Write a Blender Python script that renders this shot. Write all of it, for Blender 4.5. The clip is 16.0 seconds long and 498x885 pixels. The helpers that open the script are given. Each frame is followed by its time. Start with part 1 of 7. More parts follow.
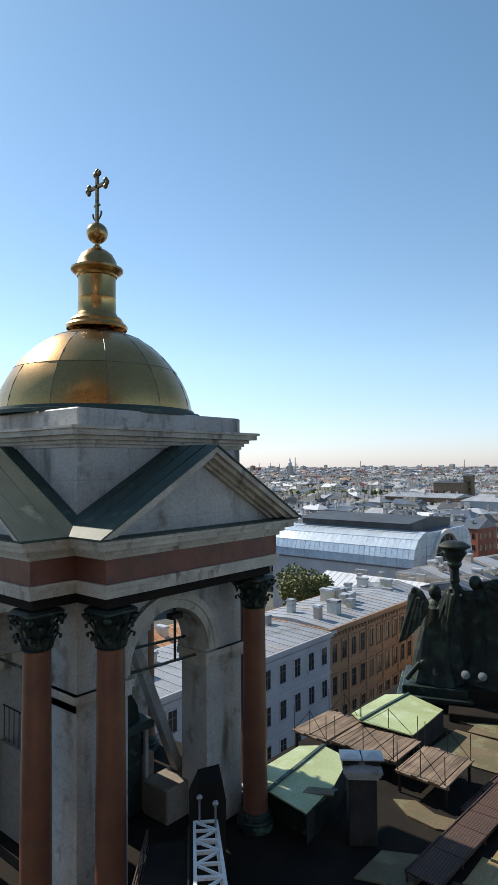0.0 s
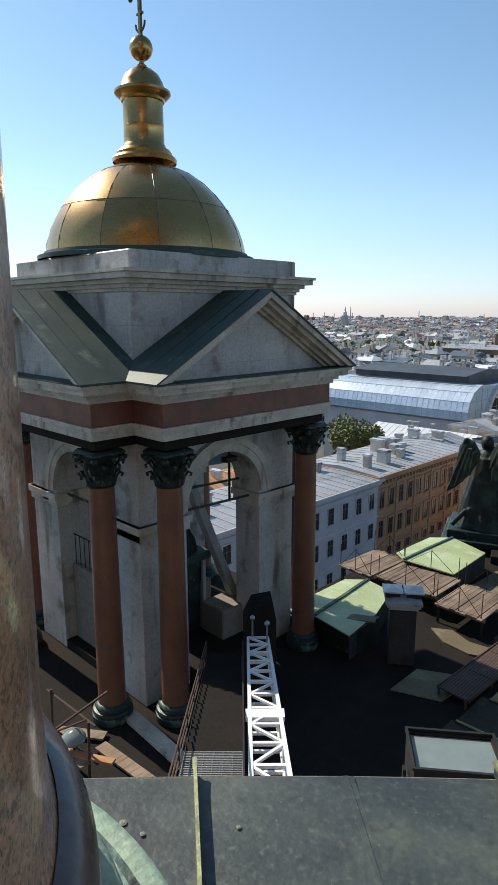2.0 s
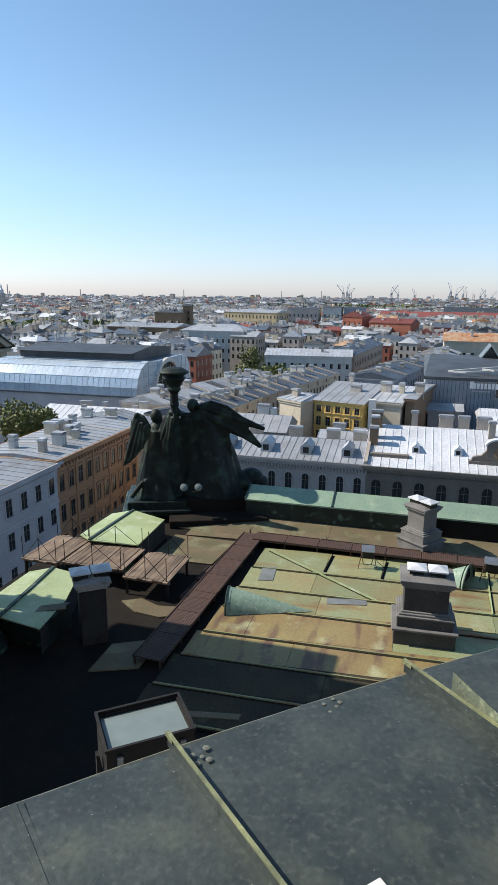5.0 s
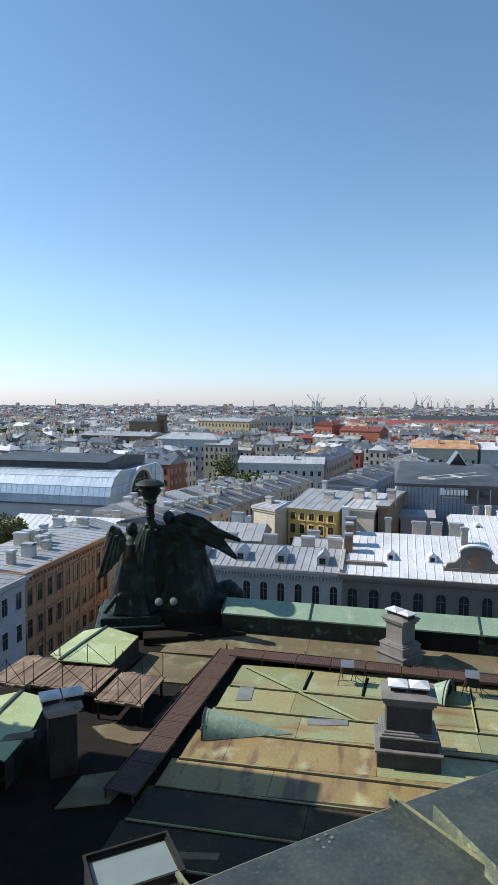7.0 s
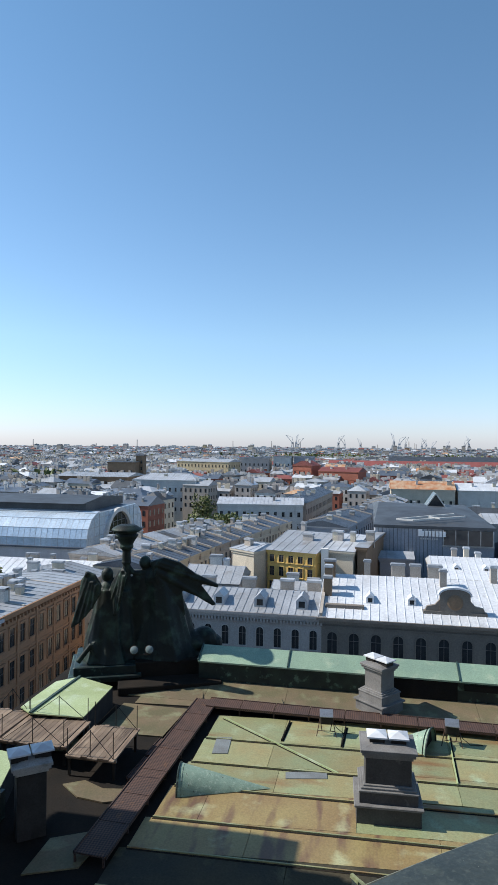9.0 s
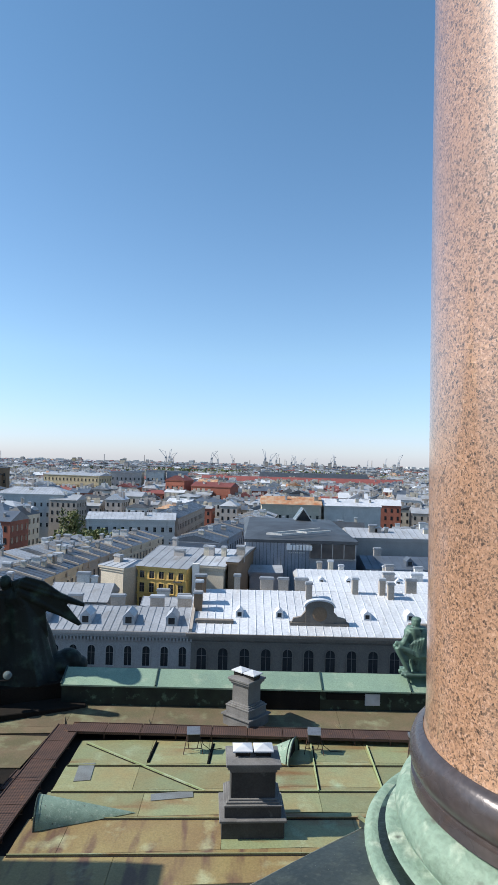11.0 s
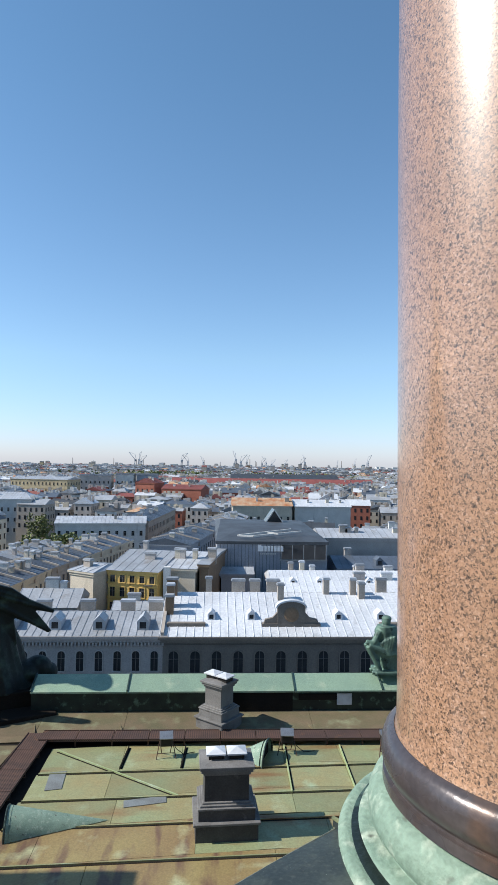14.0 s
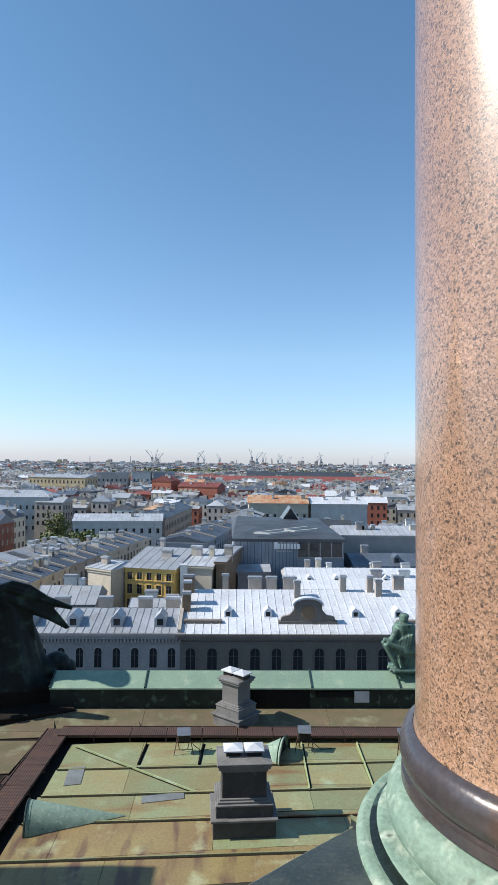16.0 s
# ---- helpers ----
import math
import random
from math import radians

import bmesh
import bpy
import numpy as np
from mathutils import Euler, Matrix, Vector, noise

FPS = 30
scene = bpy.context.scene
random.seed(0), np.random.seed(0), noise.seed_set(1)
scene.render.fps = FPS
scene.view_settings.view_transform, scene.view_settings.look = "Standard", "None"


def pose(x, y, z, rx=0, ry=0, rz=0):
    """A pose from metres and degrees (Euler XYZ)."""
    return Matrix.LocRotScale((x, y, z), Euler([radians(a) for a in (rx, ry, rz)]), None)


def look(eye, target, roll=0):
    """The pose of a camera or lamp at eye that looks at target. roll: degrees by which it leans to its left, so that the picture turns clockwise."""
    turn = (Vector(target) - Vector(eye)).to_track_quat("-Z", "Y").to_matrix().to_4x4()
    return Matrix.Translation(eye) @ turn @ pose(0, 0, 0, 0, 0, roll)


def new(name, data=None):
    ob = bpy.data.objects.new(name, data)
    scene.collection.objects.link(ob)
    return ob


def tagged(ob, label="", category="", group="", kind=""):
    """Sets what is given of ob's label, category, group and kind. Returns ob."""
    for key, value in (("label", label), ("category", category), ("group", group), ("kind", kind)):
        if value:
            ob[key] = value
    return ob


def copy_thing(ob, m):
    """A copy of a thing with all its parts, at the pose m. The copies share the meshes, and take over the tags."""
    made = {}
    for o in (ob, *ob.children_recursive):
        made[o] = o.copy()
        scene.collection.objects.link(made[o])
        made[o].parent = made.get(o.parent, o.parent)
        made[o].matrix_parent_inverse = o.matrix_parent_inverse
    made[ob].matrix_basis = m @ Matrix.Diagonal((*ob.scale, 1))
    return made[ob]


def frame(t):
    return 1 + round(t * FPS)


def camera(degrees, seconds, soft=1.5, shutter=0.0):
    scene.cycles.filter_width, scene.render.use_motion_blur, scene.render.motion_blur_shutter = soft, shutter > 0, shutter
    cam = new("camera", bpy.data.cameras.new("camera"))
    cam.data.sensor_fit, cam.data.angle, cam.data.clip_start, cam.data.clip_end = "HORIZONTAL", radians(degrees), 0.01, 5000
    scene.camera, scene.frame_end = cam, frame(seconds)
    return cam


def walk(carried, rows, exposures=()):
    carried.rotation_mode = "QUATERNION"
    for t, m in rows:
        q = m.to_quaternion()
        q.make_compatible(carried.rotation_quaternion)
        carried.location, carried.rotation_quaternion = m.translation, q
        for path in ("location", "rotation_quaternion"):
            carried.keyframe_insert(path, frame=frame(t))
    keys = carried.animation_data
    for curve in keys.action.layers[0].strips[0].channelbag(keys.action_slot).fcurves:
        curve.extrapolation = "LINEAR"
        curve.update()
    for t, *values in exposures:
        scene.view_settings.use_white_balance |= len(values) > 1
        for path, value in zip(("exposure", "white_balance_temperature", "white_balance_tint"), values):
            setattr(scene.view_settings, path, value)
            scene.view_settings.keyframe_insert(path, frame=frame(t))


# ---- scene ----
EXPO = 0.35
cam = camera(43.75, 16.0, soft=0.4)
PATH = [
    (0, pose(-0.066, 0.278, 41.619, 91.90, 0.38, 40.44)),
    (0.5, pose(-0.092, 0.260, 41.615, 89.54, 0.50, 44.84)),
    (1, pose(-0.100, 0.263, 41.592, 87.39, 0.47, 46.86)),
    (1.5, pose(-0.133, 0.277, 41.568, 82.77, 0.20, 45.72)),
    (2, pose(-0.135, 0.308, 41.534, 78.17, 0.12, 45.29)),
    (2.5, pose(-0.128, 0.337, 41.512, 74.81, 0.07, 44.03)),
    (3, pose(-0.126, 0.389, 41.488, 73.68, 0.28, 39.10)),
    (3.5, pose(-0.132, 0.432, 41.490, 74.37, -0.08, 30.23)),
    (4, pose(-0.143, 0.453, 41.494, 74.57, -0.44, 22.73)),
    (4.5, pose(-0.143, 0.463, 41.501, 75.77, -0.86, 17.30)),
    (5, pose(-0.111, 0.481, 41.512, 76.37, -0.48, 15.47)),
    (7.5, pose(-0.111, 0.071, 41.844, 88.12, -0.55, 12.85)),
    (8, pose(-0.065, 0.092, 41.886, 88.91, -0.34, 13.43)),
    (10.5, pose(-0.012, -0.006, 41.985, 91.24, -1.10, 2.54)),
    (11, pose(0.002, -0.005, 41.986, 91.54, -1.51, -0.57)),
    (11.5, pose(0.008, -0.000, 41.999, 92.14, -2.01, -3.46)),
    (12, pose(0.008, -0.030, 42.011, 93.08, -2.19, -4.57)),
    (12.5, pose(0.012, -0.045, 42.021, 93.91, -1.49, -5.33)),
    (13, pose(0.016, -0.049, 42.022, 93.10, -0.49, -4.97)),
    (13.5, pose(-0.001, -0.045, 42.015, 92.35, -0.51, -3.33)),
    (14, pose(-0.004, -0.024, 42.007, 91.75, -0.89, -3.30)),
    (14.5, pose(-0.004, -0.014, 42.002, 91.53, -0.97, -3.05)),
    (15, pose(-0.002, 0.004, 41.995, 91.53, -0.73, -2.17)),
    (15.5, pose(-0.001, 0.000, 41.997, 91.52, -0.72, -1.76)),
    (16, pose(0.000, -0.000, 42.000, 91.50, -0.67, -1.82)),
]
walk(cam, PATH, [(0.0, EXPO, 7150, 11), (5.0, EXPO, 6950, 11), (8.0, EXPO, 6650, 10), (11.0, EXPO, 6500, 10), (16.0, EXPO, 6500, 10)])

# ---- light ----
SUN_YAW, SUN_UP = 92.0, 41.0
world = bpy.data.worlds.new("world")
scene.world = world
world.use_nodes = True
wn = world.node_tree.nodes
sky = wn.new("ShaderNodeTexSky")
sky.sky_type, sky.sun_disc = "NISHITA", False
sky.sun_elevation, sky.sun_rotation = radians(SUN_UP), radians(-SUN_YAW)
sky.altitude, sky.air_density, sky.dust_density, sky.ozone_density = 50, 1.0, 0.25, 2.6
# the lowest part of the sky is cooled: clear northern air
wl = world.node_tree.links
wtc, wsep, wr = wn.new("ShaderNodeTexCoord"), wn.new("ShaderNodeSeparateXYZ"), wn.new("ShaderNodeValToRGB")
wl.new(wtc.outputs["Generated"], wsep.inputs[0])
wl.new(wsep.outputs[2], wr.inputs[0])
els = wr.color_ramp.elements
els[0].position, els[0].color = 0.0, (0.70, 0.79, 1.17, 1)
els[1].position, els[1].color = 0.55, (0.77, 0.99, 1.02, 1)
mid = els.new(0.16)
mid.color = (0.88, 0.99, 1.05, 1)
wm_ = wn.new("ShaderNodeMix")
wm_.data_type, wm_.blend_type = "RGBA", "MULTIPLY"
wm_.inputs[0].default_value = 1.0
wl.new(sky.outputs[0], wm_.inputs[6])
wl.new(wr.outputs[0], wm_.inputs[7])
wl.new(wm_.outputs[2], wn["Background"].inputs[0])
wn["Background"].inputs[1].default_value = 0.13
sun = new("sun", bpy.data.lights.new("sun", "SUN"))
sun.data.energy, sun.data.angle, sun.data.color = 5.0, radians(0.6), (1.0, 0.95, 0.87)
sd = Vector((-math.sin(radians(SUN_YAW)) * math.cos(radians(SUN_UP)), math.cos(radians(SUN_YAW)) * math.cos(radians(SUN_UP)), math.sin(radians(SUN_UP))))
sun.matrix_world = look(sd * 200, (0, 0, 0))

# ---- materials ----
def mat(name, c1, c2=None, size=1.0, rough=0.6, metal=0.0, bump=0.15, grain=0.04, streak=None, vary=0.0, spots=None, stain=None, spec=0.5):
    """Two colours mixed over a large noise, a fine grain, and wear; sizes in metres."""
    m = bpy.data.materials.new(name)
    m.use_nodes = True
    nt = m.node_tree
    N, L = nt.nodes, nt.links
    b = N["Principled BSDF"]
    b.inputs["Metallic"].default_value = metal
    b.inputs["Specular IOR Level"].default_value = spec
    tc = N.new("ShaderNodeTexCoord")
    co = tc.outputs["Object"]
    def noise_tex(scale, detail, vec=co):
        n = N.new("ShaderNodeTexNoise")
        n.inputs["Scale"].default_value, n.inputs["Detail"].default_value = scale, detail
        L.new(vec, n.inputs["Vector"])
        return n
    def mix(a, bb, fac, mode="MIX"):
        x = N.new("ShaderNodeMix")
        x.data_type, x.blend_type = "RGBA", mode
        for sock, val in ((x.inputs[6], a), (x.inputs[7], bb)):
            if isinstance(val, tuple):
                sock.default_value = (*val[:3], 1)
            else:
                L.new(val, sock)
        if isinstance(fac, float):
            x.inputs[0].default_value = fac
        else:
            L.new(fac, x.inputs[0])
        return x.outputs[2]
    def ramp(val, lo, hi):
        r = N.new("ShaderNodeMapRange")
        r.inputs[1].default_value, r.inputs[2].default_value = lo, hi
        L.new(val, r.inputs[0])
        return r.outputs[0]
    c2 = c2 or tuple(x * 0.8 for x in c1)
    big = noise_tex(1.0 / size, 4)
    col = mix(c1, c2, ramp(big.outputs[0], 0.35, 0.65))
    if streak:
        mp = N.new("ShaderNodeMapping")
        mp.inputs["Scale"].default_value = streak[1]
        L.new(co, mp.inputs[0])
        s = noise_tex(1.0, 3, mp.outputs[0])
        col = mix(col, streak[0], ramp(s.outputs[0], *streak[2]))
    if stain:
        s = noise_tex(1.0 / stain[1], 6)
        col = mix(col, stain[0], ramp(s.outputs[0], *stain[2]))
    if spots:
        for c, scale, lo, hi in spots:
            vo = noise_tex(scale, 2)
            col = mix(col, c, ramp(vo.outputs[0], lo, hi))
    fine = noise_tex(1.0 / grain, 5)
    g = ramp(fine.outputs[0], 0.2, 0.8)
    gm = N.new("ShaderNodeMapRange")
    gm.inputs[3].default_value, gm.inputs[4].default_value = 0.72, 1.12
    L.new(g, gm.inputs[0])
    col = mix(col, gm.outputs[0], 1.0, "MULTIPLY")
    if vary:
        oi = N.new("ShaderNodeObjectInfo")
        vm = N.new("ShaderNodeMapRange")
        vm.inputs[3].default_value, vm.inputs[4].default_value = 1 - vary, 1 + vary
        L.new(oi.outputs["Random"], vm.inputs[0])
        col = mix(col, vm.outputs[0], 1.0, "MULTIPLY")
    L.new(col, b.inputs["Base Color"])
    rr = N.new("ShaderNodeMapRange")
    rr.inputs[3].default_value, rr.inputs[4].default_value = max(rough - 0.1, 0.02), min(rough + 0.12, 1)
    L.new(big.outputs[0], rr.inputs[0])
    L.new(rr.outputs[0], b.inputs["Roughness"])
    if bump:
        bp = N.new("ShaderNodeBump")
        bp.inputs["Strength"].default_value, bp.inputs["Distance"].default_value = bump, grain
        L.new(fine.outputs[0], bp.inputs["Height"])
        L.new(bp.outputs[0], b.inputs["Normal"])
    return m


def granite(name):
    """Coarse polished granite: crystals of pink, buff, grey and black mica, a few centimetres across."""
    m = mat(name, (0.52, 0.30, 0.18), (0.42, 0.24, 0.145), 0.5, 0.31, 0, 0.03, 0.012, spec=0.8)
    N, L = m.node_tree.nodes, m.node_tree.links
    b = N["Principled BSDF"]
    tc, warp, add = N.new("ShaderNodeTexCoord"), N.new("ShaderNodeTexNoise"), N.new("ShaderNodeVectorMath")
    warp.inputs["Scale"].default_value, warp.inputs["Detail"].default_value = 60.0, 3
    L.new(tc.outputs["Object"], warp.inputs["Vector"])
    sc = N.new("ShaderNodeVectorMath")
    sc.operation = "SCALE"
    sc.inputs["Scale"].default_value = 0.022
    L.new(warp.outputs["Color"], sc.inputs[0])
    L.new(tc.outputs["Object"], add.inputs[0])
    L.new(sc.outputs[0], add.inputs[1])
    last = b.inputs["Base Color"].links[0].from_socket
    for scale, stops in ((115.0, ((0.0, (0.44, 0.46, 0.50)), (0.09, (0.66, 0.68, 0.70)), (0.24, (0.84, 0.84, 0.86)), (0.38, (1.0, 1.0, 1.0)), (0.70, (1.14, 1.24, 1.40)), (0.80, (1.0, 1.0, 1.0)))),
                         (190.0, ((0.0, (0.28, 0.31, 0.34)), (0.08, (0.60, 0.62, 0.62)), (0.14, (0.96, 0.96, 0.96)), (0.72, (1.06, 1.10, 1.14)), (0.88, (0.80, 0.80, 0.80)))),
                         (85.0, ((0.0, (0.40, 0.42, 0.45)), (0.05, (1.0, 1.0, 1.0))))):
        vo, sep, rp, mx = N.new("ShaderNodeTexVoronoi"), N.new("ShaderNodeSeparateXYZ"), N.new("ShaderNodeValToRGB"), N.new("ShaderNodeMix")
        vo.inputs["Scale"].default_value = scale
        L.new(add.outputs[0], vo.inputs["Vector"])
        L.new(vo.outputs["Color"], sep.inputs[0])
        L.new(sep.outputs[0], rp.inputs[0])
        rp.color_ramp.interpolation = "CONSTANT"
        el = rp.color_ramp.elements
        el[0].position, el[0].color = stops[0][0], (*stops[0][1], 1)
        el[1].position, el[1].color = stops[-1][0], (*stops[-1][1], 1)
        for p, c in stops[1:-1]:
            el.new(p).color = (*c, 1)
        mx.data_type, mx.blend_type = "RGBA", "MULTIPLY"
        mx.inputs[0].default_value = 1.0
        L.new(last, mx.inputs[6])
        L.new(rp.outputs[0], mx.inputs[7])
        last = mx.outputs[2]
    L.new(last, b.inputs["Base Color"])
    b.inputs["Coat Weight"].default_value, b.inputs["Coat Roughness"].default_value = 0.7, 0.12
    return m


GRANITE = granite("pink_granite")
TORUS = mat("brown_bronze", (0.075, 0.072, 0.082), (0.095, 0.075, 0.07), 0.4, 0.26, 0.3, 0.05, 0.03, stain=((0.14, 0.085, 0.06), 0.3, (0.55, 0.7)))
PATINA = mat("green_patina", (0.25, 0.35, 0.27), (0.18, 0.27, 0.21), 0.35, 0.7, 0.1, 0.3, 0.03,
             stain=((0.38, 0.45, 0.36), 0.12, (0.55, 0.72)), spots=[((0.09, 0.10, 0.08), 9.0, 0.66, 0.74)])
PATINA_DARK_SHADE = mat("dark_patina_and_shade", (0.030, 0.050, 0.042), (0.018, 0.028, 0.027), 0.5, 0.45, 0.4, 0.2, 0.04, stain=((0.14, 0.24, 0.18), 0.3, (0.58, 0.75)))
SHEET = mat("dark_lead_sheet", (0.034, 0.046, 0.047), (0.062, 0.078, 0.074), 0.32, 0.46, 0.25, 0.10, 0.02,
            stain=((0.105, 0.125, 0.098), 0.22, (0.56, 0.85)), spots=[((0.082, 0.098, 0.084), 9.0, 0.60, 0.85), ((0.090, 0.106, 0.097), 42.0, 0.54, 0.80), ((0.036, 0.046, 0.046), 20.0, 0.56, 0.80), ((0.25, 0.27, 0.23), 110.0, 0.735, 0.78), ((0.022, 0.027, 0.028), 3.0, 0.58, 0.75)])
LICHEN = mat("lichen_grown_lead", (0.15, 0.18, 0.12), (0.09, 0.11, 0.085), 0.12, 0.85, 0, 0.3, 0.012, stain=((0.27, 0.30, 0.19), 0.05, (0.52, 0.66)), spots=[((0.05, 0.055, 0.05), 40.0, 0.60, 0.70)])
SEAM = mat("worn_green_seam", (0.34, 0.36, 0.19), (0.16, 0.18, 0.11), 0.15, 0.5, 0.3, 0.2, 0.02)
ROOFGREEN = mat("green_copper_roof", (0.265, 0.30, 0.160), (0.29, 0.245, 0.115), 1.6, 0.55, 0.15, 0.12, 0.05,
                streak=((0.24, 0.13, 0.055), (0.35, 1.6, 1.0), (0.54, 0.72)), stain=((0.33, 0.39, 0.24), 0.8, (0.55, 0.75)), vary=0.14)
ROOFRUST = mat("rust_streaked_roof", (0.30, 0.235, 0.10), (0.25, 0.175, 0.08), 1.4, 0.55, 0.15, 0.12, 0.05,
               streak=((0.16, 0.095, 0.06), (2.6, 0.5, 1.0), (0.50, 0.66)), stain=((0.42, 0.42, 0.24), 0.9, (0.58, 0.75)), vary=0.12)
ROOFDULL = mat("dull_brown_roof", (0.125, 0.112, 0.060), (0.165, 0.125, 0.075), 0.8, 0.7, 0.1, 0.18, 0.05, stain=((0.23, 0.24, 0.14), 0.7, (0.55, 0.75)), vary=0.15)
ROOFPALE = mat("pale_green_roof", (0.42, 0.50, 0.27), (0.34, 0.41, 0.20), 1.2, 0.5, 0.15, 0.1, 0.05, stain=((0.50, 0.58, 0.40), 0.7, (0.55, 0.72)), vary=0.08)
# shaded version of the roof sheets, darkness put into the colour
ROOFSHADE = mat("shade_dark_roof", (0.045, 0.045, 0.036), (0.07, 0.06, 0.04), 1.3, 0.75, 0.1, 0.15, 0.05, stain=((0.11, 0.10, 0.06), 0.8, (0.58, 0.75)), vary=0.15, spec=0.08)
COPING = mat("blue_green_coping", (0.27, 0.38, 0.27), (0.22, 0.32, 0.24), 1.2, 0.5, 0.15, 0.1, 0.05, stain=((0.36, 0.44, 0.32), 0.7, (0.55, 0.72)), vary=0.08)
# black roofing, and the painted shade of seams, soffits and treads
TARSHADE = mat("black_roofing_and_shade", (0.015, 0.014, 0.013), (0.026, 0.021, 0.017), 1.2, 0.9, 0, 0.2, 0.05, spec=0.1)
RUSTGRATE = mat("rust_brown_steel", (0.088, 0.050, 0.038), (0.062, 0.040, 0.034), 0.6, 0.75, 0.3, 0.25, 0.03, stain=((0.24, 0.11, 0.05), 0.3, (0.6, 0.75)))
PLANK = mat("weathered_plank", (0.17, 0.12, 0.085), (0.24, 0.18, 0.13), 0.5, 0.85, 0, 0.3, 0.02, streak=((0.08, 0.055, 0.04), (9, 0.6, 2), (0.5, 0.7)), vary=0.25)
MARBLE = mat("stained_grey_marble", (0.38, 0.38, 0.37), (0.29, 0.29, 0.285), 1.3, 0.6, 0, 0.1, 0.06,
             streak=((0.17, 0.165, 0.15), (2.0, 2.0, 0.35), (0.56, 0.74)), stain=((0.24, 0.21, 0.16), 0.5, (0.6, 0.75)))
CORNICE = mat("weathered_cornice_stone", (0.56, 0.53, 0.46), (0.40, 0.37, 0.32), 0.7, 0.7, 0, 0.15, 0.05,
              streak=((0.18, 0.16, 0.13), (2.5, 2.5, 0.6), (0.58, 0.72)), stain=((0.25, 0.28, 0.22), 0.3, (0.62, 0.76)))
FRIEZE = mat("red_granite_frieze", (0.19, 0.068, 0.042), (0.13, 0.048, 0.034), 0.5, 0.5, 0, 0.08, 0.04, stain=((0.10, 0.05, 0.045), 0.4, (0.58, 0.72)))
REDCOL = mat("red_granite_column", (0.20, 0.082, 0.048), (0.145, 0.058, 0.036), 0.6, 0.36, 0, 0.05, 0.03, stain=((0.12, 0.07, 0.055), 0.35, (0.58, 0.75)))
GOLD = mat("gilded_copper", (0.50, 0.295, 0.115), (0.40, 0.235, 0.09), 1.0, 0.27, 1.0, 0.02, 0.05, vary=0.10)
OLDGOLD = mat("tarnished_gilding", (0.20, 0.13, 0.05), (0.11, 0.08, 0.04), 0.3, 0.4, 0.8, 0.05, 0.03)
COPPERDARK = mat("dark_green_roof_copper", (0.020, 0.046, 0.042), (0.034, 0.068, 0.058), 0.8, 0.60, 0.1, 0.12, 0.05, stain=((0.10, 0.15, 0.12), 0.5, (0.6, 0.75)))
BRONZE = mat("dark_bronze_statue", (0.010, 0.013, 0.012), (0.016, 0.024, 0.021), 0.7, 0.55, 0.1, 0.3, 0.05, stain=((0.055, 0.10, 0.075), 0.5, (0.50, 0.85)), spec=0.25)
GREENSTATUE = mat("green_bronze_statue", (0.13, 0.22, 0.17), (0.07, 0.12, 0.10), 0.4, 0.6, 0.2, 0.2, 0.05, stain=((0.02, 0.03, 0.03), 0.25, (0.58, 0.72)))
WHITEPAINT = mat("white_painted_steel", (0.78, 0.79, 0.80), (0.70, 0.71, 0.72), 0.5, 0.45, 0, 0.05, 0.03, stain=((0.45, 0.43, 0.40), 0.2, (0.68, 0.8)))
STEEL = mat("galvanised_steel", (0.38, 0.39, 0.40), (0.28, 0.29, 0.30), 0.3, 0.45, 0.8, 0.08, 0.03)
BLACKSTEEL = mat("black_steel", (0.014, 0.014, 0.015), (0.028, 0.024, 0.02), 0.3, 0.6, 0.1, 0.08, 0.03, spec=0.3)
GLASSWHITE = mat("milky_lamp_glass", (0.20, 0.25, 0.25), (0.16, 0.20, 0.20), 0.3, 0.10, 0, 0.0, 0.4)
CHIMGREY = mat("grey_clad_chimney", (0.20, 0.195, 0.19), (0.145, 0.142, 0.14), 0.7, 0.7, 0, 0.12, 0.04, stain=((0.12, 0.115, 0.11), 0.4, (0.6, 0.75)), spec=0.2)
# pale stone tone that paints sunlight on a chimney cap
CHIMPALE = mat("sunlit_pale_chimney", (0.40, 0.39, 0.37), (0.30, 0.295, 0.285), 0.6, 0.75, 0, 0.12, 0.04, stain=((0.20, 0.19, 0.175), 0.35, (0.6, 0.75)), spec=0.2)
CHIMDARK = mat("dark_clad_chimney", (0.075, 0.075, 0.077), (0.052, 0.052, 0.054), 0.6, 0.6, 0.1, 0.12, 0.04, stain=((0.13, 0.13, 0.125), 0.3, (0.6, 0.75)), spec=0.2)
# near-black; on the chimney shaft it is shade put into the colour
NEARBLACK = mat("near_black", (0.045, 0.042, 0.04), (0.03, 0.028, 0.027), 0.5, 0.85, 0, 0.15, 0.04, spec=0.2)
PALEMARK = mat("pale_worn_mark", (0.17, 0.185, 0.15), (0.11, 0.12, 0.105), 0.05, 0.6, 0.2, 0.2, 0.01)
PATCH = mat("grey_repair_patch", (0.22, 0.24, 0.24), (0.17, 0.18, 0.18), 0.4, 0.6, 0.2, 0.1, 0.04)
WOODRAW = mat("raw_orange_timber", (0.42, 0.20, 0.09), (0.36, 0.16, 0.07), 0.3, 0.75, 0, 0.15, 0.02)
GRASS = mat("leaves", (0.095, 0.12, 0.028), (0.13, 0.14, 0.04), 2.0, 0.7, 0, 0.0, 0.4)
BARK = mat("bark", (0.07, 0.055, 0.04), None, 0.4, 0.9, 0, 0.3, 0.05)
ASPHALT = mat("asphalt", (0.055, 0.055, 0.058), (0.07, 0.068, 0.065), 8.0, 0.85, 0, 0.1, 0.1)
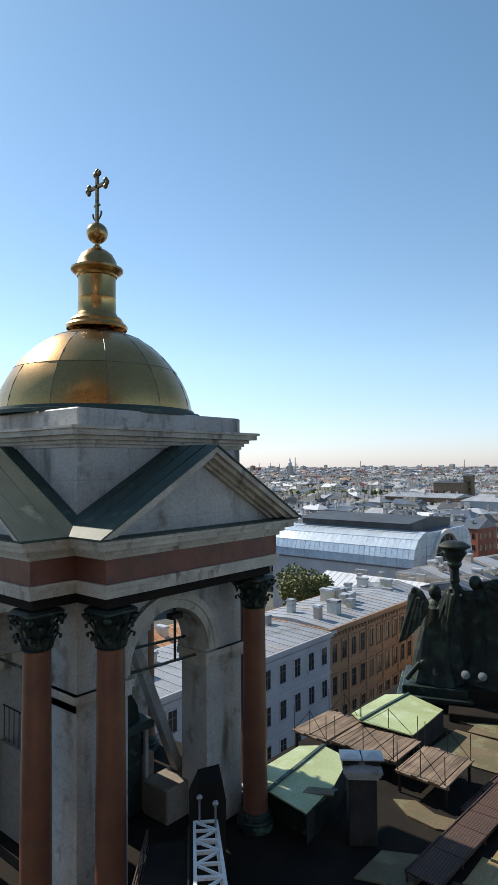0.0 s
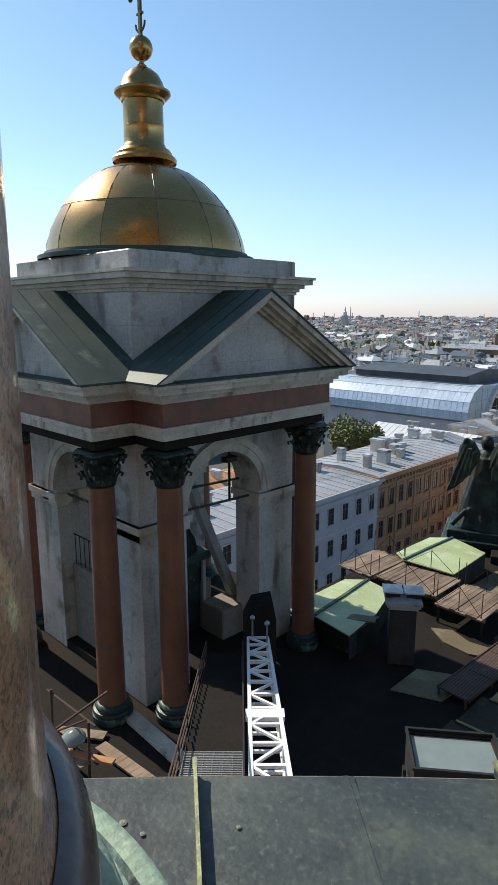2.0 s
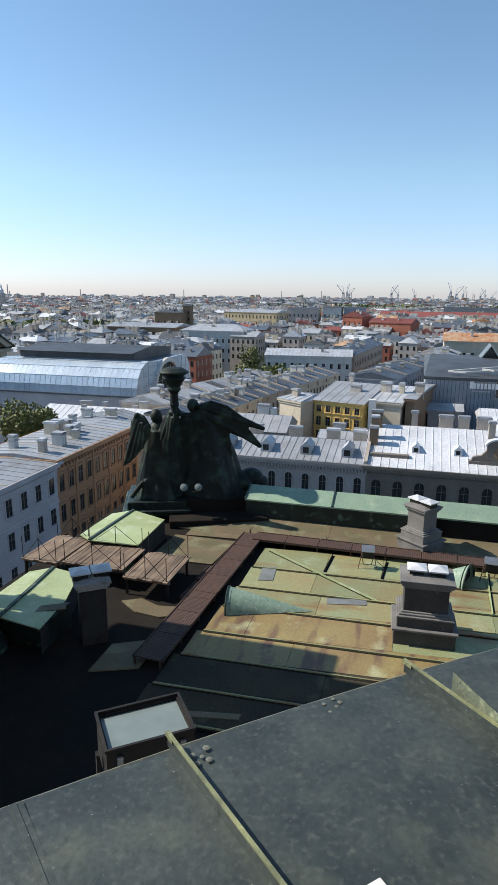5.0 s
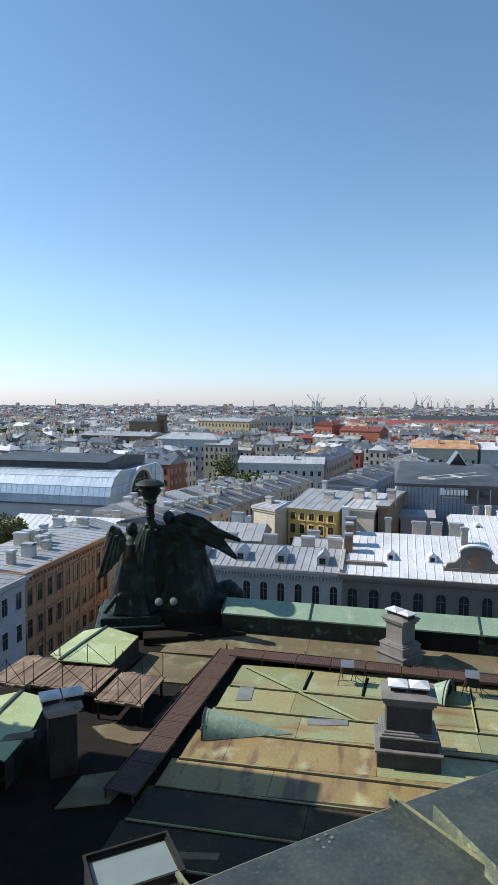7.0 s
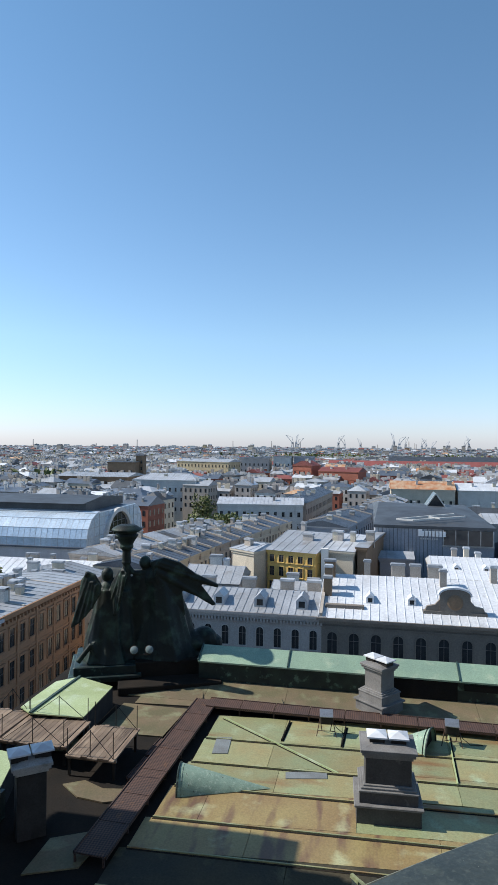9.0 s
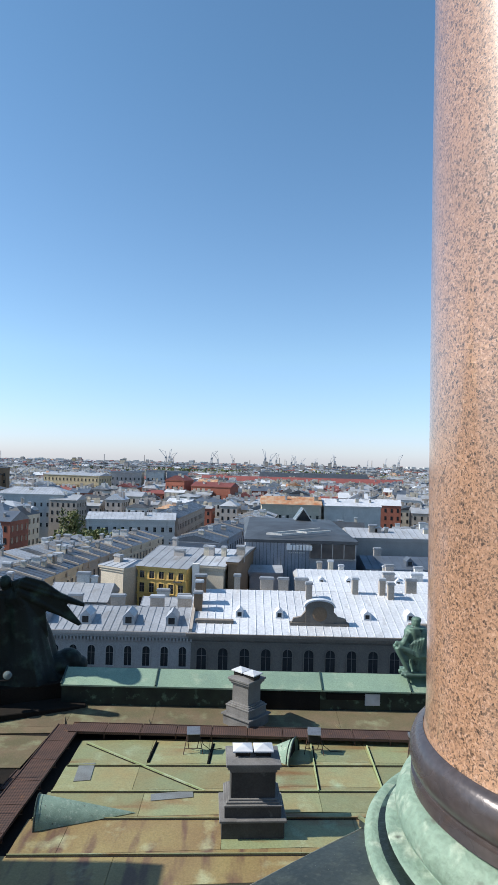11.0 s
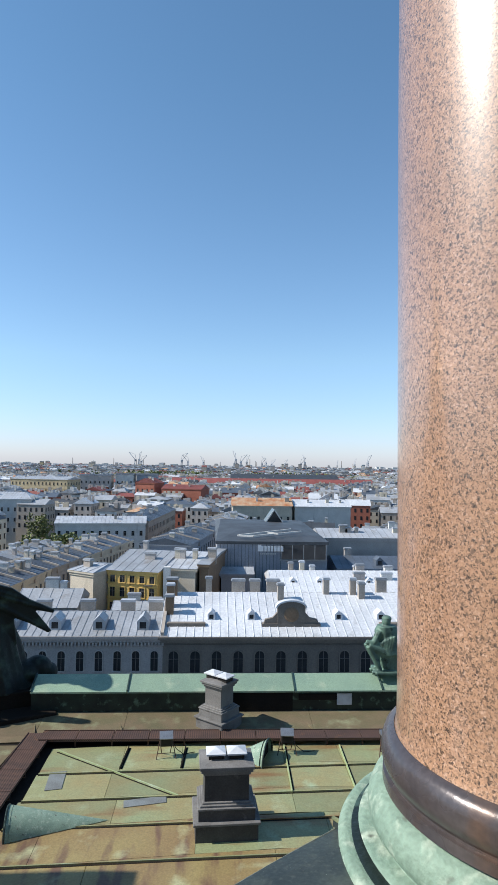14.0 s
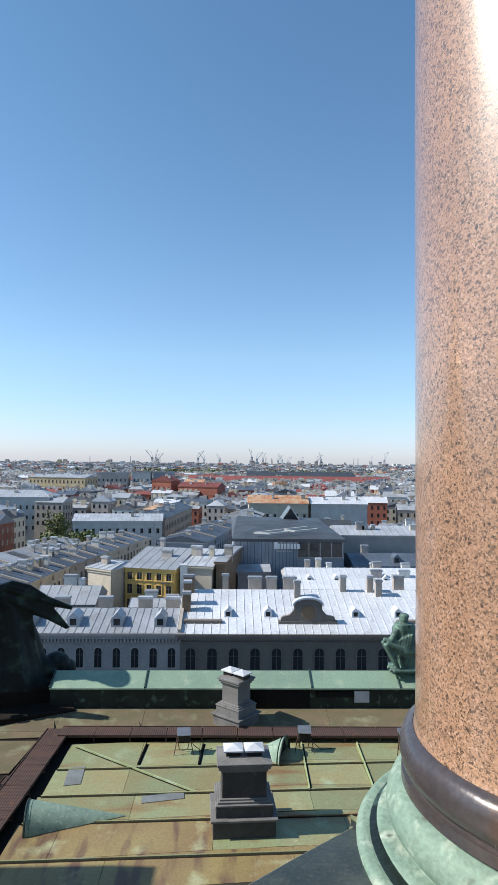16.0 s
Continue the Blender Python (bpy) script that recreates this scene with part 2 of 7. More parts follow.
CITYGROUND = mat("city_ground", (0.085, 0.085, 0.085), (0.06, 0.075, 0.05), 40.0, 0.9, 0, 0.0, 3.0)
PANEGLASS = mat("window_pane", (0.018, 0.02, 0.023), (0.035, 0.038, 0.04), 2.0, 0.12, 0, 0.0, 0.5)
FRAMEW = mat("window_frame_paint", (0.20, 0.18, 0.16), (0.15, 0.14, 0.13), 0.6, 0.6, 0, 0.05, 0.05)
METALWHITE = mat("white_zinc_roof", (0.68, 0.70, 0.73), (0.56, 0.58, 0.61), 5.0, 0.42, 0.1, 0.03, 0.3, streak=((0.42, 0.43, 0.44), (0.7, 0.12, 1), (0.6, 0.8)), vary=0.05)
METALGREY = mat("grey_zinc_roof", (0.41, 0.43, 0.46), (0.31, 0.325, 0.345), 4.0, 0.45, 0.15, 0.03, 0.3, streak=((0.22, 0.20, 0.18), (0.5, 0.12, 1), (0.6, 0.78)), vary=0.30)
METALBLUE = mat("blue_grey_zinc_roof", (0.145, 0.172, 0.21), (0.105, 0.125, 0.155), 4.0, 0.4, 0.35, 0.03, 0.3, vary=0.12)
METALDARK = mat("dark_grey_roof", (0.085, 0.092, 0.10), (0.06, 0.064, 0.07), 4.0, 0.5, 0.3, 0.03, 0.3, vary=0.12)
ROOFRED = mat("red_painted_roof", (0.26, 0.075, 0.06), (0.20, 0.06, 0.05), 5.0, 0.6, 0.1, 0.03, 0.3, vary=0.15)
ROOFORANGE = mat("rusty_roof", (0.42, 0.17, 0.07), (0.50, 0.36, 0.24), 3.0, 0.7, 0.1, 0.03, 0.3)
PLASTER = {}
for key, c in dict(yellow=(0.70, 0.48, 0.16), ochre=(0.46, 0.38, 0.24), cream=(0.60, 0.53, 0.42), orange=(0.45, 0.245, 0.135), lavender=(0.52, 0.50, 0.52), grey=(0.45, 0.41, 0.38),
                   darkgrey=(0.21, 0.18, 0.15), brown=(0.24, 0.16, 0.10), brick=(0.36, 0.12, 0.075), white=(0.62, 0.61, 0.58), tan=(0.41, 0.36, 0.31), slate=(0.33, 0.35, 0.39)).items():
    PLASTER[key] = mat("plaster_" + key, c, tuple(x * 0.86 for x in c), 3.0, 0.85, 0, 0.06, 0.15, streak=(tuple(x * 0.68 for x in c), (0.8, 0.8, 0.15), (0.60, 0.80)), vary=0.07)



def jointed(m, length, height, shade):
    """Adds thin block joints, in courses, to a stone material."""
    N, L = m.node_tree.nodes, m.node_tree.links
    b = N["Principled BSDF"]
    tc, sp, ad, cb, br, mx = (N.new("ShaderNode" + k) for k in ("TexCoord", "SeparateXYZ", "Math", "CombineXYZ", "TexBrick", "Mix"))
    L.new(tc.outputs["Object"], sp.inputs[0])
    L.new(sp.outputs[0], ad.inputs[0])
    L.new(sp.outputs[1], ad.inputs[1])
    L.new(ad.outputs[0], cb.inputs[0])
    L.new(sp.outputs[2], cb.inputs[1])
    L.new(cb.outputs[0], br.inputs["Vector"])
    br.inputs["Scale"].default_value = 1.0
    br.inputs["Brick Width"].default_value, br.inputs["Row Height"].default_value = length, height
    br.inputs["Mortar Size"].default_value, br.inputs["Mortar Smooth"].default_value = 0.005, 0.4
    br.inputs["Color1"].default_value, br.inputs["Color2"].default_value, br.inputs["Mortar"].default_value = (1, 1, 1, 1), (0.93, 0.93, 0.92, 1), (shade, shade, shade, 1)
    mx.data_type, mx.blend_type = "RGBA", "MULTIPLY"
    mx.inputs[0].default_value = 1.0
    L.new(b.inputs["Base Color"].links[0].from_socket, mx.inputs[6])
    L.new(br.outputs["Color"], mx.inputs[7])
    L.new(mx.outputs[2], b.inputs["Base Color"])
    return m


TOWERSTONE = jointed(mat("jointed_grey_marble", (0.50, 0.50, 0.49), (0.38, 0.38, 0.37), 1.1, 0.6, 0, 0.1, 0.06,
                         streak=((0.15, 0.145, 0.13), (2.2, 2.2, 0.35), (0.54, 0.72)), stain=((0.21, 0.185, 0.14), 0.5, (0.57, 0.73))), 1.45, 0.86, 0.62)

def perforated(m, size):
    """Diamond rows of small holes, as darker squares set on the slant."""
    N, L = m.node_tree.nodes, m.node_tree.links
    b = N["Principled BSDF"]
    tc, mp, ck, mx = N.new("ShaderNodeTexCoord"), N.new("ShaderNodeMapping"), N.new("ShaderNodeTexChecker"), N.new("ShaderNodeMix")
    mp.inputs["Rotation"].default_value = (0, 0, radians(45))
    L.new(tc.outputs["Object"], mp.inputs[0])
    L.new(mp.outputs[0], ck.inputs["Vector"])
    ck.inputs["Scale"].default_value = 1.0 / size
    ck.inputs["Color1"].default_value, ck.inputs["Color2"].default_value = (1.25, 1.2, 1.15, 1), (0.45, 0.45, 0.48, 1)
    mx.data_type, mx.blend_type = "RGBA", "MULTIPLY"
    mx.inputs[0].default_value = 1.0
    L.new(b.inputs["Base Color"].links[0].from_socket, mx.inputs[6])
    L.new(ck.outputs["Color"], mx.inputs[7])
    L.new(mx.outputs[2], b.inputs["Base Color"])
    return m


WALKGRATE = perforated(mat("perforated_rusty_plate", (0.10, 0.056, 0.042), (0.072, 0.045, 0.038), 0.6, 0.75, 0.2, 0.2, 0.03, stain=((0.17, 0.085, 0.045), 0.3, (0.6, 0.75))), 0.055)

# ---- mesh helpers ----
class M:
    """Collects faces, then becomes one mesh object."""
    def __init__(self):
        self.v, self.f, self.mi = [], [], []
        self.cur = 0
    def add(self, vs, fs):
        n = len(self.v)
        self.v.extend(tuple(p) for p in vs)
        for q in fs:
            self.f.append(tuple(n + i for i in q))
            self.mi.append(self.cur)
        return self
    def box(self, x0, x1, y0, y1, z0, z1, m=None):
        vs = [Vector((x, y, z)) for z in (z0, z1) for y in (y0, y1) for x in (x0, x1)]
        if m is not None:
            vs = [m @ p for p in vs]
        return self.add(vs, [(0, 2, 3, 1), (4, 5, 7, 6), (0, 1, 5, 4), (2, 6, 7, 3), (0, 4, 6, 2), (1, 3, 7, 5)])
    def chamfer(self, x0, x1, y0, y1, z0, z1, c):
        """A box whose upright and top edges are cut by c."""
        def ring(i, z):
            a = (x0 + i, x1 - i, y0 + i, y1 - i)
            return [(a[0] + c, a[2], z), (a[1] - c, a[2], z), (a[1], a[2] + c, z), (a[1], a[3] - c, z), (a[1] - c, a[3], z), (a[0] + c, a[3], z), (a[0], a[3] - c, z), (a[0], a[2] + c, z)]
        vs = ring(0, z0) + ring(0, z1 - c) + ring(c, z1)
        fs = [tuple(range(7, -1, -1)), tuple(range(16, 24))]
        for k in (0, 8):
            fs += [(k + i, k + (i + 1) % 8, k + 8 + (i + 1) % 8, k + 8 + i) for i in range(8)]
        return self.add(vs, fs)
    def lathe(self, prof, seg=32, c=(0, 0, 0), a0=0.0, a1=360.0):
        full = a1 - a0 >= 360
        n = seg if full else seg + 1
        vs, fs = [], []
        for r, z in prof:
            for i in range(n):
                a = radians(a0 + (a1 - a0) * i / seg)
                vs.append((c[0] + r * math.cos(a), c[1] + r * math.sin(a), c[2] + z))
        for k in range(len(prof) - 1):
            for i in range(seg):
                j = (i + 1) % n
                fs.append((k * n + i, k * n + j, (k + 1) * n + j, (k + 1) * n + i))
        return self.add(vs, fs)
    def tube(self, p, q, r, seg=6, r2=None):
        p, q = Vector(p), Vector(q)
        d = (q - p).normalized()
        u = d.orthogonal().normalized()
        w = d.cross(u)
        r2 = r if r2 is None else r2
        vs = [p + (u * math.cos(a) + w * math.sin(a)) * r for a in [2 * math.pi * i / seg for i in range(seg)]]
        vs += [q + (u * math.cos(a) + w * math.sin(a)) * r2 for a in [2 * math.pi * i / seg for i in range(seg)]]
        fs = [(i, (i + 1) % seg, seg + (i + 1) % seg, seg + i) for i in range(seg)]
        return self.add(vs, fs + [tuple(range(seg - 1, -1, -1)), tuple(range(seg, 2 * seg))])
    def beam(self, p, q, w, h, up=(0, 0, 1)):
        p, q = Vector(p), Vector(q)
        d = (q - p).normalized()
        s = d.cross(Vector(up))
        s = s.normalized() if s.length > 1e-4 else Vector((1, 0, 0))
        u = s.cross(d)
        vs = [e + s * a * w / 2 + u * b * h / 2 for e in (p, q) for a, b in ((-1, -1), (1, -1), (1, 1), (-1, 1))]
        return self.add(vs, [(0, 1, 2, 3), (7, 6, 5, 4), (0, 4, 5, 1), (1, 5, 6, 2), (2, 6, 7, 3), (3, 7, 4, 0)])
    def prism(self, poly, axis, a, b):
        """A polygon in the plane across axis, drawn out from a to b."""
        n = len(poly)
        put = {"x": lambda u, w, k: (k, u, w), "y": lambda u, w, k: (u, k, w), "z": lambda u, w, k: (u, w, k)}[axis]
        vs = [put(u, w, a) for u, w in poly] + [put(u, w, b) for u, w in poly]
        return self.add(vs, [tuple(range(n)), tuple(range(2 * n - 1, n - 1, -1))] + [(i, n + i, n + (i + 1) % n, (i + 1) % n) for i in range(n)])
    def ball(self, c, r, seg=14, rings=9):
        rx, ry, rz = r if isinstance(r, tuple) else (r, r, r)
        vs, fs = [], []
        for k in range(rings + 1):
            th = math.pi * k / rings
            for i in range(seg):
                a = 2 * math.pi * i / seg
                vs.append((c[0] + rx * math.sin(th) * math.cos(a), c[1] + ry * math.sin(th) * math.sin(a), c[2] + rz * math.cos(th)))
        for k in range(rings):
            for i in range(seg):
                fs.append((k * seg + i, (k + 1) * seg + i, (k + 1) * seg + (i + 1) % seg, k * seg + (i + 1) % seg))
        return self.add(vs, fs)
    def data(self, name, mats, smooth=False):
        me = bpy.data.meshes.new(name)
        me.from_pydata(self.v, [], self.f)
        for m in (mats if isinstance(mats, (list, tuple)) else [mats]):
            me.materials.append(m)
        if any(self.mi):
            me.polygons.foreach_set("material_index", self.mi)
        bm = bmesh.new()
        bm.from_mesh(me)
        bmesh.ops.recalc_face_normals(bm, faces=bm.faces)
        bm.to_mesh(me)
        bm.free()
        if smooth:
            me.shade_smooth()
            me.set_sharp_from_angle(angle=radians(smooth if smooth is not True else 40))
        return me


def thing(name, base=(0, 0, 0), label="", category="", group="", kind="", rz=0.0):
    ob = new(name)
    ob.empty_display_size = 0.2
    ob.matrix_basis = pose(*base, 0, 0, rz)
    return tagged(ob, label, category, group, kind)


def part(name, m, material, parent, label="", smooth=False, world=False):
    """One mesh object under a thing or part. world: its numbers are places in the world, not from the parent's base."""
    me = m if isinstance(m, bpy.types.Mesh) else m.data(name, material, smooth)
    ob = new(name, me)
    ob.parent = parent
    if world:
        base = Matrix.Identity(4)
        p = parent
        while p:
            base = p.matrix_basis @ base
            p = p.parent
        ob.matrix_basis = base.inverted()
    if label:
        ob["label"] = label
    return ob


def solo(name, m, material, label, category, group="", kind="", smooth=False, base=None):
    """A thing that is one mesh."""
    ob = new(name, m.data(name, material, smooth))
    return tagged(ob, label, category, group, kind)

# ---- the drum: ledge, columns, wall ----
G = 42.0                       # eye level; the square lies at 0
DRUM = Vector((10.61, -10.30, 0))
R_COL, R_EDGE = 15.9, 16.79
LEDGE = G - 1.88


def polar(r, deg, z):
    return (DRUM.x + r * math.cos(radians(deg)), DRUM.y + r * math.sin(radians(deg)), z)


ledge = thing("floor_ledge", polar(16.2, 132, LEDGE), "dark weathered lead-sheet ledge round the drum", "ledge", kind="structure")
SEAMS = [135.95 - 3.2 * k for k in range(-14, 26)]
for k, a in enumerate(SEAMS[:-1]):
    b = SEAMS[k + 1]
    m = M()
    top, low = [], []
    n = 6
    prof = [(12.9, 0.0), (16.2, -0.0), (16.70, -0.006), (16.785, -0.012), (16.79, -0.03), (16.79, -0.16), (16.70, -0.18)]
    vs, fs = [], []
    for r, z in prof:
        for i in range(n + 1):
            t = a + (b - a) * i / n
            dz = 0.012 * math.sin(math.pi * i / n) ** 2 if r > 13 and z > -0.02 else 0
            flat = math.cos(radians(abs(a - b) / 2)) / math.cos(radians((i / n - 0.5) * (b - a)))
            vs.append(polar(r * flat if r > 16 else r, t, LEDGE + z + dz))
    for j in range(len(prof) - 1):
        for i in range(n):
            fs.append((j * (n + 1) + i, j * (n + 1) + i + 1, (j + 1) * (n + 1) + i + 1, (j + 1) * (n + 1) + i))
    m.add(vs, fs)
    part("lead_sheet", m, SHEET, ledge, smooth=30, world=True)
    s = M()
    skew = 1.6
    p, q = Vector(polar(16.80, a, LEDGE + 0.006)), Vector(polar(13.2, a - skew, LEDGE + 0.018))
    part("seam_web", M().beam(p + Vector((0, 0, 0.012)), q + Vector((0, 0, 0.012)), 0.006, 0.046), SHEET, ledge, world=True)
    s.beam(p + Vector((0, 0, 0.037)), q + Vector((0, 0, 0.037)), 0.011, 0.007)
    e = (p - q).normalized()
    s.beam(p - e * 0.04 + Vector((0, 0, 0.030)), p + e * 0.006 + Vector((0, 0, 0.034)), 0.015, 0.014)
    part("standing_seam", s, SEAM, ledge, world=True)
    er = M()
    for i in range(4):
        t0, t1 = a + (b - a) * i / 4, a + (b - a) * (i + 1) / 4
        er.tube(polar(16.788, t0, LEDGE - 0.016), polar(16.788, t1, LEDGE - 0.016), 0.007, 6)
    part("edge_roll", er, PALEMARK, ledge, world=True)

for a_ in (134.35, 138.6):
    part("sheet_fold", M().beam(polar(16.77, a_, LEDGE + 0.004), polar(13.6, a_ - 1.3, LEDGE + 0.012), 0.016, 0.012).beam(polar(16.77, a_ - 0.03, LEDGE + 0.001), polar(13.6, a_ - 1.34, LEDGE + 0.009), 0.034, 0.012), SHEET, ledge, world=True)
# a flaking white plate lying on the ledge
plate = thing("loose_plate", (-0.128, 1.625, LEDGE + 0.012), "small white painted plate with flaking paint on the ledge", "plate", rz=45)
part("sheet", M().chamfer(-0.07, 0.086, -0.07, 0.07, 0.0, 0.009, 0.002), WHITEPAINT, plate)
prnd = random.Random(8)
for k in range(7):
    px_, py_, l_, w_ = prnd.uniform(-0.06, 0.04), prnd.uniform(-0.06, 0.05), prnd.uniform(0.012, 0.035), prnd.uniform(0.003, 0.007)
    part("paint_flake", M().add([(px_, py_, 0.0094), (px_ + l_ * 0.6, py_ + w_ * 1.4, 0.0096), (px_ + l_, py_ + l_ * 0.3, 0.0098), (px_ + l_ * 0.5, py_ - w_, 0.0094)], [(0, 3, 2, 1)]), PALEMARK, plate)
# raised lead-covered block under the column
K, e1, e2 = Vector((0.08, 2.57)), Vector((0.55, -0.835)), Vector((0.835, 0.55))
corners = [K, K + e1 * 2.0, K + e1 * 2.0 + e2 * 2.6, K + e2 * 2.6]
blk = M().add([(c.x, c.y, LEDGE - 0.02) for c in corners] + [(c.x, c.y, LEDGE + 0.078) for c in corners],
              [(0, 1, 5, 4), (1, 2, 6, 5), (2, 3, 7, 6), (3, 0, 4, 7)])
part("block_side", blk, LICHEN, ledge, "lichen-grown upstand under the column", world=True)
part("block_top", M().add([(c.x, c.y, LEDGE + 0.0785) for c in corners], [(0, 1, 2, 3)]), SHEET, ledge, world=True)
# rivets and caps on the ledge
cap = M().lathe([(0.0, 0.0005), (0.010, 0.004), (0.015, 0.0045), (0.021, 0.001), (0.034, -0.002)], 10)
capme = cap.data("sheet_rivet", PALEMARK, True)
rnd = random.Random(4)
for r, a in [(16.75, 130.87), (16.76, 130.72), (16.735, 130.68), (16.705, 130.88), (16.72, 130.76), (16.72, 132.58), (16.73, 132.41), (16.68, 132.59), (16.68, 132.45), (16.70, 132.50), (16.59, 134.42), (16.68, 134.47),
             (16.35, 130.47), (16.58, 135.47), (16.56, 136.39), (16.60, 136.6), (16.57, 136.7)]:
    o = new("rivet", capme)
    o.parent = ledge
    o.matrix_basis = Matrix.Translation(Vector(polar(r, a, LEDGE + 0.004)) - Vector(polar(16.2, 132, LEDGE))) @ Matrix.Scale(rnd.uniform(0.2, 0.36), 4)

body = M().lathe([(16.62, LEDGE - 0.16), (16.62, LEDGE - 0.5), (16.45, LEDGE - 0.7), (16.3, LEDGE - 1.0), (16.3, 31.0)], 72, (DRUM.x, DRUM.y, 0))
solo("wall_drum_base", body, MARBLE, "grey stone base wall of the drum", "wall", kind="structure", smooth=30)
inner = M().lathe([(12.9, LEDGE - 0.2), (12.9, G + 12.8)], 72, (DRUM.x, DRUM.y, 0))
solo("wall_drum", inner, MARBLE, "grey stone drum wall behind the colonnade", "wall", kind="structure", smooth=30)
ceil = M().lathe([(12.7, G + 12.8), (16.9, G + 12.8), (17.2, G + 13.4), (17.6, G + 14.6), (12.7, G + 14.8)], 72, (DRUM.x, DRUM.y, 0))
solo("ceiling_colonnade", ceil, CORNICE, "stone entablature over the colonnade", "ceiling", kind="structure", smooth=30)

attic_ = M().lathe([(11.9, G + 14.7), (11.9, G + 20.0), (12.3, G + 20.2), (12.3, G + 20.8), (11.2, G + 21.0)], 72, (DRUM.x, DRUM.y, 0))
solo("wall_drum_attic", attic_, MARBLE, "grey stone attic of the drum over the colonnade", "wall", kind="structure", smooth=30)
great = M().lathe([(11.2 * math.cos(radians(a_)), G + 21.0 + 12.6 * math.sin(radians(a_))) for a_ in range(0, 88, 6)], 72, (DRUM.x, DRUM.y, 0))
solo("roof_great_dome", great, GOLD, "gilded main dome over the drum", "roof", kind="structure", smooth=30)

# the great columns
SHAFT = [(0.772, -1.29), (0.764, -1.265), (0.759, -1.22), (0.757, -1.1), (0.759, -0.5), (0.766, 0.4), (0.773, 1.6), (0.775, 3.0), (0.74, 6.5), (0.69, 9.5), (0.66, 11.4)]
TOR = [(0.770, -1.275), (0.792, -1.282), (0.815, -1.305), (0.829, -1.345), (0.831, -1.39), (0.822, -1.43), (0.802, -1.455)]
FILLET = [(0.802, -1.455), (0.803, -1.464), (0.822, -1.468), (0.824, -1.515), (0.80, -1.53)]
LOW = [(0.80, -1.525), (0.845, -1.535), (0.872, -1.56), (0.890, -1.60), (0.893, -1.64), (0.882, -1.675), (0.862, -1.70), (0.85, -1.708), (0.853, -1.716), (0.90, -1.722), (0.932, -1.725), (0.938, -1.731), (0.934, -1.738)]
GROOVE = [(0.934, -1.738), (0.921, -1.744), (0.920, -1.765), (0.972, -1.768)]
OUTER = [(0.972, -1.768), (1.0, -1.764), (1.025, -1.772), (1.036, -1.79), (1.034, -1.82), (1.02, -1.88)]
CAPI = [(0.66, 11.4), (0.70, 11.45), (0.66, 11.5), (0.72, 12.0), (0.95, 12.6), (0.98, 12.8)]
COL_R = Vector((1.652, 2.83, 0))
ang_r = math.degrees(math.atan2(COL_R.y - DRUM.y, COL_R.x - DRUM.x))
COL_L = Vector((-1.325, 0.012, 0))
col = thing("colonnade_column", (COL_R.x, COL_R.y, LEDGE), "polished speckled pink granite column on patinated bronze base", "column", "drum columns")
dz = lambda pr: [(r, z + 1.88) for r, z in pr]
shaft = part("shaft", M().lathe(dz(SHAFT), 96), GRANITE, col, smooth=30)
part("upper_torus", M().lathe(dz(TOR), 96), TORUS, col, "polished brown bronze ring", smooth=45)
part("granite_fillet", M().lathe(dz(FILLET), 96), TORUS, col, "narrow brown fillet", smooth=45)
# dark material paints the shade in the groove between the rings
part("base_groove", M().lathe(dz(GROOVE), 96), PATINA_DARK_SHADE, col, smooth=45)
part("outer_ring", M().lathe(dz(OUTER), 96), PATINA, col, "chalky green outer ring", smooth=45)
part("base_ring", M().lathe(dz(LOW), 96), PATINA, col, "chalky green patinated bronze base", smooth=45)
part("capital", M().lathe(dz(CAPI), 48), PATINA_DARK_SHADE, col, smooth=30)
copy_thing(col, pose(COL_L.x, COL_L.y, LEDGE, 0, 0, 77))
for k in list(range(2, 23)):
    x, y, z = polar(R_COL, ang_r + 15 * k, LEDGE)
    copy_thing(col, pose(x, y, z, 0, 0, 37 * k))

# ---- the bell tower ----
B = 31.8                                # roof level
CX, CY, HALF = -14.60, 11.00, 2.72      # centre and half width of the core
tower = thing("bell_tower", (CX, CY, B), "stone bell tower with red columns, pediments and gilded dome", "tower")
ARCH_R, ARCH_Z, THICK = 1.32, G - 5.35, 0.95


def turned(m, quarter):
    """The same numbers turned about the tower's axis by quarter turns."""
    r = Matrix.Rotation(radians(90 * quarter), 4, "Z")
    m.v = [tuple(r @ Vector(p)) for p in m.v]
    return m


ZL = lambda zrel: zrel + G - B          # height over the tower's foot from a height against the eye


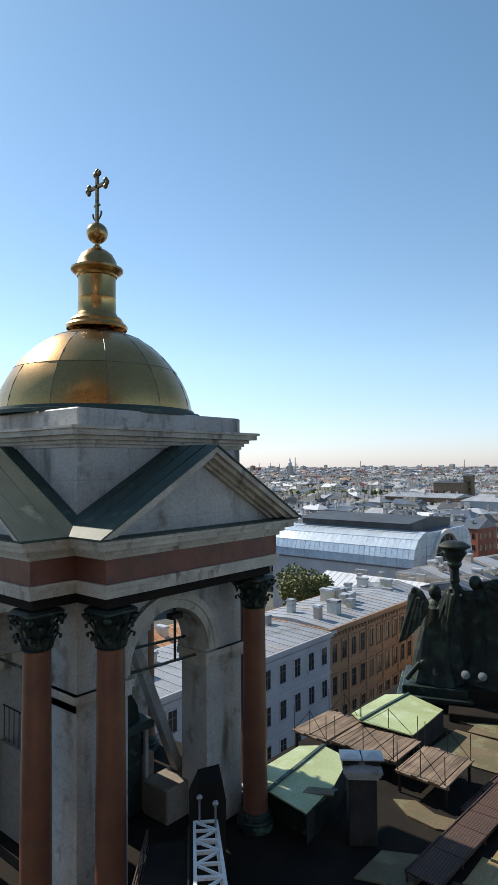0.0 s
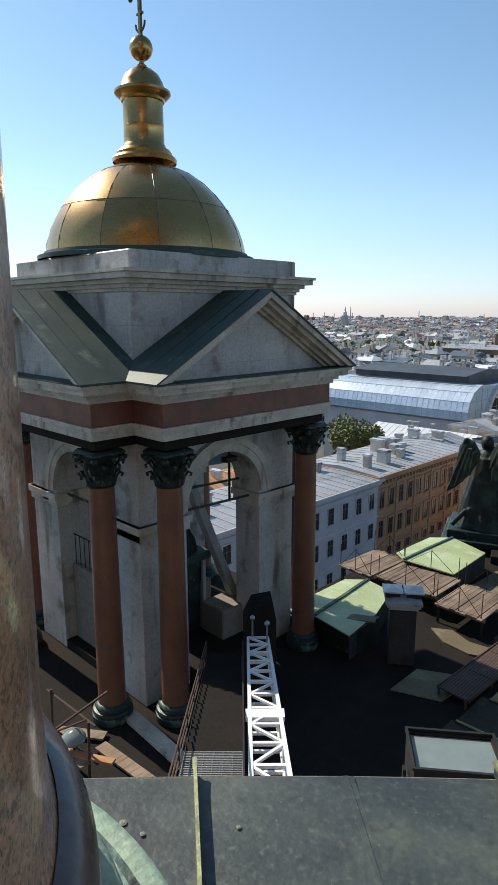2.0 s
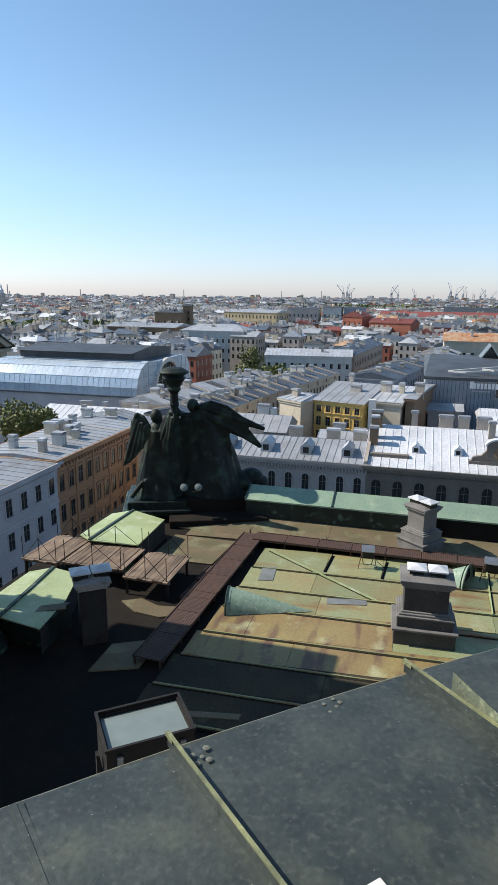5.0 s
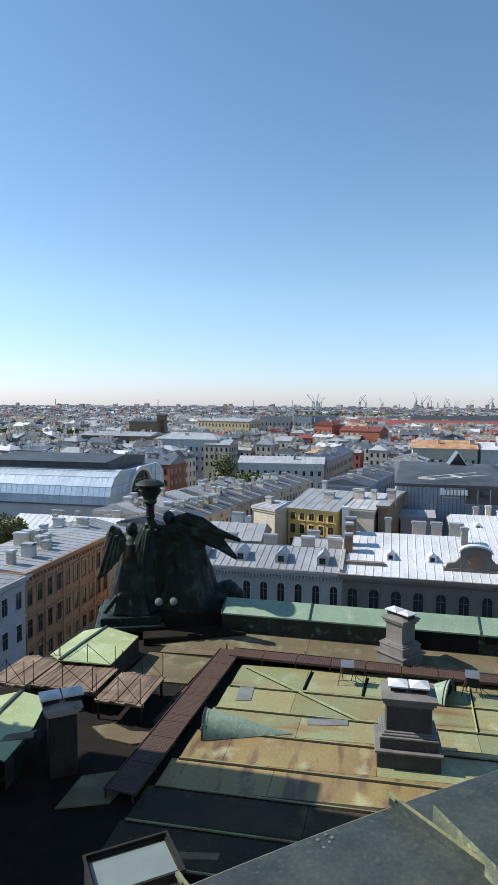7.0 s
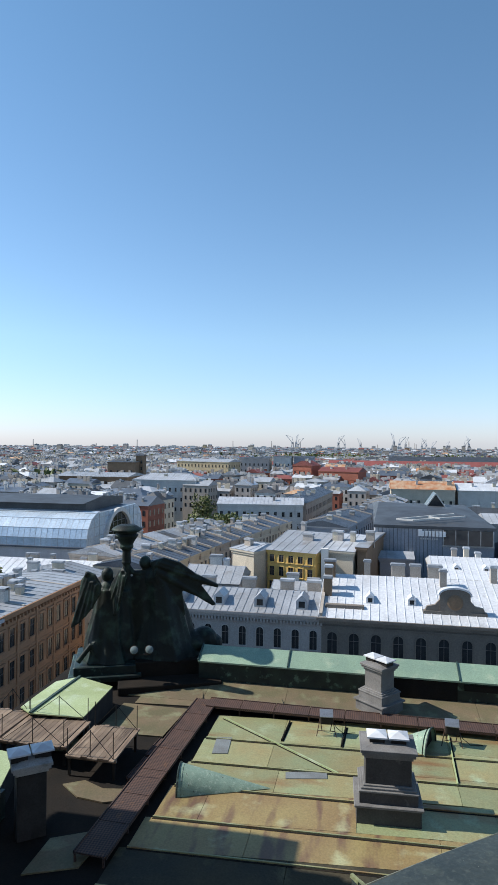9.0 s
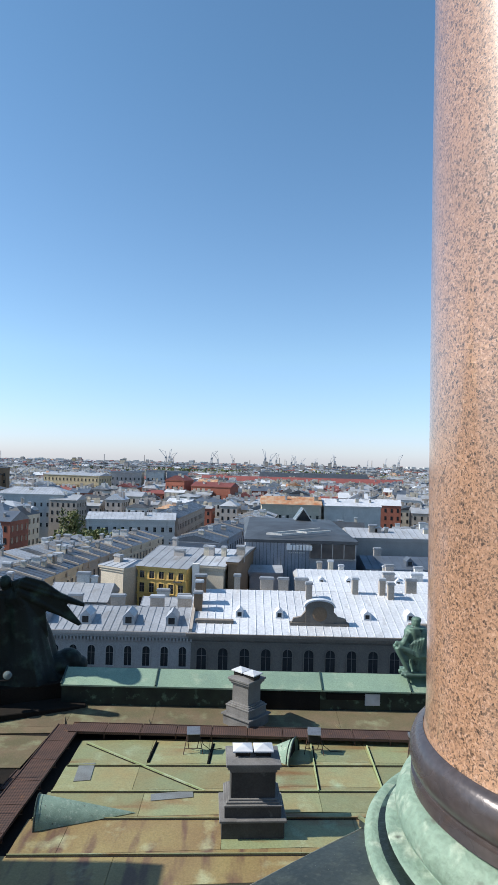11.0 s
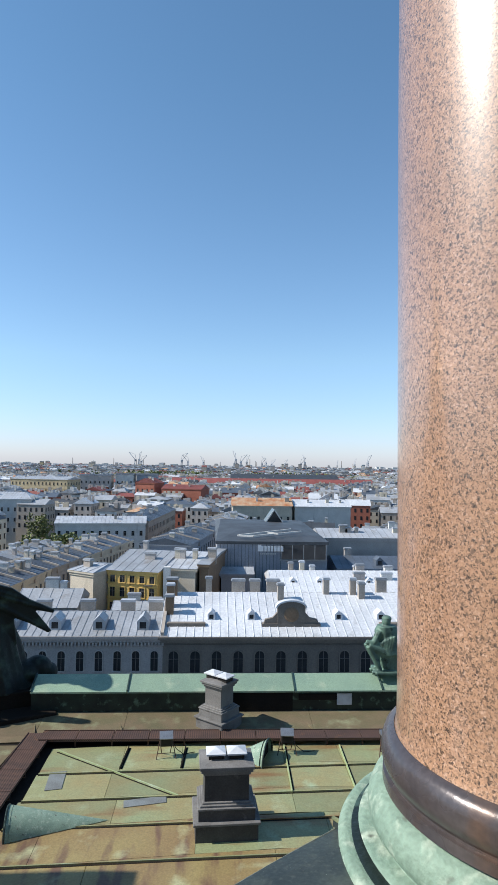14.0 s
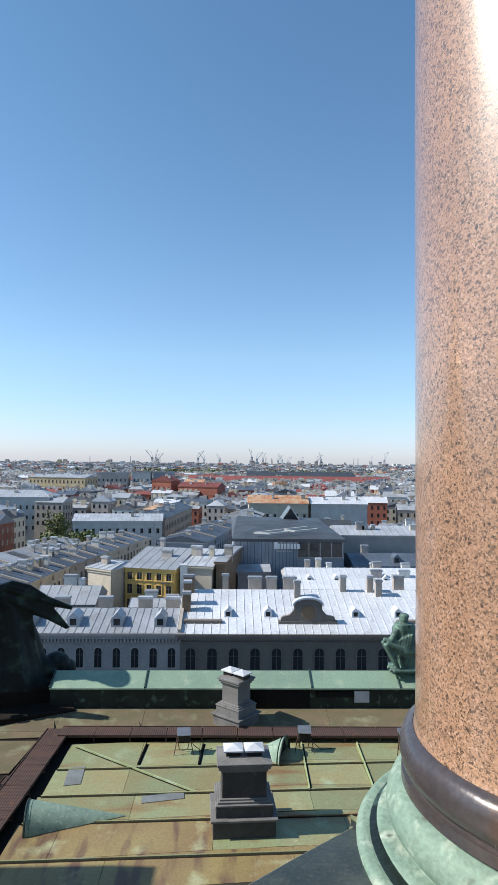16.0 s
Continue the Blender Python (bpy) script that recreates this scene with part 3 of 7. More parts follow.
def arch_wall():
    """One face of the core, at local x = HALF, with its arched opening cut through."""
    m = M()
    zs, top = ZL(-5.35), ZL(-2.0)
    n = 14
    outer_x, inner_x = HALF, HALF - THICK
    pts = [(-ARCH_R, 0.0), (-ARCH_R, zs)] + [(-ARCH_R * math.cos(math.pi * i / n), zs + ARCH_R * math.sin(math.pi * i / n)) for i in range(1, n)] + [(ARCH_R, zs), (ARCH_R, 0.0)]
    w = HALF
    for x in (outer_x, inner_x):
        ww = w if x == outer_x else w - THICK
        m.add([(x, -ww, 0), (x, pts[0][0], 0), (x, pts[1][0], zs), (x, -ww, zs)], [(0, 1, 2, 3)])
        m.add([(x, ww, 0), (x, pts[-1][0], 0), (x, pts[-2][0], zs), (x, ww, zs)], [(0, 1, 2, 3)])
        arc = pts[1:-1]
        for i in range(len(arc) - 1):
            (y0, z0), (y1, z1) = arc[i], arc[i + 1]
            m.add([(x, y0, z0), (x, y1, z1), (x, y1 * ww / ARCH_R, top), (x, y0 * ww / ARCH_R, top)], [(0, 1, 2, 3)])
        m.add([(x, -ARCH_R, zs), (x, -ww, zs), (x, -ww, top)], [(0, 1, 2)])
        m.add([(x, ARCH_R, zs), (x, ww, zs), (x, ww, top)], [(0, 1, 2)])
    for i in range(len(pts) - 1):
        (y0, z0), (y1, z1) = pts[i], pts[i + 1]
        m.add([(outer_x, y0, z0), (inner_x, y0, z0), (inner_x, y1, z1), (outer_x, y1, z1)], [(0, 1, 2, 3)])
    return m


def archivolt():
    m = M()
    zs, n = ZL(-5.35), 18
    prof = [(ARCH_R + 0.005, 0.0), (ARCH_R + 0.005, 0.09), (ARCH_R + 0.2, 0.09), (ARCH_R + 0.22, 0.13), (ARCH_R + 0.40, 0.13), (ARCH_R + 0.42, 0.0)]
    vs, fs = [], []
    for i in range(n + 1):
        a = math.pi * i / n
        for r, d in prof:
            vs.append((HALF + d, -r * math.cos(a), zs + r * math.sin(a)))
    k = len(prof)
    for i in range(n):
        fs += [(i * k + j, i * k + j + 1, (i + 1) * k + j + 1, (i + 1) * k + j) for j in range(k - 1)]
    return m.add(vs, fs)


def impost(s):
    m = M()
    a, b = (ARCH_R - 0.12, HALF + 0.10)
    lo, hi = (a, b) if s > 0 else (-b, -a)
    m.box(HALF - THICK - 0.08, HALF + 0.12, lo, hi, ZL(-5.62), ZL(-5.44))
    return m.box(HALF - THICK - 0.04, HALF + 0.06, lo + 0.04, hi - 0.04, ZL(-5.82), ZL(-5.625))


def capital():
    m = M()
    m.lathe([(0.30, 0.0), (0.34, 0.03), (0.29, 0.07), (0.30, 0.3), (0.36, 0.6), (0.46, 0.75), (0.48, 0.78)], 16)
    for row, (z0, z1, out, cnt, off) in enumerate([(0.06, 0.34, 0.17, 8, 0), (0.26, 0.58, 0.2, 8, 22.5), (0.50, 0.76, 0.27, 8, 0)]):
        for i in range(cnt):
            a = radians(off + 360 * i / cnt)
            c, s = math.cos(a), math.sin(a)
            w = 0.10
            vs = []
            for u, (r, z) in zip((1.0, 1.1, 0.9, 0.5, 0.3), ((0.31, z0), (0.34, z0 + (z1 - z0) * 0.5), (0.36 + out * 0.45, z1), (0.33 + out, z1 - 0.03), (0.31 + out, z1 - 0.11))):
                for e, dr in ((-1, -0.02), (0, 0.035), (1, -0.02)):
                    vs.append(((r + dr) * c - e * w * u * s, (r + dr) * s + e * w * u * c, z))
            fs = []
            for k in range(4):
                fs += [(k * 3, k * 3 + 1, k * 3 + 4, k * 3 + 3), (k * 3 + 1, k * 3 + 2, k * 3 + 5, k * 3 + 4)]
            m.add(vs, fs)
    for i in range(4):
        a = radians(45 + 90 * i)
        m.ball((0.50 * math.cos(a), 0.50 * math.sin(a), 0.66), 0.09, 8, 6)
    m.chamfer(-0.43, 0.43, -0.43, 0.43, 0.77, 0.87, 0.05)
    return m


core_me = arch_wall()
CAP_ME = capital().data("capital", PATINA_DARK_SHADE, 35)
colz0, colz1 = 0.45, ZL(-4.32)
COLSH = M().lathe([(0.345, colz0), (0.335, colz0 + 0.1), (0.33, 1.8), (0.315, 3.6), (0.295, colz1 - 0.05), (0.30, colz1)], 28).data("column_shaft", REDCOL, 30)
COLBASE = M().lathe([(0.50, 0.0), (0.50, 0.16), (0.47, 0.18), (0.49, 0.23), (0.47, 0.29), (0.41, 0.31), (0.40, 0.35), (0.43, 0.39), (0.40, 0.44), (0.345, 0.46)], 28).data("column_base", PATINA_DARK_SHADE, 40)
FRONT = HALF + 1.22      # entablature face, from the axis
SIDE = 2.86
for q in range(4):
    part("core_wall", turned(arch_wall(), q), TOWERSTONE, tower)
    part("archivolt", turned(archivolt(), q), CORNICE, tower, "moulded stone arch ring", smooth=30)
    for s in (-1, 1):
        part("impost", turned(impost(s), q), CORNICE, tower)
        p = Matrix.Rotation(radians(90 * q), 4, "Z") @ Vector((HALF + 0.78, s * 2.40, 0))
        for nm, me, z in (("column_shaft", COLSH, 0), ("column_base", COLBASE, 0), ("capital", CAP_ME, colz1)):
            o = part(nm, me, None, tower, {"column_shaft": "dark red granite shaft", "capital": "blackened bronze leafy capital"}.get(nm, ""))
            o.location = (p.x, p.y, z)
    # entablature over the pair of columns: architrave, frieze, cornice
    e = M()
    e.box(HALF - 0.3, FRONT - 0.14, -SIDE + 0.14, SIDE - 0.14, ZL(-3.42), ZL(-3.18))
    # black colour puts the shadow under the architrave onto the soffit
    part("soffit", turned(e, q), TARSHADE, tower)
    e = M()
    e.box(HALF - 0.3, FRONT, -SIDE, SIDE, ZL(-3.176), ZL(-2.98))
    e.box(HALF - 0.3, FRONT + 0.05, -SIDE - 0.05, SIDE + 0.05, ZL(-2.978), ZL(-2.88))
    part("architrave", turned(e, q), CORNICE, tower)
    part("frieze", turned(M().box(HALF - 0.3, FRONT - 0.01, -SIDE + 0.01, SIDE - 0.01, ZL(-2.876), ZL(-2.36)), q), FRIEZE, tower, "red granite frieze band")
    for d, z0, z1 in ((0.06, -2.356, -2.25), (0.16, -2.248, -2.14), (0.34, -2.136, -2.0), (0.42, -1.998, -1.93)):
        part("cornice_step", turned(M().box(HALF - 0.3, FRONT + d, -SIDE - d, SIDE + d, ZL(z0), ZL(z1)), q), CORNICE, tower)
    part("cornice_flashing", turned(M().box(HALF - 0.3, FRONT + 0.44, -SIDE - 0.44, SIDE + 0.44, ZL(-1.926), ZL(-1.90)), q), COPPERDARK, tower)
    # pediment
    hw, za, zb = SIDE + 0.46, ZL(0.02), ZL(-1.90)
    part("tympanum", turned(M().prism([(-hw + 0.7, zb), (hw - 0.7, zb), (0, za - 0.45)], "x", HALF, FRONT - 0.06), q), TOWERSTONE, tower, "flat grey marble gable field")
    sl = (za - zb) / hw
    for s in (-1, 1):
        for t0, t1, x1 in ((0.0, 0.14, FRONT + 0.46), (0.145, 0.26, FRONT + 0.34), (0.265, 0.36, FRONT + 0.16), (0.365, 0.44, FRONT + 0.04)):
            r = M().prism([(0, za - t0), (s * (hw - t0 / sl), zb + 0.02), (s * (hw - 0.02 - t1 / sl), zb + 0.02), (0, za - t1)], "x", HALF + 0.1, x1)
            part("raking_cornice", turned(r, q), CORNICE, tower)
    for s in (-1, 1):
        g = M()
        g.prism([(0, za + 0.05), (s * (hw + 0.04), zb + 0.03), (s * (hw + 0.04), zb - 0.01), (0, za + 0.01)], "x", HALF - 0.02, FRONT + 0.50)
        part("roof_slope", turned(g, q), COPPERDARK, tower, "dark green copper gable roof")
        for k in range(3):
            x = HALF + 0.35 + 0.48 * k
            part("roof_seam", turned(M().beam((x, s * 0.03, za + 0.05), (x, s * hw, zb + 0.04), 0.016, 0.02), q), COPPERDARK, tower)
corner = M()
att = M()
att.box(-HALF, HALF, -HALF, HALF, ZL(-2.02), ZL(0.0))
part("attic", att, TOWERSTONE, tower, "plain grey marble attic block")
att = M()
for d, z0, z1 in ((0.04, 0.003, 0.08), (0.10, 0.083, 0.17), (0.20, 0.173, 0.27), (0.36, 0.273, 0.40), (0.42, 0.403, 0.47)):
    part("attic_cornice_step", M().box(-HALF - d, HALF + d, -HALF - d, HALF + d, ZL(z0), ZL(z1)), CORNICE, tower)
part("blocking_course", M().chamfer(-HALF - 0.02, HALF + 0.02, -HALF - 0.02, HALF + 0.02, ZL(0.473), ZL(0.90), 0.03), TOWERSTONE, tower)
DR, DZ0 = 2.68, ZL(1.02)
OFF = (-0.08, -0.19, 0)
part("dome_curb", M().lathe([(2.9, ZL(0.88)), (2.9, ZL(0.98)), (2.75, ZL(1.0)), (2.73, ZL(1.08))], 64), COPPERDARK, tower, smooth=30).location = OFF
# gilded dome in sheets with raised edges
ringz = [0.0, 0.40, 0.76, 1.0]
for j in range(3):
    cnt = 12
    off = 0.5 * (j % 2) * 0
    for i in range(cnt):
        m = M()
        vs, fs = [], []
        nu, nv = 4, 5
        bow = random.Random(j * 40 + i).uniform(-0.006, 0.012)
        for v in range(nv + 1):
            th = (ringz[j] + (ringz[j + 1] - ringz[j]) * v / nv) * math.pi / 2 * 0.93
            for u in range(nu + 1):
                a = 2 * math.pi * (i + u / nu + off) / cnt
                edge = (u / nu - 0.5) ** 2 * 4
                rr = DR + bow * (1 - edge) * math.sin(math.pi * v / nv)
                vs.append((rr * math.cos(th) * math.cos(a), rr * math.cos(th) * math.sin(a), DZ0 + 0.905 * rr * math.sin(th) ** 1.22))
        for v in range(nv):
            fs += [(v * (nu + 1) + u, v * (nu + 1) + u + 1, (v + 1) * (nu + 1) + u + 1, (v + 1) * (nu + 1) + u) for u in range(nu)]
        part("gilded_sheet", m.add(vs, fs), GOLD, tower, smooth=30).location = OFF
ribs = M()
for i in range(12):
    a = 2 * math.pi * i / 12
    prev = None
    for k in range(9):
        th = math.pi / 2 * 0.93 * k / 8
        p = ((DR + 0.004) * math.cos(th) * math.cos(a), (DR + 0.004) * math.cos(th) * math.sin(a), DZ0 + 0.905 * (DR + 0.004) * math.sin(th) ** 1.22)
        if prev:
            ribs.tube(prev, p, 0.008, 5)
        prev = p
for t in (0.40, 0.76):
    th = t * math.pi / 2 * 0.93
    r = (DR + 0.004) * math.cos(th)
    for i in range(48):
        a, b = 2 * math.pi * i / 48, 2 * math.pi * (i + 1) / 48
        z = DZ0 + 0.905 * DR * math.sin(th) ** 1.22
        ribs.tube((r * math.cos(a), r * math.sin(a), z), (r * math.cos(b), r * math.sin(b), z), 0.007, 4)
part("dome_joints", ribs, TORUS, tower, "dark joints between the gilded sheets").location = OFF
lan = M().lathe([(0.84, ZL(3.42)), (0.86, ZL(3.50)), (0.82, ZL(3.56)), (0.72, ZL(3.58)), (0.74, ZL(3.66)), (0.68, ZL(3.74)), (0.60, ZL(3.76)), (0.56, ZL(3.86)), (0.535, ZL(3.9)), (0.525, ZL(4.30)), (0.53, ZL(4.31)), (0.525, ZL(4.32)),
                 (0.525, ZL(4.90)), (0.56, ZL(4.92)), (0.58, ZL(4.98)), (0.66, ZL(5.03)), (0.73, ZL(5.10)), (0.73, ZL(5.16)), (0.62, ZL(5.20)), (0.57, ZL(5.26)), (0.54, ZL(5.38)), (0.44, ZL(5.56)), (0.28, ZL(5.69)), (0.14, ZL(5.74)), (0.13, ZL(5.80)), (0.07, ZL(5.84)), (0.07, ZL(5.92)), (0.16, ZL(5.95))], 48)
part("lantern", lan, GOLD, tower, "slender gilded lantern drum", smooth=35).location = OFF
part("orb", M().ball((0, 0, ZL(6.20)), 0.30, 28, 18), GOLD, tower, "gilded ball under the cross", smooth=True).location = OFF
cr = M()
cr.box(-0.045, 0.045, -0.035, 0.035, ZL(6.48), ZL(7.86))
cr.box(-0.36, 0.36, -0.035, 0.035, ZL(7.50), ZL(7.59))
for px, pz in ((-0.37, 7.545), (0.37, 7.545), (0, 7.90)):
    for k in range(3):
        a = math.pi / 2 + (k - 1) * 1.35 + {(-0.37): math.pi / 2, 0.37: -math.pi / 2, 0: 0}[px]
        cr.ball((px + 0.09 * math.cos(a), 0, ZL(pz) + 0.09 * math.sin(a)), (0.085, 0.055, 0.085), 10, 6)
cr.box(-0.12, 0.12, -0.03, 0.03, ZL(6.98), ZL(7.03), Matrix.Rotation(0.0, 4, "Y"))
for i in range(9):
    a, b = math.pi * (1 + i / 9), math.pi * (1 + (i + 1) / 9)
    cr.tube((0.2 * math.cos(a), 0, ZL(6.80) + 0.22 * math.sin(a)), (0.2 * math.cos(b), 0, ZL(6.80) + 0.22 * math.sin(b)), 0.028, 6)
part("cross", cr, OLDGOLD, tower, "gilded cross with a crescent at its foot", smooth=30).location = OFF
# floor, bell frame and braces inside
part("bell_floor", M().box(-HALF + 0.02, HALF - 0.02, -HALF + 0.02, HALF - 0.02, 0.0, 0.25), TARSHADE, tower)
part("vault", M().box(-HALF + 0.1, HALF - 0.1, -HALF + 0.1, HALF - 0.1, ZL(-3.2), ZL(-3.0)), MARBLE, tower)
# pale block, its shade put in as dark grey plaster
part("inner_block", M().chamfer(1.0, 2.0, 0.55, 1.62, 0.25, 1.15, 0.04).chamfer(0.7, 0.99, 0.6, 1.0, 0.25, 1.75, 0.03), PLASTER["darkgrey"], tower)
part("brace", M().beam((1.3, -0.42, 5.95), (1.3, 1.62, 1.10), 0.24, 0.27, (1, 0, 0)), MARBLE, tower, "grey slanting timber brace")
part("tie_bar", M().beam((HALF - 0.3, -ARCH_R, 4.74), (HALF - 0.3, ARCH_R, 4.66), 0.05, 0.06), PATINA_DARK_SHADE, tower)
part("tie_bar", M().beam((HALF - 0.8, -ARCH_R, 5.15), (HALF - 0.8, ARCH_R, 5.05), 0.05, 0.06), PATINA_DARK_SHADE, tower)
part("tie_bar", M().beam((-ARCH_R, -HALF + 0.3, 4.70), (ARCH_R, -HALF + 0.3, 4.70), 0.05, 0.06), PATINA_DARK_SHADE, tower)
part("hanger_rod", M().tube((HALF - 0.3, 0.46, 4.66), (HALF - 0.3, 0.46, 6.2), 0.035), BLACKSTEEL, tower)
part("hanger_plate", M().chamfer(HALF - 0.42, HALF - 0.18, 0.26, 0.66, 5.78, 5.92, 0.02), BLACKSTEEL, tower)
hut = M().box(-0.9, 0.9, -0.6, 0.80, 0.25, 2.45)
part("stair_hut", hut, PATINA_DARK_SHADE, tower, "dark green stair hut inside the arch")
part("hut_eave", M().chamfer(-1.0, 1.02, -0.7, 0.98, 2.452, 2.68, 0.03), COPPERDARK, tower)
part("hut_hood", M().prism([(-0.5, 2.684), (0.62, 2.684), (0.55, 3.1), (0.30, 3.5), (-0.2, 3.55)], "x", -0.7, 0.8), PATINA_DARK_SHADE, tower)
part("hut_post", M().chamfer(0.93, 1.05, 0.62, 0.74, 0.25, 2.45, 0.02), MARBLE, tower)
# parapet and railing in the side arch
# dark grey plaster dims the pale panel as if shaded
part("arch_parapet", M().chamfer(-ARCH_R + 0.01, ARCH_R - 0.01, -HALF + 0.35, -HALF + 0.55, 0.25, 2.55, 0.02), PLASTER["darkgrey"], tower, "pale parapet panel in the side arch, darkened for shade")
ar_ = M()
for k in range(11):
    ar_.tube((-1.25 + 0.25 * k, -HALF + 0.45, 2.55), (-1.25 + 0.25 * k, -HALF + 0.45, 3.45), 0.012, 5)
ar_.tube((-1.3, -HALF + 0.45, 3.45), (1.3, -HALF + 0.45, 3.45), 0.02)
part("arch_railing", ar_, BLACKSTEEL, tower)
bell = M().lathe([(0.62, 0.0), (0.60, 0.08), (0.48, 0.35), (0.40, 0.7), (0.34, 0.95), (0.15, 1.05), (0.05, 1.07)], 28, (-0.6, 0.3, ZL(-6.6)))
part("bell", bell, PATINA_DARK_SHADE, tower, "dark bronze bell", smooth=35)
part("bell_rod", M().tube((-0.6, 0.3, ZL(-5.5)), (-0.6, 0.3, ZL(-3.1)), 0.05), PATINA_DARK_SHADE, tower)

# ---- the great roof ----
roof = thing("roof", (0, 18, B), "old copper-sheet cathedral roof, green with rust streaks", "roof", kind="structure")
deck = M().box(-19, 34, -26, 15.6, B - 1.0, B - 0.03).box(-13.2, 34, 15.6, 26.0, B - 1.0, B - 0.03)
part("deck", deck, TARSHADE, roof, world=True)
walls = M().box(-19.5, 34.5, -26.5, 16.1, 0.0, B - 1.0).box(-13.7, 34.5, 16.1, 26.6, 0.0, B - 1.0)
solo("wall_cathedral", walls, MARBLE, "grey marble cathedral walls under the roof", "wall", kind="structure")


def tile(poly, z, material, lift=0.02, tilt=None):
    m = M()
    zz = (lambda x, y: z + (tilt(x, y) if tilt else 0))
    n = len(poly)
    vs = [(x, y, zz(x, y) + lift) for x, y in poly] + [(x, y, zz(x, y) - 0.02) for x, y in poly]
    m.add(vs, [tuple(range(n)), tuple(range(2 * n - 1, n - 1, -1))] + [(i, n + i, n + (i + 1) % n, (i + 1) % n) for i in range(n)])
    return part("roof_sheet", m, material, roof, world=True)


def rib(p, q, material=ROOFGREEN, h=0.06, w=0.04):
    part("roof_seam", M().beam((*p, B + h / 2), (*q, B + h / 2), w, h), material, roof, world=True)
    # a flat black strip along one side draws the rib's shadow
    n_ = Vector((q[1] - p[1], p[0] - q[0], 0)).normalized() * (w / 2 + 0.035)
    part("seam_joint", M().beam((p[0] + n_.x, p[1] + n_.y, B + 0.02), (q[0] + n_.x, q[1] + n_.y, B + 0.02), 0.05, 0.016), TARSHADE, roof, world=True)


# long courses beside the rusty walkway; each course is split into sheets
# the first two courses have their shade painted in
course = [(12.0, ROOFSHADE), (13.3, ROOFSHADE), (14.7, ROOFRUST), (16.0, ROOFRUST), (17.6, ROOFGREEN), (19.0, ROOFGREEN), (20.6, ROOFGREEN), (22.4, ROOFGREEN)]
xs_by = [(-6.2, -2.4, 1.9, 6.0, 10.5), (-6.1, -1.9, 2.3, 6.5, 10.5), (-5.9, -3.0, 1.8, 6.5, 10.5), (-5.7, -4.5, -0.3, 3.4, 7.5, 10.5), (-5.6, -2.7, 2.6, 4.6, 6.6, 10.5), (-5.5, -3.1, 2.6, 4.6, 6.6, 10.5), (-5.45, -2.9, -0.9, 2.6, 4.6, 6.6, 10.5)]
for k in range(len(course) - 1):
    y0, mt = course[k]
    y1 = course[k + 1][0]
    xs = xs_by[k]
    for i in range(len(xs) - 1):
        sk = 0.16
        a, b = xs[i], xs[i + 1] - 0.012
        f = lambda x: (min(x, 2.6) + 5.5) * sk * 0.5
        tile([(a, y0 + f(a)), (b, y0 + f(b)), (b, y1 + f(b) - 0.012), (a, y1 + f(a) - 0.012)], B, mt if not (k == 3 and i > 1) else ROOFGREEN)
    f = lambda x: (min(x, 2.6) + 5.5) * 0.08
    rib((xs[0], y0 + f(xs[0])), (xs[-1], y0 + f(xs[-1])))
for a, b in (((-5.2, 22.2), (-0.9, 19.2)),):
    rib(a, b, ROOFPALE, 0.07, 0.04)
for x in (2.6, 4.6, 6.6, -0.9, -2.9):
    rib((x, 19.3 if x > 0 else 20.9), (x + 0.1, 22.4), TARSHADE if x < 0 else ROOFPALE, 0.09, 0.035)
for poly in ([(-2.45, 18.6), (-1.22, 18.85), (-1.25, 19.22), (-2.5, 18.97)], [(-5.0, 19.6), (-4.5, 19.7), (-4.6, 20.8), (-5.1, 20.7)]):
    tile(poly, B + 0.02, PATCH)
# the far strip under the parapet, and the strip left of the walkway
for x0, x1 in ((-9.5, -6.4), (-6.4, -3.2), (-3.2, 0.4), (0.4, 4.0), (4.0, 7.5), (7.5, 11)):
    tile([(x0, 23.45), (x1 - 0.012, 23.45), (x1 - 0.012, 25.1), (x0, 25.1)], B, ROOFDULL, tilt=lambda x, y: 0.12 * (y - 23.4))
    rib((x1, 23.5), (x1 - 0.3, 24.6), ROOFDULL, 0.12, 0.05)
# second and third outlines trace sunlit patches, drawn as paler sheets on the deck
for poly in ([(-9.4, 20.3), (-6.95, 20.4), (-6.75, 22.7), (-9.3, 22.7)], [(-7.95, 13.25), (-6.75, 13.75), (-6.62, 15.0), (-7.1, 15.05), (-7.95, 14.6)], [(-8.85, 16.97), (-8.14, 16.45), (-7.3, 16.35), (-6.72, 16.6), (-6.72, 17.15), (-7.6, 17.0), (-8.3, 17.3)],
             [(-8.9, 22.8), (-6.4, 23.0), (-6.4, 24.4), (-8.9, 24.2)], [(-11.5, 18.6), (-9.0, 18.9), (-8.9, 19.8), (-11.4, 19.6)]):
    tile(poly, B, ROOFDULL)
tile([(-5.2, 12.2), (-3.6, 12.5), (-3.6, 12.7), (-5.2, 12.4)], B + 0.02, ROOFDULL)
# west parapet with sloping copper coping
par = thing("parapet", (0, 25.6, B), "stone parapet with pale green copper coping", "parapet", kind="structure")
part("parapet_wall", M().box(-7, 34, 25.12, 26.3, B - 0.03, G - 9.16), PATINA_DARK_SHADE, par, world=True)
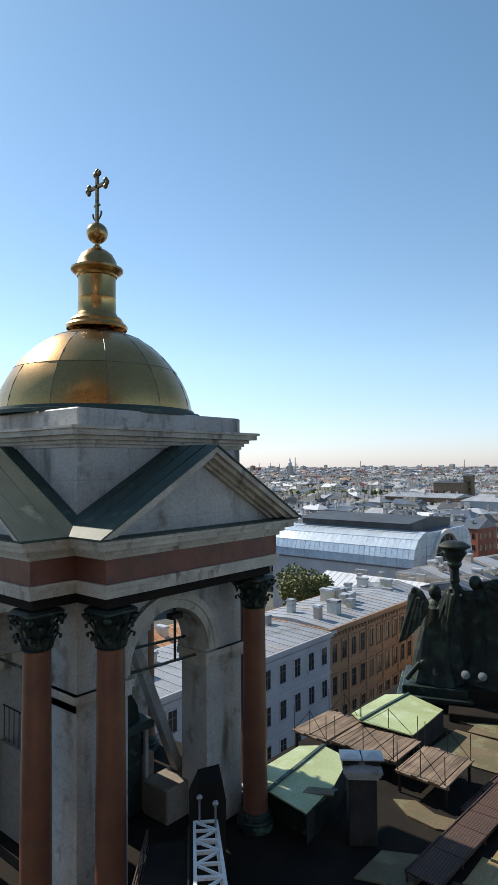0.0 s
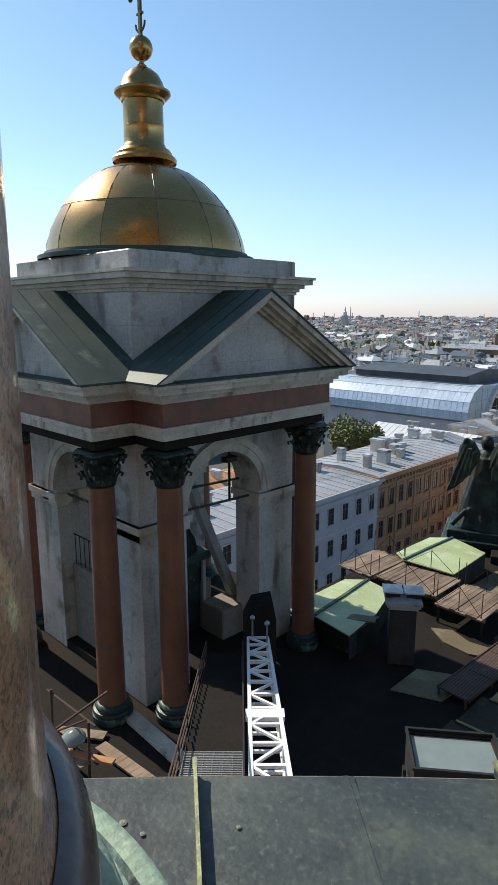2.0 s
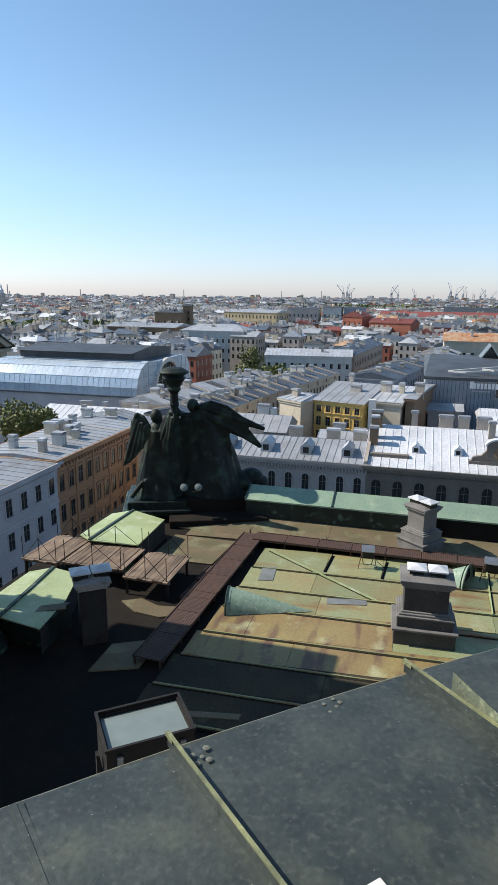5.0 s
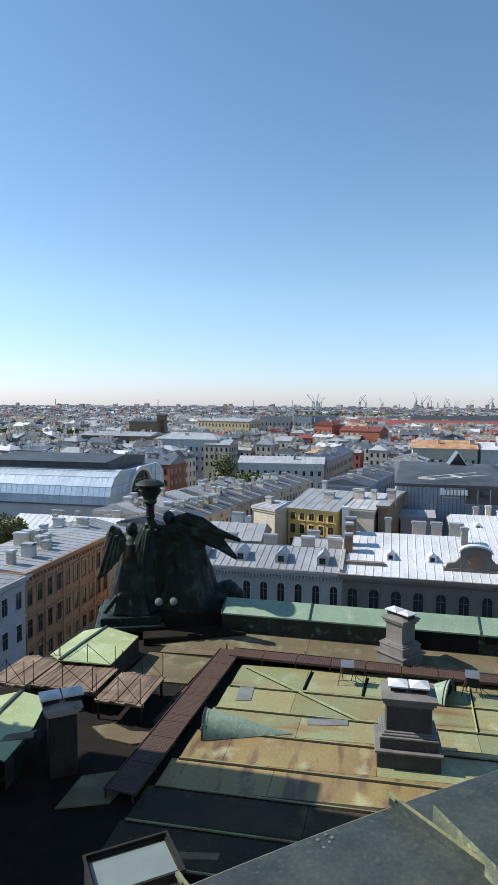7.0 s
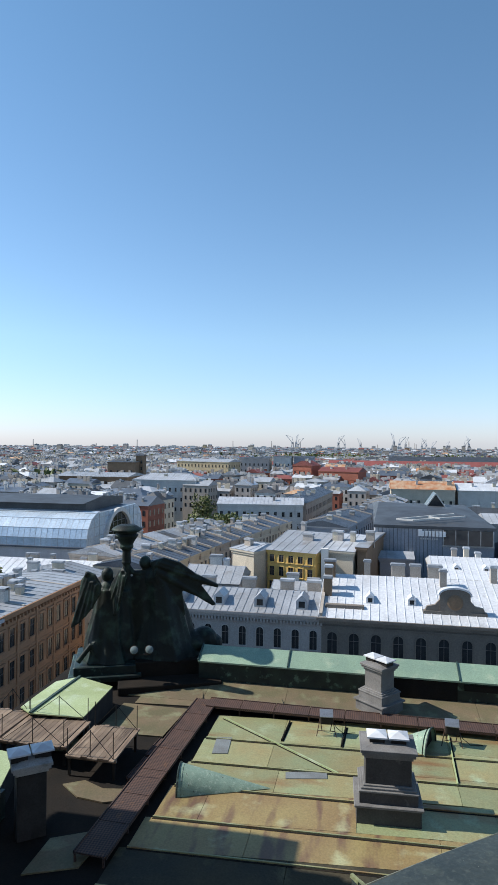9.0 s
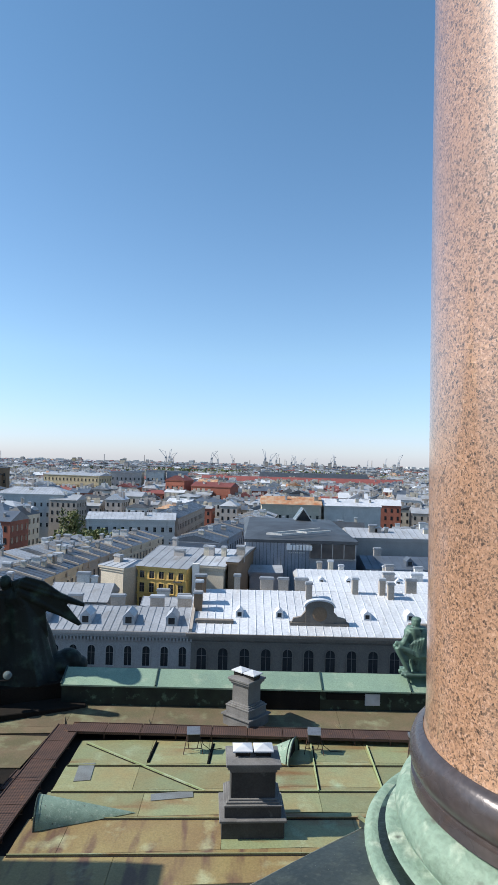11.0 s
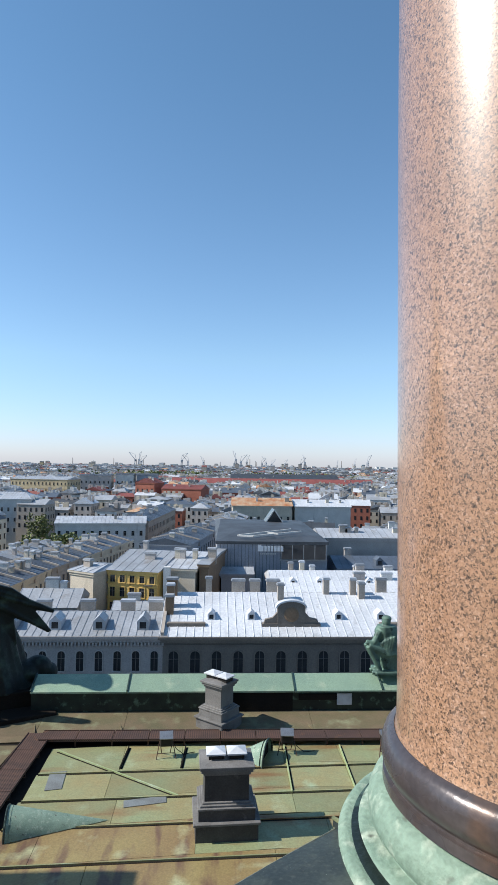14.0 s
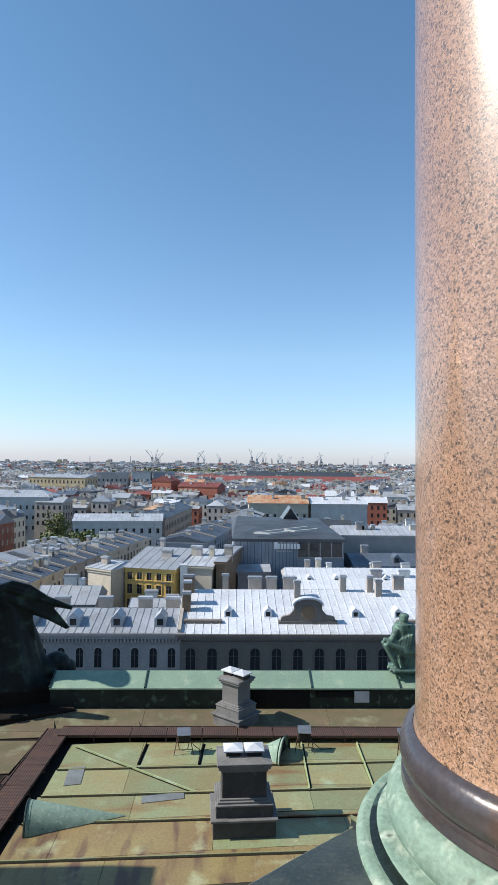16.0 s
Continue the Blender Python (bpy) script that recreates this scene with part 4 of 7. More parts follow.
for x0, x1 in ((-7.0, -3.25), (-3.25, 3.42), (3.42, 7.0), (7.0, 12.0), (12, 20), (20, 34)):
    m = M().prism([(24.98, G - 9.16), (25.95, G - 8.78), (26.4, G - 8.95), (26.4, G - 9.1), (25.9, G - 8.9), (24.98, G - 9.22)], "x", x0, x1 - 0.015)
    part("coping_sheet", m, COPING, par, world=True)
    part("coping_seam", M().beam((x0, 24.99, G - 9.13), (x0, 25.95, G - 8.75), 0.05, 0.06), COPPERDARK, par, world=True)
fl = M().box(3.6, 5.2, 25.06, 25.11, G - 9.55, G - 9.32)
part("parapet_slot", fl, TARSHADE, par, world=True)
part("parapet_panel", M().box(5.15, 5.75, 25.04, 25.11, G - 9.75, G - 9.30), METALWHITE, par, "pale new metal patch", world=True)

part("parapet_opening", M().box(0.95, 3.35, 25.06, 25.10, B, G - 9.26), TARSHADE, par, "black opening under the coping", world=True)

# rusty perforated walkways
def walkway(p, q, w, z):
    p, q = Vector((*p, z)), Vector((*q, z))
    t = thing("roof_walkway", tuple((p + q) / 2), "rust-brown perforated steel walkway on the roof", "walkway", "roof walkways")
    d = (q - p)
    L_ = d.length
    d.normalize()
    n = max(int(L_ / 1.25), 1)
    s = Vector((-d.y, d.x, 0))
    for i in range(n):
        a, b = p + d * (L_ * i / n + 0.012), p + d * (L_ * (i + 1) / n - 0.012)
        m = M().beam(a, b, w, 0.04)
        for e in (-1, 1):
            m.beam(a + s * e * w / 2, b + s * e * w / 2, 0.03, 0.09)
        part("grate_panel", m, WALKGRATE, t, world=True)
    for i in range(n + 1):
        for e in (-1, 1):
            c = p + d * (L_ * i / n) + s * e * (w / 2 - 0.05)
            part("leg", M().beam(c, (c.x, c.y, B), 0.05, 0.05, (1, 0, 0)), RUSTGRATE, t, world=True)
    return t


walkway((-6.55, 13.9), (-6.1, 23.2), 0.85, B + 0.22)
walkway((-6.0, 22.95), (12.0, 22.75), 0.75, B + 0.24)
walkway((-6.85, 17.45), (-6.75, 18.75), 0.42, B + 0.12)
walkway((-6.78, 18.85), (-6.68, 20.0), 0.45, B + 0.12)

# chimneys of the roof
def roof_chimney(x, y, w, d, h, label, rz=0, steps=True, cowls=2, skin=None, trim=None):
    skin, trim = skin or CHIMGREY, trim or CHIMGREY
    t = thing("roof_chimney", (x, y, B), label, "chimney", "roof chimneys", rz=rz)
    if steps:
        for k, (e, z0, z1) in enumerate(((0.24, 0, 0.24), (0.30, 0.24, 0.27), (0.16, 0.27, 0.42), (0.18, 0.42, 0.445), (0.12, 0.447, 0.475), (0.06, 0.477, 0.5))):
            part("base_step", M().chamfer(-w / 2 - e, w / 2 + e, -d / 2 - e, d / 2 + e, h * z0, h * z1, 0.012), skin if z1 - z0 > 0.1 else trim, t)
    part("shaft", M().chamfer(-w / 2, w / 2, -d / 2, d / 2, h * (0.5 if steps else 0), h * 0.86, 0.015), skin, t)
    m = M()
    for k, e in enumerate((0.04, 0.10, 0.14)):
        m.chamfer(-w / 2 - e, w / 2 + e, -d / 2 - e, d / 2 + e, h * (0.86 + 0.045 * k), h * (0.90 + 0.045 * k), 0.012)
    m.add([(-w / 2 - 0.1, -d / 2 - 0.1, h * 0.99), (w / 2 + 0.1, -d / 2 - 0.1, h * 0.99), (w / 2 + 0.1, d / 2 + 0.1, h * 0.99), (-w / 2 - 0.1, d / 2 + 0.1, h * 0.99), (-w / 2 + .2, -d / 2 + .2, h * 1.02), (w / 2 - .2, -d / 2 + .2, h * 1.02), (w / 2 - .2, d / 2 - .2, h * 1.02), (-w / 2 + .2, d / 2 - .2, h * 1.02)],
          [(0, 1, 5, 4), (1, 2, 6, 5), (2, 3, 7, 6), (3, 0, 4, 7), (4, 5, 6, 7)])
    part("cap", m, trim, t, "stepped stone cap")
    for k in range(cowls):
        cx = (k - (cowls - 1) / 2) * 0.58
        c = M().box(cx - 0.20, cx + 0.20, -0.20, 0.20, h * 1.0, h * 1.0 + 0.16)
        part("flue", c, BLACKSTEEL, t)
        c = M().add([(cx - 0.27, -0.27, h + 0.16), (cx + 0.27, -0.27, h + 0.16), (cx + 0.27, 0.27, h + 0.16), (cx - 0.27, 0.27, h + 0.16), (cx - 0.27, -0.27, h + 0.20), (cx + 0.27, -0.27, h + 0.20), (cx + 0.27, 0.27, h + 0.20), (cx - 0.27, 0.27, h + 0.20), (cx, 0, h + 0.30)],
                    [(0, 3, 2, 1), (0, 1, 5, 4), (1, 2, 6, 5), (2, 3, 7, 6), (3, 0, 4, 7), (4, 5, 8), (5, 6, 8), (6, 7, 8), (7, 4, 8)])
        part("cowl", c, METALWHITE, t, "bright zinc cowl")
    return t


roof_chimney(0.50, 17.55, 1.22, 0.85, 1.95, "grey clad chimney with stepped base and two zinc cowls", rz=3, skin=CHIMDARK)
roof_chimney(0.38, 24.05, 0.80, 0.74, 1.85, "grey stepped chimney beside the parapet with zinc cowls", rz=-40)
# shade painted on the shaft, sunlight on the cap, by two materials
roof_chimney(-8.60, 14.75, 0.72, 0.68, 1.95, "grey chimney with zinc cowls beside a green skylight roof", rz=37, steps=False, skin=NEARBLACK, trim=CHIMPALE)

# green cones over roof vents
def vent_cone(x, y, rz, r, L_, label):
    t = thing("vent_cowl", (x, y, B + 0.02), label, "vent", "roof vent cowls", rz=rz)
    m = M()
    n = 16
    vs = [(L_, 0, 0.02)]
    for i in range(n + 1):
        a = math.pi * i / n
        vs.append((0, r * math.cos(a), r * math.sin(a)))
    m.add(vs, [(0, i, i + 1) for i in range(1, n + 1)])
    part("shell", m, PATINA, t, "green copper half cone", smooth=30)
    lip = M()
    for i in range(n):
        a, b = math.pi * i / n, math.pi * (i + 1) / n
        lip.tube((0, r * math.cos(a), r * math.sin(a)), (0, r * math.cos(b), r * math.sin(b)), 0.03, 6)
    part("rim", lip, PATINA_DARK_SHADE, t)
    inner_ = M()
    inner_.add([(0.12, r * 0.97 * math.cos(math.pi * i / n), r * 0.97 * math.sin(math.pi * i / n)) for i in range(n + 1)], [tuple(range(n + 1))])
    part("mouth", inner_, TARSHADE, t)


vent_cone(-5.45, 17.6, 8, 0.62, 2.7, "green copper cone vent lying on the roof")
vent_cone(2.02, 21.45, 160, 0.66, 1.2, "green copper cone vent behind the chimney")

# floodlights on the roof
def floodlight(x, y, rz):
    t = thing("floodlight", (x, y, B), "small floodlight with steel visor on a wire stand", "floodlight", "roof floodlights", rz=rz)
    m = M().chamfer(-0.21, 0.21, -0.15, 0.15, 0.42, 0.70, 0.03)
    part("housing", m, BLACKSTEEL, t)
    part("lens", M().add([(-0.23, -0.20, 0.70), (0.23, -0.20, 0.70), (0.23, 0.17, 0.82), (-0.23, 0.17, 0.82), (-0.23, -0.20, 0.68), (0.23, -0.20, 0.68), (0.23, 0.17, 0.70), (-0.23, 0.17, 0.70)], [(0, 1, 2, 3), (0, 4, 5, 1), (3, 2, 6, 7), (0, 3, 7, 4), (1, 5, 6, 2), (4, 7, 6, 5)]), STEEL, t, "pale glass front")
    s = M()
    for ex in (-1, 1):
        s.tube((ex * 0.22, 0, 0.55), (ex * 0.34, -0.2, 0.0), 0.015)
        s.tube((ex * 0.22, 0, 0.55), (ex * 0.14, 0.25, 0.0), 0.015)
    s.tube((-0.3, -0.15, 0.2), (0.3, -0.15, 0.2), 0.012)
    part("stand", s, RUSTGRATE, t)
    c = M()
    pts = [(0.2, 0.1, 0.5), (0.35, 0.15, 0.2), (0.6, 0.1, 0.03), (1.0, 0.2, 0.03)]
    for a, b in zip(pts, pts[1:]):
        c.tube(a, b, 0.012, 5)
    part("cable", c, BLACKSTEEL, t)


floodlight(-1.45, 21.75, 5)
floodlight(2.75, 21.9, -4)
floodlight(6.25, 21.7, 3)

# green skylight roofs beside the platforms
def green_roof(name, label, ridge, left, right, zr, ze):
    """A low copper roof: a ridge line with a facet down to the eave points on either side."""
    c = ridge[0]
    t = thing(name, (c[0], c[1], B), label, "skylight", "roof skylights")
    R_ = [(x, y, zr) for x, y in ridge]
    for eave, k in ((left, 0), (right, 1)):
        E_ = [(x, y, ze) for x, y in eave]
        n_ = len(E_)
        for i in range(n_ - 1):
            a0, a1 = R_[min(i, len(R_) - 1)], R_[min(i + 1, len(R_) - 1)]
            vs = [E_[i], E_[i + 1], a1, a0]
            vs += [(x, y, z - 0.04) for x, y, z in vs]
            part("copper_sheet", M().add(vs, [(0, 1, 2, 3), (7, 6, 5, 4), (0, 4, 5, 1), (1, 5, 6, 2), (2, 6, 7, 3), (3, 7, 4, 0)]), ROOFPALE, t, world=True)
            # side walls in plain near-black from eave to deck
            part("side_wall", M().add([E_[i], E_[i + 1], (E_[i + 1][0], E_[i + 1][1], B), (E_[i][0], E_[i][1], B)], [(0, 1, 2, 3)]), NEARBLACK, t, world=True)
    for a, b in zip(R_, R_[1:]):
        part("ridge_cap", M().beam((a[0], a[1], a[2] + 0.02), (b[0], b[1], b[2] + 0.02), 0.10, 0.05), COPPERDARK, t, world=True)


green_roof("green_skylight", "pale green copper skylight roof, patched and dented", [(-11.30, 17.0), (-11.10, 15.2), (-10.95, 13.75)], [(-11.95, 16.6), (-11.95, 14.9), (-11.6, 14.2)], [(-10.3, 16.9), (-9.75, 15.2), (-9.55, 13.6)], B + 0.84, B + 0.78)
green_roof("green_skylight", "pale green copper skylight roof behind timber platforms", [(-11.2, 22.8), (-11.3, 21.0), (-11.35, 19.4)], [(-11.95, 22.3), (-12.0, 21.0), (-12.0, 19.9)], [(-9.6, 22.3), (-9.55, 21.0), (-9.5, 19.6)], B + 0.84, B + 0.78)

# timber platforms with thin steel trestles
def platform(x0, x1, y0, y1, z, skew):
    w, d = x1 - x0, y1 - y0
    t = thing("timber_platform", ((x0 + x1) / 2, (y0 + y1) / 2, B), "weathered plank platform on steel trestles", "platform", "timber platforms", rz=skew)
    n = int(w / 0.17)
    for i in range(n):
        a = -w / 2 + w * i / n
        part("plank", M().box(a + 0.008, a + w / n - 0.008, -d / 2 - 0.03 * (i % 3), d / 2 + 0.04 * ((i * 7) % 3), z + 0.006 * ((i * 5) % 4), z + 0.045 + 0.006 * ((i * 5) % 4)), PLANK, t)
    for e in (-1, 1):
        part("bearer", M().beam((-w / 2, e * d * 0.42, z - 0.06), (w / 2, e * d * 0.42, z - 0.06), 0.08, 0.1), PLANK, t)
        for g in (-1, 1):
            part("leg", M().beam((g * w * 0.45, e * d * 0.42, 0), (g * w * 0.45, e * d * 0.42, z - 0.1), 0.07, 0.07, (1, 0, 0)), BLACKSTEEL, t)
        r = M()
        for g in (-1, 0, 1):
            r.tube((g * w * 0.46, e * d * 0.47, z), (g * w * 0.46, e * d * 0.47, z + 0.85), 0.014, 5)
        r.tube((-w * 0.46, e * d * 0.47, z + 0.04), (0, e * d * 0.47, z + 0.82), 0.010, 4)
        r.tube((0, e * d * 0.47, z + 0.82), (w * 0.46, e * d * 0.47, z + 0.06), 0.010, 4)
        part("rail_wire", r, BLACKSTEEL, t)


platform(-13.0, -11.55, 17.65, 19.85, 0.62, -2)
platform(-11.5, -9.2, 17.8, 19.6, 0.62, 0)
platform(-9.0, -7.4, 17.35, 19.4, 0.62, 0)

# ---- sculpture ----
def robe(m, c, r0, r1, h, folds, lean=(0, 0), amp=0.10):
    """A draped body: uneven folds that wander, merge and hang from one shoulder."""
    fr = random.Random(int(abs(c[0]) * 971 + abs(c[1]) * 53 + folds))
    n, st = 64, 16
    waves = [(fr.randint(2, folds), fr.uniform(0, 6.3), fr.uniform(-2.6, 2.6), fr.uniform(0.35, 1.0)) for _ in range(6)]
    total = sum(w[3] for w in waves)
    vs, fs = [], []
    for k in range(st + 1):
        s = k / st
        r = r0 + (r1 - r0) * (s ** 0.8)
        sag = 0.07 * math.sin(7.0 * s + waves[0][1])
        for i in range(n):
            a = 2 * math.pi * i / n
            f = sum(g * (1 - 2 * abs(math.sin(0.5 * (q * a + ph + tw * s)))) for q, ph, tw, g in waves) / total
            rr = r * (1 + 1.9 * amp * f * (1 - 0.45 * s) + sag * math.sin(a + waves[1][1]))
            vs.append((c[0] + lean[0] * s + rr * math.cos(a), c[1] + lean[1] * s + rr * 0.85 * math.sin(a), c[2] + h * s))
    for k in range(st):
        fs += [(k * n + i, k * n + (i + 1) % n, (k + 1) * n + (i + 1) % n, (k + 1) * n + i) for i in range(n)]
    fs += [tuple(range(n - 1, -1, -1)), tuple(st * n + i for i in range(n))]
    m.add(vs, fs)


def statue_mesh(name, m, material, label, voxel):
    ob = solo(name, m, material, label, "statue", smooth=60)
    md = ob.modifiers.new("fuse", "REMESH")
    md.mode, md.voxel_size, md.use_smooth_shade = "VOXEL", voxel, True
    return ob


ax = Vector((-0.37, 0.93, 0))                   # away from the drum, along the group's depth
rt = Vector((0.93, 0.37, 0))                    # along its width
SZ = 1.11                                       # size of the group
org = Vector((-10.37, 25.45, 32.63))
P3 = lambda a, b, c: tuple(org + (rt * a + ax * b + Vector((0, 0, c))) * SZ)
m = M()


def blade(m, outline, b0, thick, tips, turn=0.0):
    """A wing: an outline in the group's plane with depth, and feathers drawn from its shoulder to each tip."""
    n = len(outline)
    mid = sum(a for a, _ in outline) / n
    at = lambda a: b0 + turn * (a - mid)
    vs = [P3(a, at(a) - thick, c) for a, c in outline] + [P3(a, at(a) + thick, c) for a, c in outline]
    m.add(vs, [tuple(range(n)), tuple(range(2 * n - 1, n - 1, -1))] + [(i, n + i, n + (i + 1) % n, (i + 1) % n) for i in range(n)])
    for (a0, c0), (a1, c1) in tips:
        m.tube(P3(a0, at(a0) - thick, c0), P3(a1, at(a1) - thick * 0.8, c1), 0.10, 6, 0.05)


robe(m, P3(-0.72, -0.1, 0), 1.05 * SZ, 0.46 * SZ, 2.7 * SZ, 10, (0.05, 0.0), 0.12)
robe(m, P3(-0.25, 0.1, 0), 0.8 * SZ, 0.5 * SZ, 2.6 * SZ, 9)
m.ball(P3(-0.70, -0.05, 2.55), (0.44, 0.4, 0.53))
m.ball(P3(-0.72, -0.05, 3.22), (0.26, 0.27, 0.32))
m.tube(P3(-0.55, -0.1, 2.85), P3(-0.12, -0.05, 3.25), 0.15, 8, 0.11)
m.tube(P3(-0.12, -0.05, 3.25), P3(0.0, 0.0, 3.75), 0.12, 8, 0.09)
robe(m, P3(1.55, 0.2, 0), 1.45 * SZ, 0.60 * SZ, 3.2 * SZ, 13, (-0.42, -0.1), 0.10)
robe(m, P3(2.1, 0.3, 0), 1.1 * SZ, 0.5 * SZ, 2.3 * SZ, 9, (-0.5, 0))
m.ball(P3(1.05, 0.15, 3.0), (0.56, 0.5, 0.61))
m.ball(P3(0.72, 0.05, 3.62), (0.26, 0.27, 0.3))
m.tube(P3(0.85, 0.0, 3.2), P3(0.25, -0.05, 3.25), 0.16, 8, 0.11)
m.tube(P3(0.25, -0.05, 3.25), P3(0.02, 0.0, 3.6), 0.12, 8, 0.09)
robe(m, P3(0.45, 0.45, 0), 1.1 * SZ, 0.7 * SZ, 3.1 * SZ, 9)
m.ball(P3(3.1, 0.2, 0.45), (0.61, 0.5, 0.56))
m.ball(P3(3.45, 0.2, 0.3), (0.44, 0.44, 0.39))
m.ball(P3(2.6, 0.2, 0.35), (0.78, 0.67, 0.56))
m.tube(P3(-1.75, -0.7, 0.1), P3(-1.25, -0.7, 0.75), 0.12, 8, 0.10)
m.tube(P3(-1.25, -0.7, 0.75), P3(-1.05, -0.7, 0.15), 0.11, 8, 0.09)
blade(m, [(-1.44, 3.45), (-1.68, 3.1), (-1.75, 2.55), (-2.07, 1.23), (-1.75, 1.45), (-1.33, 1.95), (-0.95, 2.6), (-0.90, 2.94), (-1.15, 3.35)], -0.45, 0.10,
      [((-1.4, 3.2), (-2.03, 1.3)), ((-1.3, 3.1), (-1.75, 1.5)), ((-1.2, 3.1), (-1.5, 1.75)), ((-1.1, 3.0), (-1.25, 2.05)), ((-1.44, 3.42), (-1.72, 2.6))], -0.5)
blade(m, [(-0.12, 3.72), (0.02, 3.5), (-0.22, 2.55), (-0.33, 1.85), (-0.50, 1.75), (-0.64, 2.3), (-0.56, 2.95), (-0.28, 3.5)], -0.80, 0.07,
      [((-0.12, 3.6), (-0.42, 1.85)), ((-0.2, 3.4), (-0.58, 2.2)), ((-0.05, 3.4), (-0.3, 2.0))], -1.5)
blade(m, [(0.9, 3.68), (1.44, 3.84), (2.07, 3.64), (2.7, 3.17), (3.6, 2.72), (3.55, 2.60), (2.85, 2.80), (3.5, 1.95), (3.38, 1.88), (2.7, 2.3), (2.15, 2.55), (2.3, 1.6), (1.9, 1.3), (1.4, 2.2), (1.13, 2.95)], -0.15, 0.12,
      [((1.1, 3.6), (3.55, 2.68)), ((1.1, 3.4), (3.42, 1.95)), ((1.1, 3.3), (2.7, 2.35)), ((1.1, 3.2), (2.25, 1.75)), ((1.1, 3.1), (1.9, 1.45)), ((1.2, 3.7), (2.6, 3.2))])
# torch stand with bowl
torch = M().lathe([(0.30, 2.3), (0.22, 2.6), (0.16, 2.75), (0.15, 3.6), (0.20, 3.66), (0.17, 3.72), (0.16, 4.15), (0.25, 4.22), (0.27, 4.30), (0.24, 4.36), (0.31, 4.5), (0.42, 4.66), (0.47, 4.74), (0.34, 4.80), (0.56, 4.90), (0.60, 4.96), (0.50, 5.03), (0.34, 5.12), (0.0, 5.16)], 28)
m.add([org + Vector(v) * SZ for v in torch.v], torch.f)
statue_mesh("angel_statue", m, BRONZE, "blackened bronze winged angels holding a torch bowl on pedestal", 0.04)
ped = thing("statue_pedestal", (org.x, org.y, B), "dark stepped bronze pedestal under the angels", "pedestal", rz=22)
zp = lambda z: G + (z + 0.11) * SZ - 0.11 - B    # heights of the steps over the roof
part("die", M().chamfer(-1.85 * SZ, 0.35 * SZ, -1.0 * SZ, 1.4, 0, zp(-8.95), 0.03), TARSHADE, ped)
part("die", M().chamfer(0.36 * SZ, 3.5 * SZ, -0.98 * SZ, 1.2, 0, zp(-8.4), 0.03), TARSHADE, ped)
# added low black block, stands in for the shadow before the pedestal
part("step", M().chamfer(-0.3, 3.9, -2.2, -1.12, 0, 0.30, 0.03), TARSHADE, ped)
for k, (e, z0, z1) in enumerate(((0.16, -9.0, -8.86), (0.26, -8.858, -8.76), (0.05, -8.758, -8.45))):
    part("moulding", M().chamfer(-1.85 * SZ - e, 0.35 * SZ + e, -1.0 * SZ - e, 1.4 + e, zp(z0), zp(z1), 0.03), PATINA_DARK_SHADE, ped)
tw = thing("twin_spotlight", P3(0.32, -1.5, 0.70), "pair of round chrome spotlights below the angels", "spotlight")
for s in (0, 1):
    o = part("lamp", M().lathe([(0.0, 0.10), (0.12, 0.09), (0.20, 0.05), (0.23, 0.0), (0.21, -0.12), (0.1, -0.2), (0.0, -0.22)], 24), BLACKSTEEL, tw, smooth=40)
    o.matrix_basis = look((s * 0.58, 0.2 * s, 0), (s * 0.58 + 0.37 * 6 + 2.2, 0.2 * s - 20, 8)) @ Matrix.Rotation(math.pi, 4, "X") @ Matrix.Scale(0.8, 4)
    g = part("lamp_glass", M().lathe([(0.205, 0.03), (0.19, 0.075), (0.1, 0.115), (0.0, 0.125)], 24), GLASSWHITE, o, "round glass front", smooth=40)
part("bracket", M().tube((0, 0.1, -0.22), (0.6, 0.3, -0.22), 0.03).tube((0.3, 0.2, -0.22), (0.3, 0.95, -0.4), 0.03), BLACKSTEEL, tw)

# seated figure on the west parapet
org2 = Vector((7.35, 25.75, G - 8.66))
Q3 = lambda a, b, c: (org2.x + 0.95 * a, org2.y + b, org2.z + 0.90 * c)
m = M()
robe(m, Q3(0.22, 0.05, 0.0), 0.50, 0.50, 1.15, 9, (0, 0), 0.10)
robe(m, Q3(0.12, 0.0, 0.85), 0.58, 0.40, 1.15, 9, (-0.10, 0), 0.10)
m.ball(Q3(0.0, 0, 1.86), (0.52, 0.36, 0.30))
m.ball(Q3(0.30, 0.05, 1.55), (0.36, 0.36, 0.50))
m.ball(Q3(-0.02, -0.02, 2.30), (0.19, 0.20, 0.25))
m.ball(Q3(0.0, 0.0, 2.44), (0.21, 0.21, 0.13))
m.tube(Q3(-0.02, 0, 1.95), Q3(-0.02, 0, 2.2), 0.13, 8, 0.11)
m.tube(Q3(-0.36, -0.14, 1.86), Q3(-0.62, -0.26, 1.40), 0.17, 8, 0.13)
m.tube(Q3(-0.62, -0.26, 1.40), Q3(-0.98, -0.24, 1.42), 0.12, 8, 0.09)
for e_ in (-0.24, 0.14):
    m.tube(Q3(0.05, e_, 0.90), Q3(-0.86, e_ - 0.04, 1.28), 0.22, 10, 0.15)
    m.tube(Q3(-0.86, e_ - 0.04, 1.28), Q3(-0.34, e_ - 0.08, 0.16), 0.15, 10, 0.09)
    m.tube(Q3(-0.42, e_ - 0.08, 0.14), Q3(-0.72, e_ - 0.10, 0.06), 0.10, 8, 0.08)
for k in range(7):
    m.tube(Q3(0.25 - 0.12 * k, -0.42 + 0.02 * k, 1.75 - 0.06 * k), Q3(-0.05 - 0.10 * k, -0.36, 0.25 + 0.10 * k), 0.045, 6, 0.03)
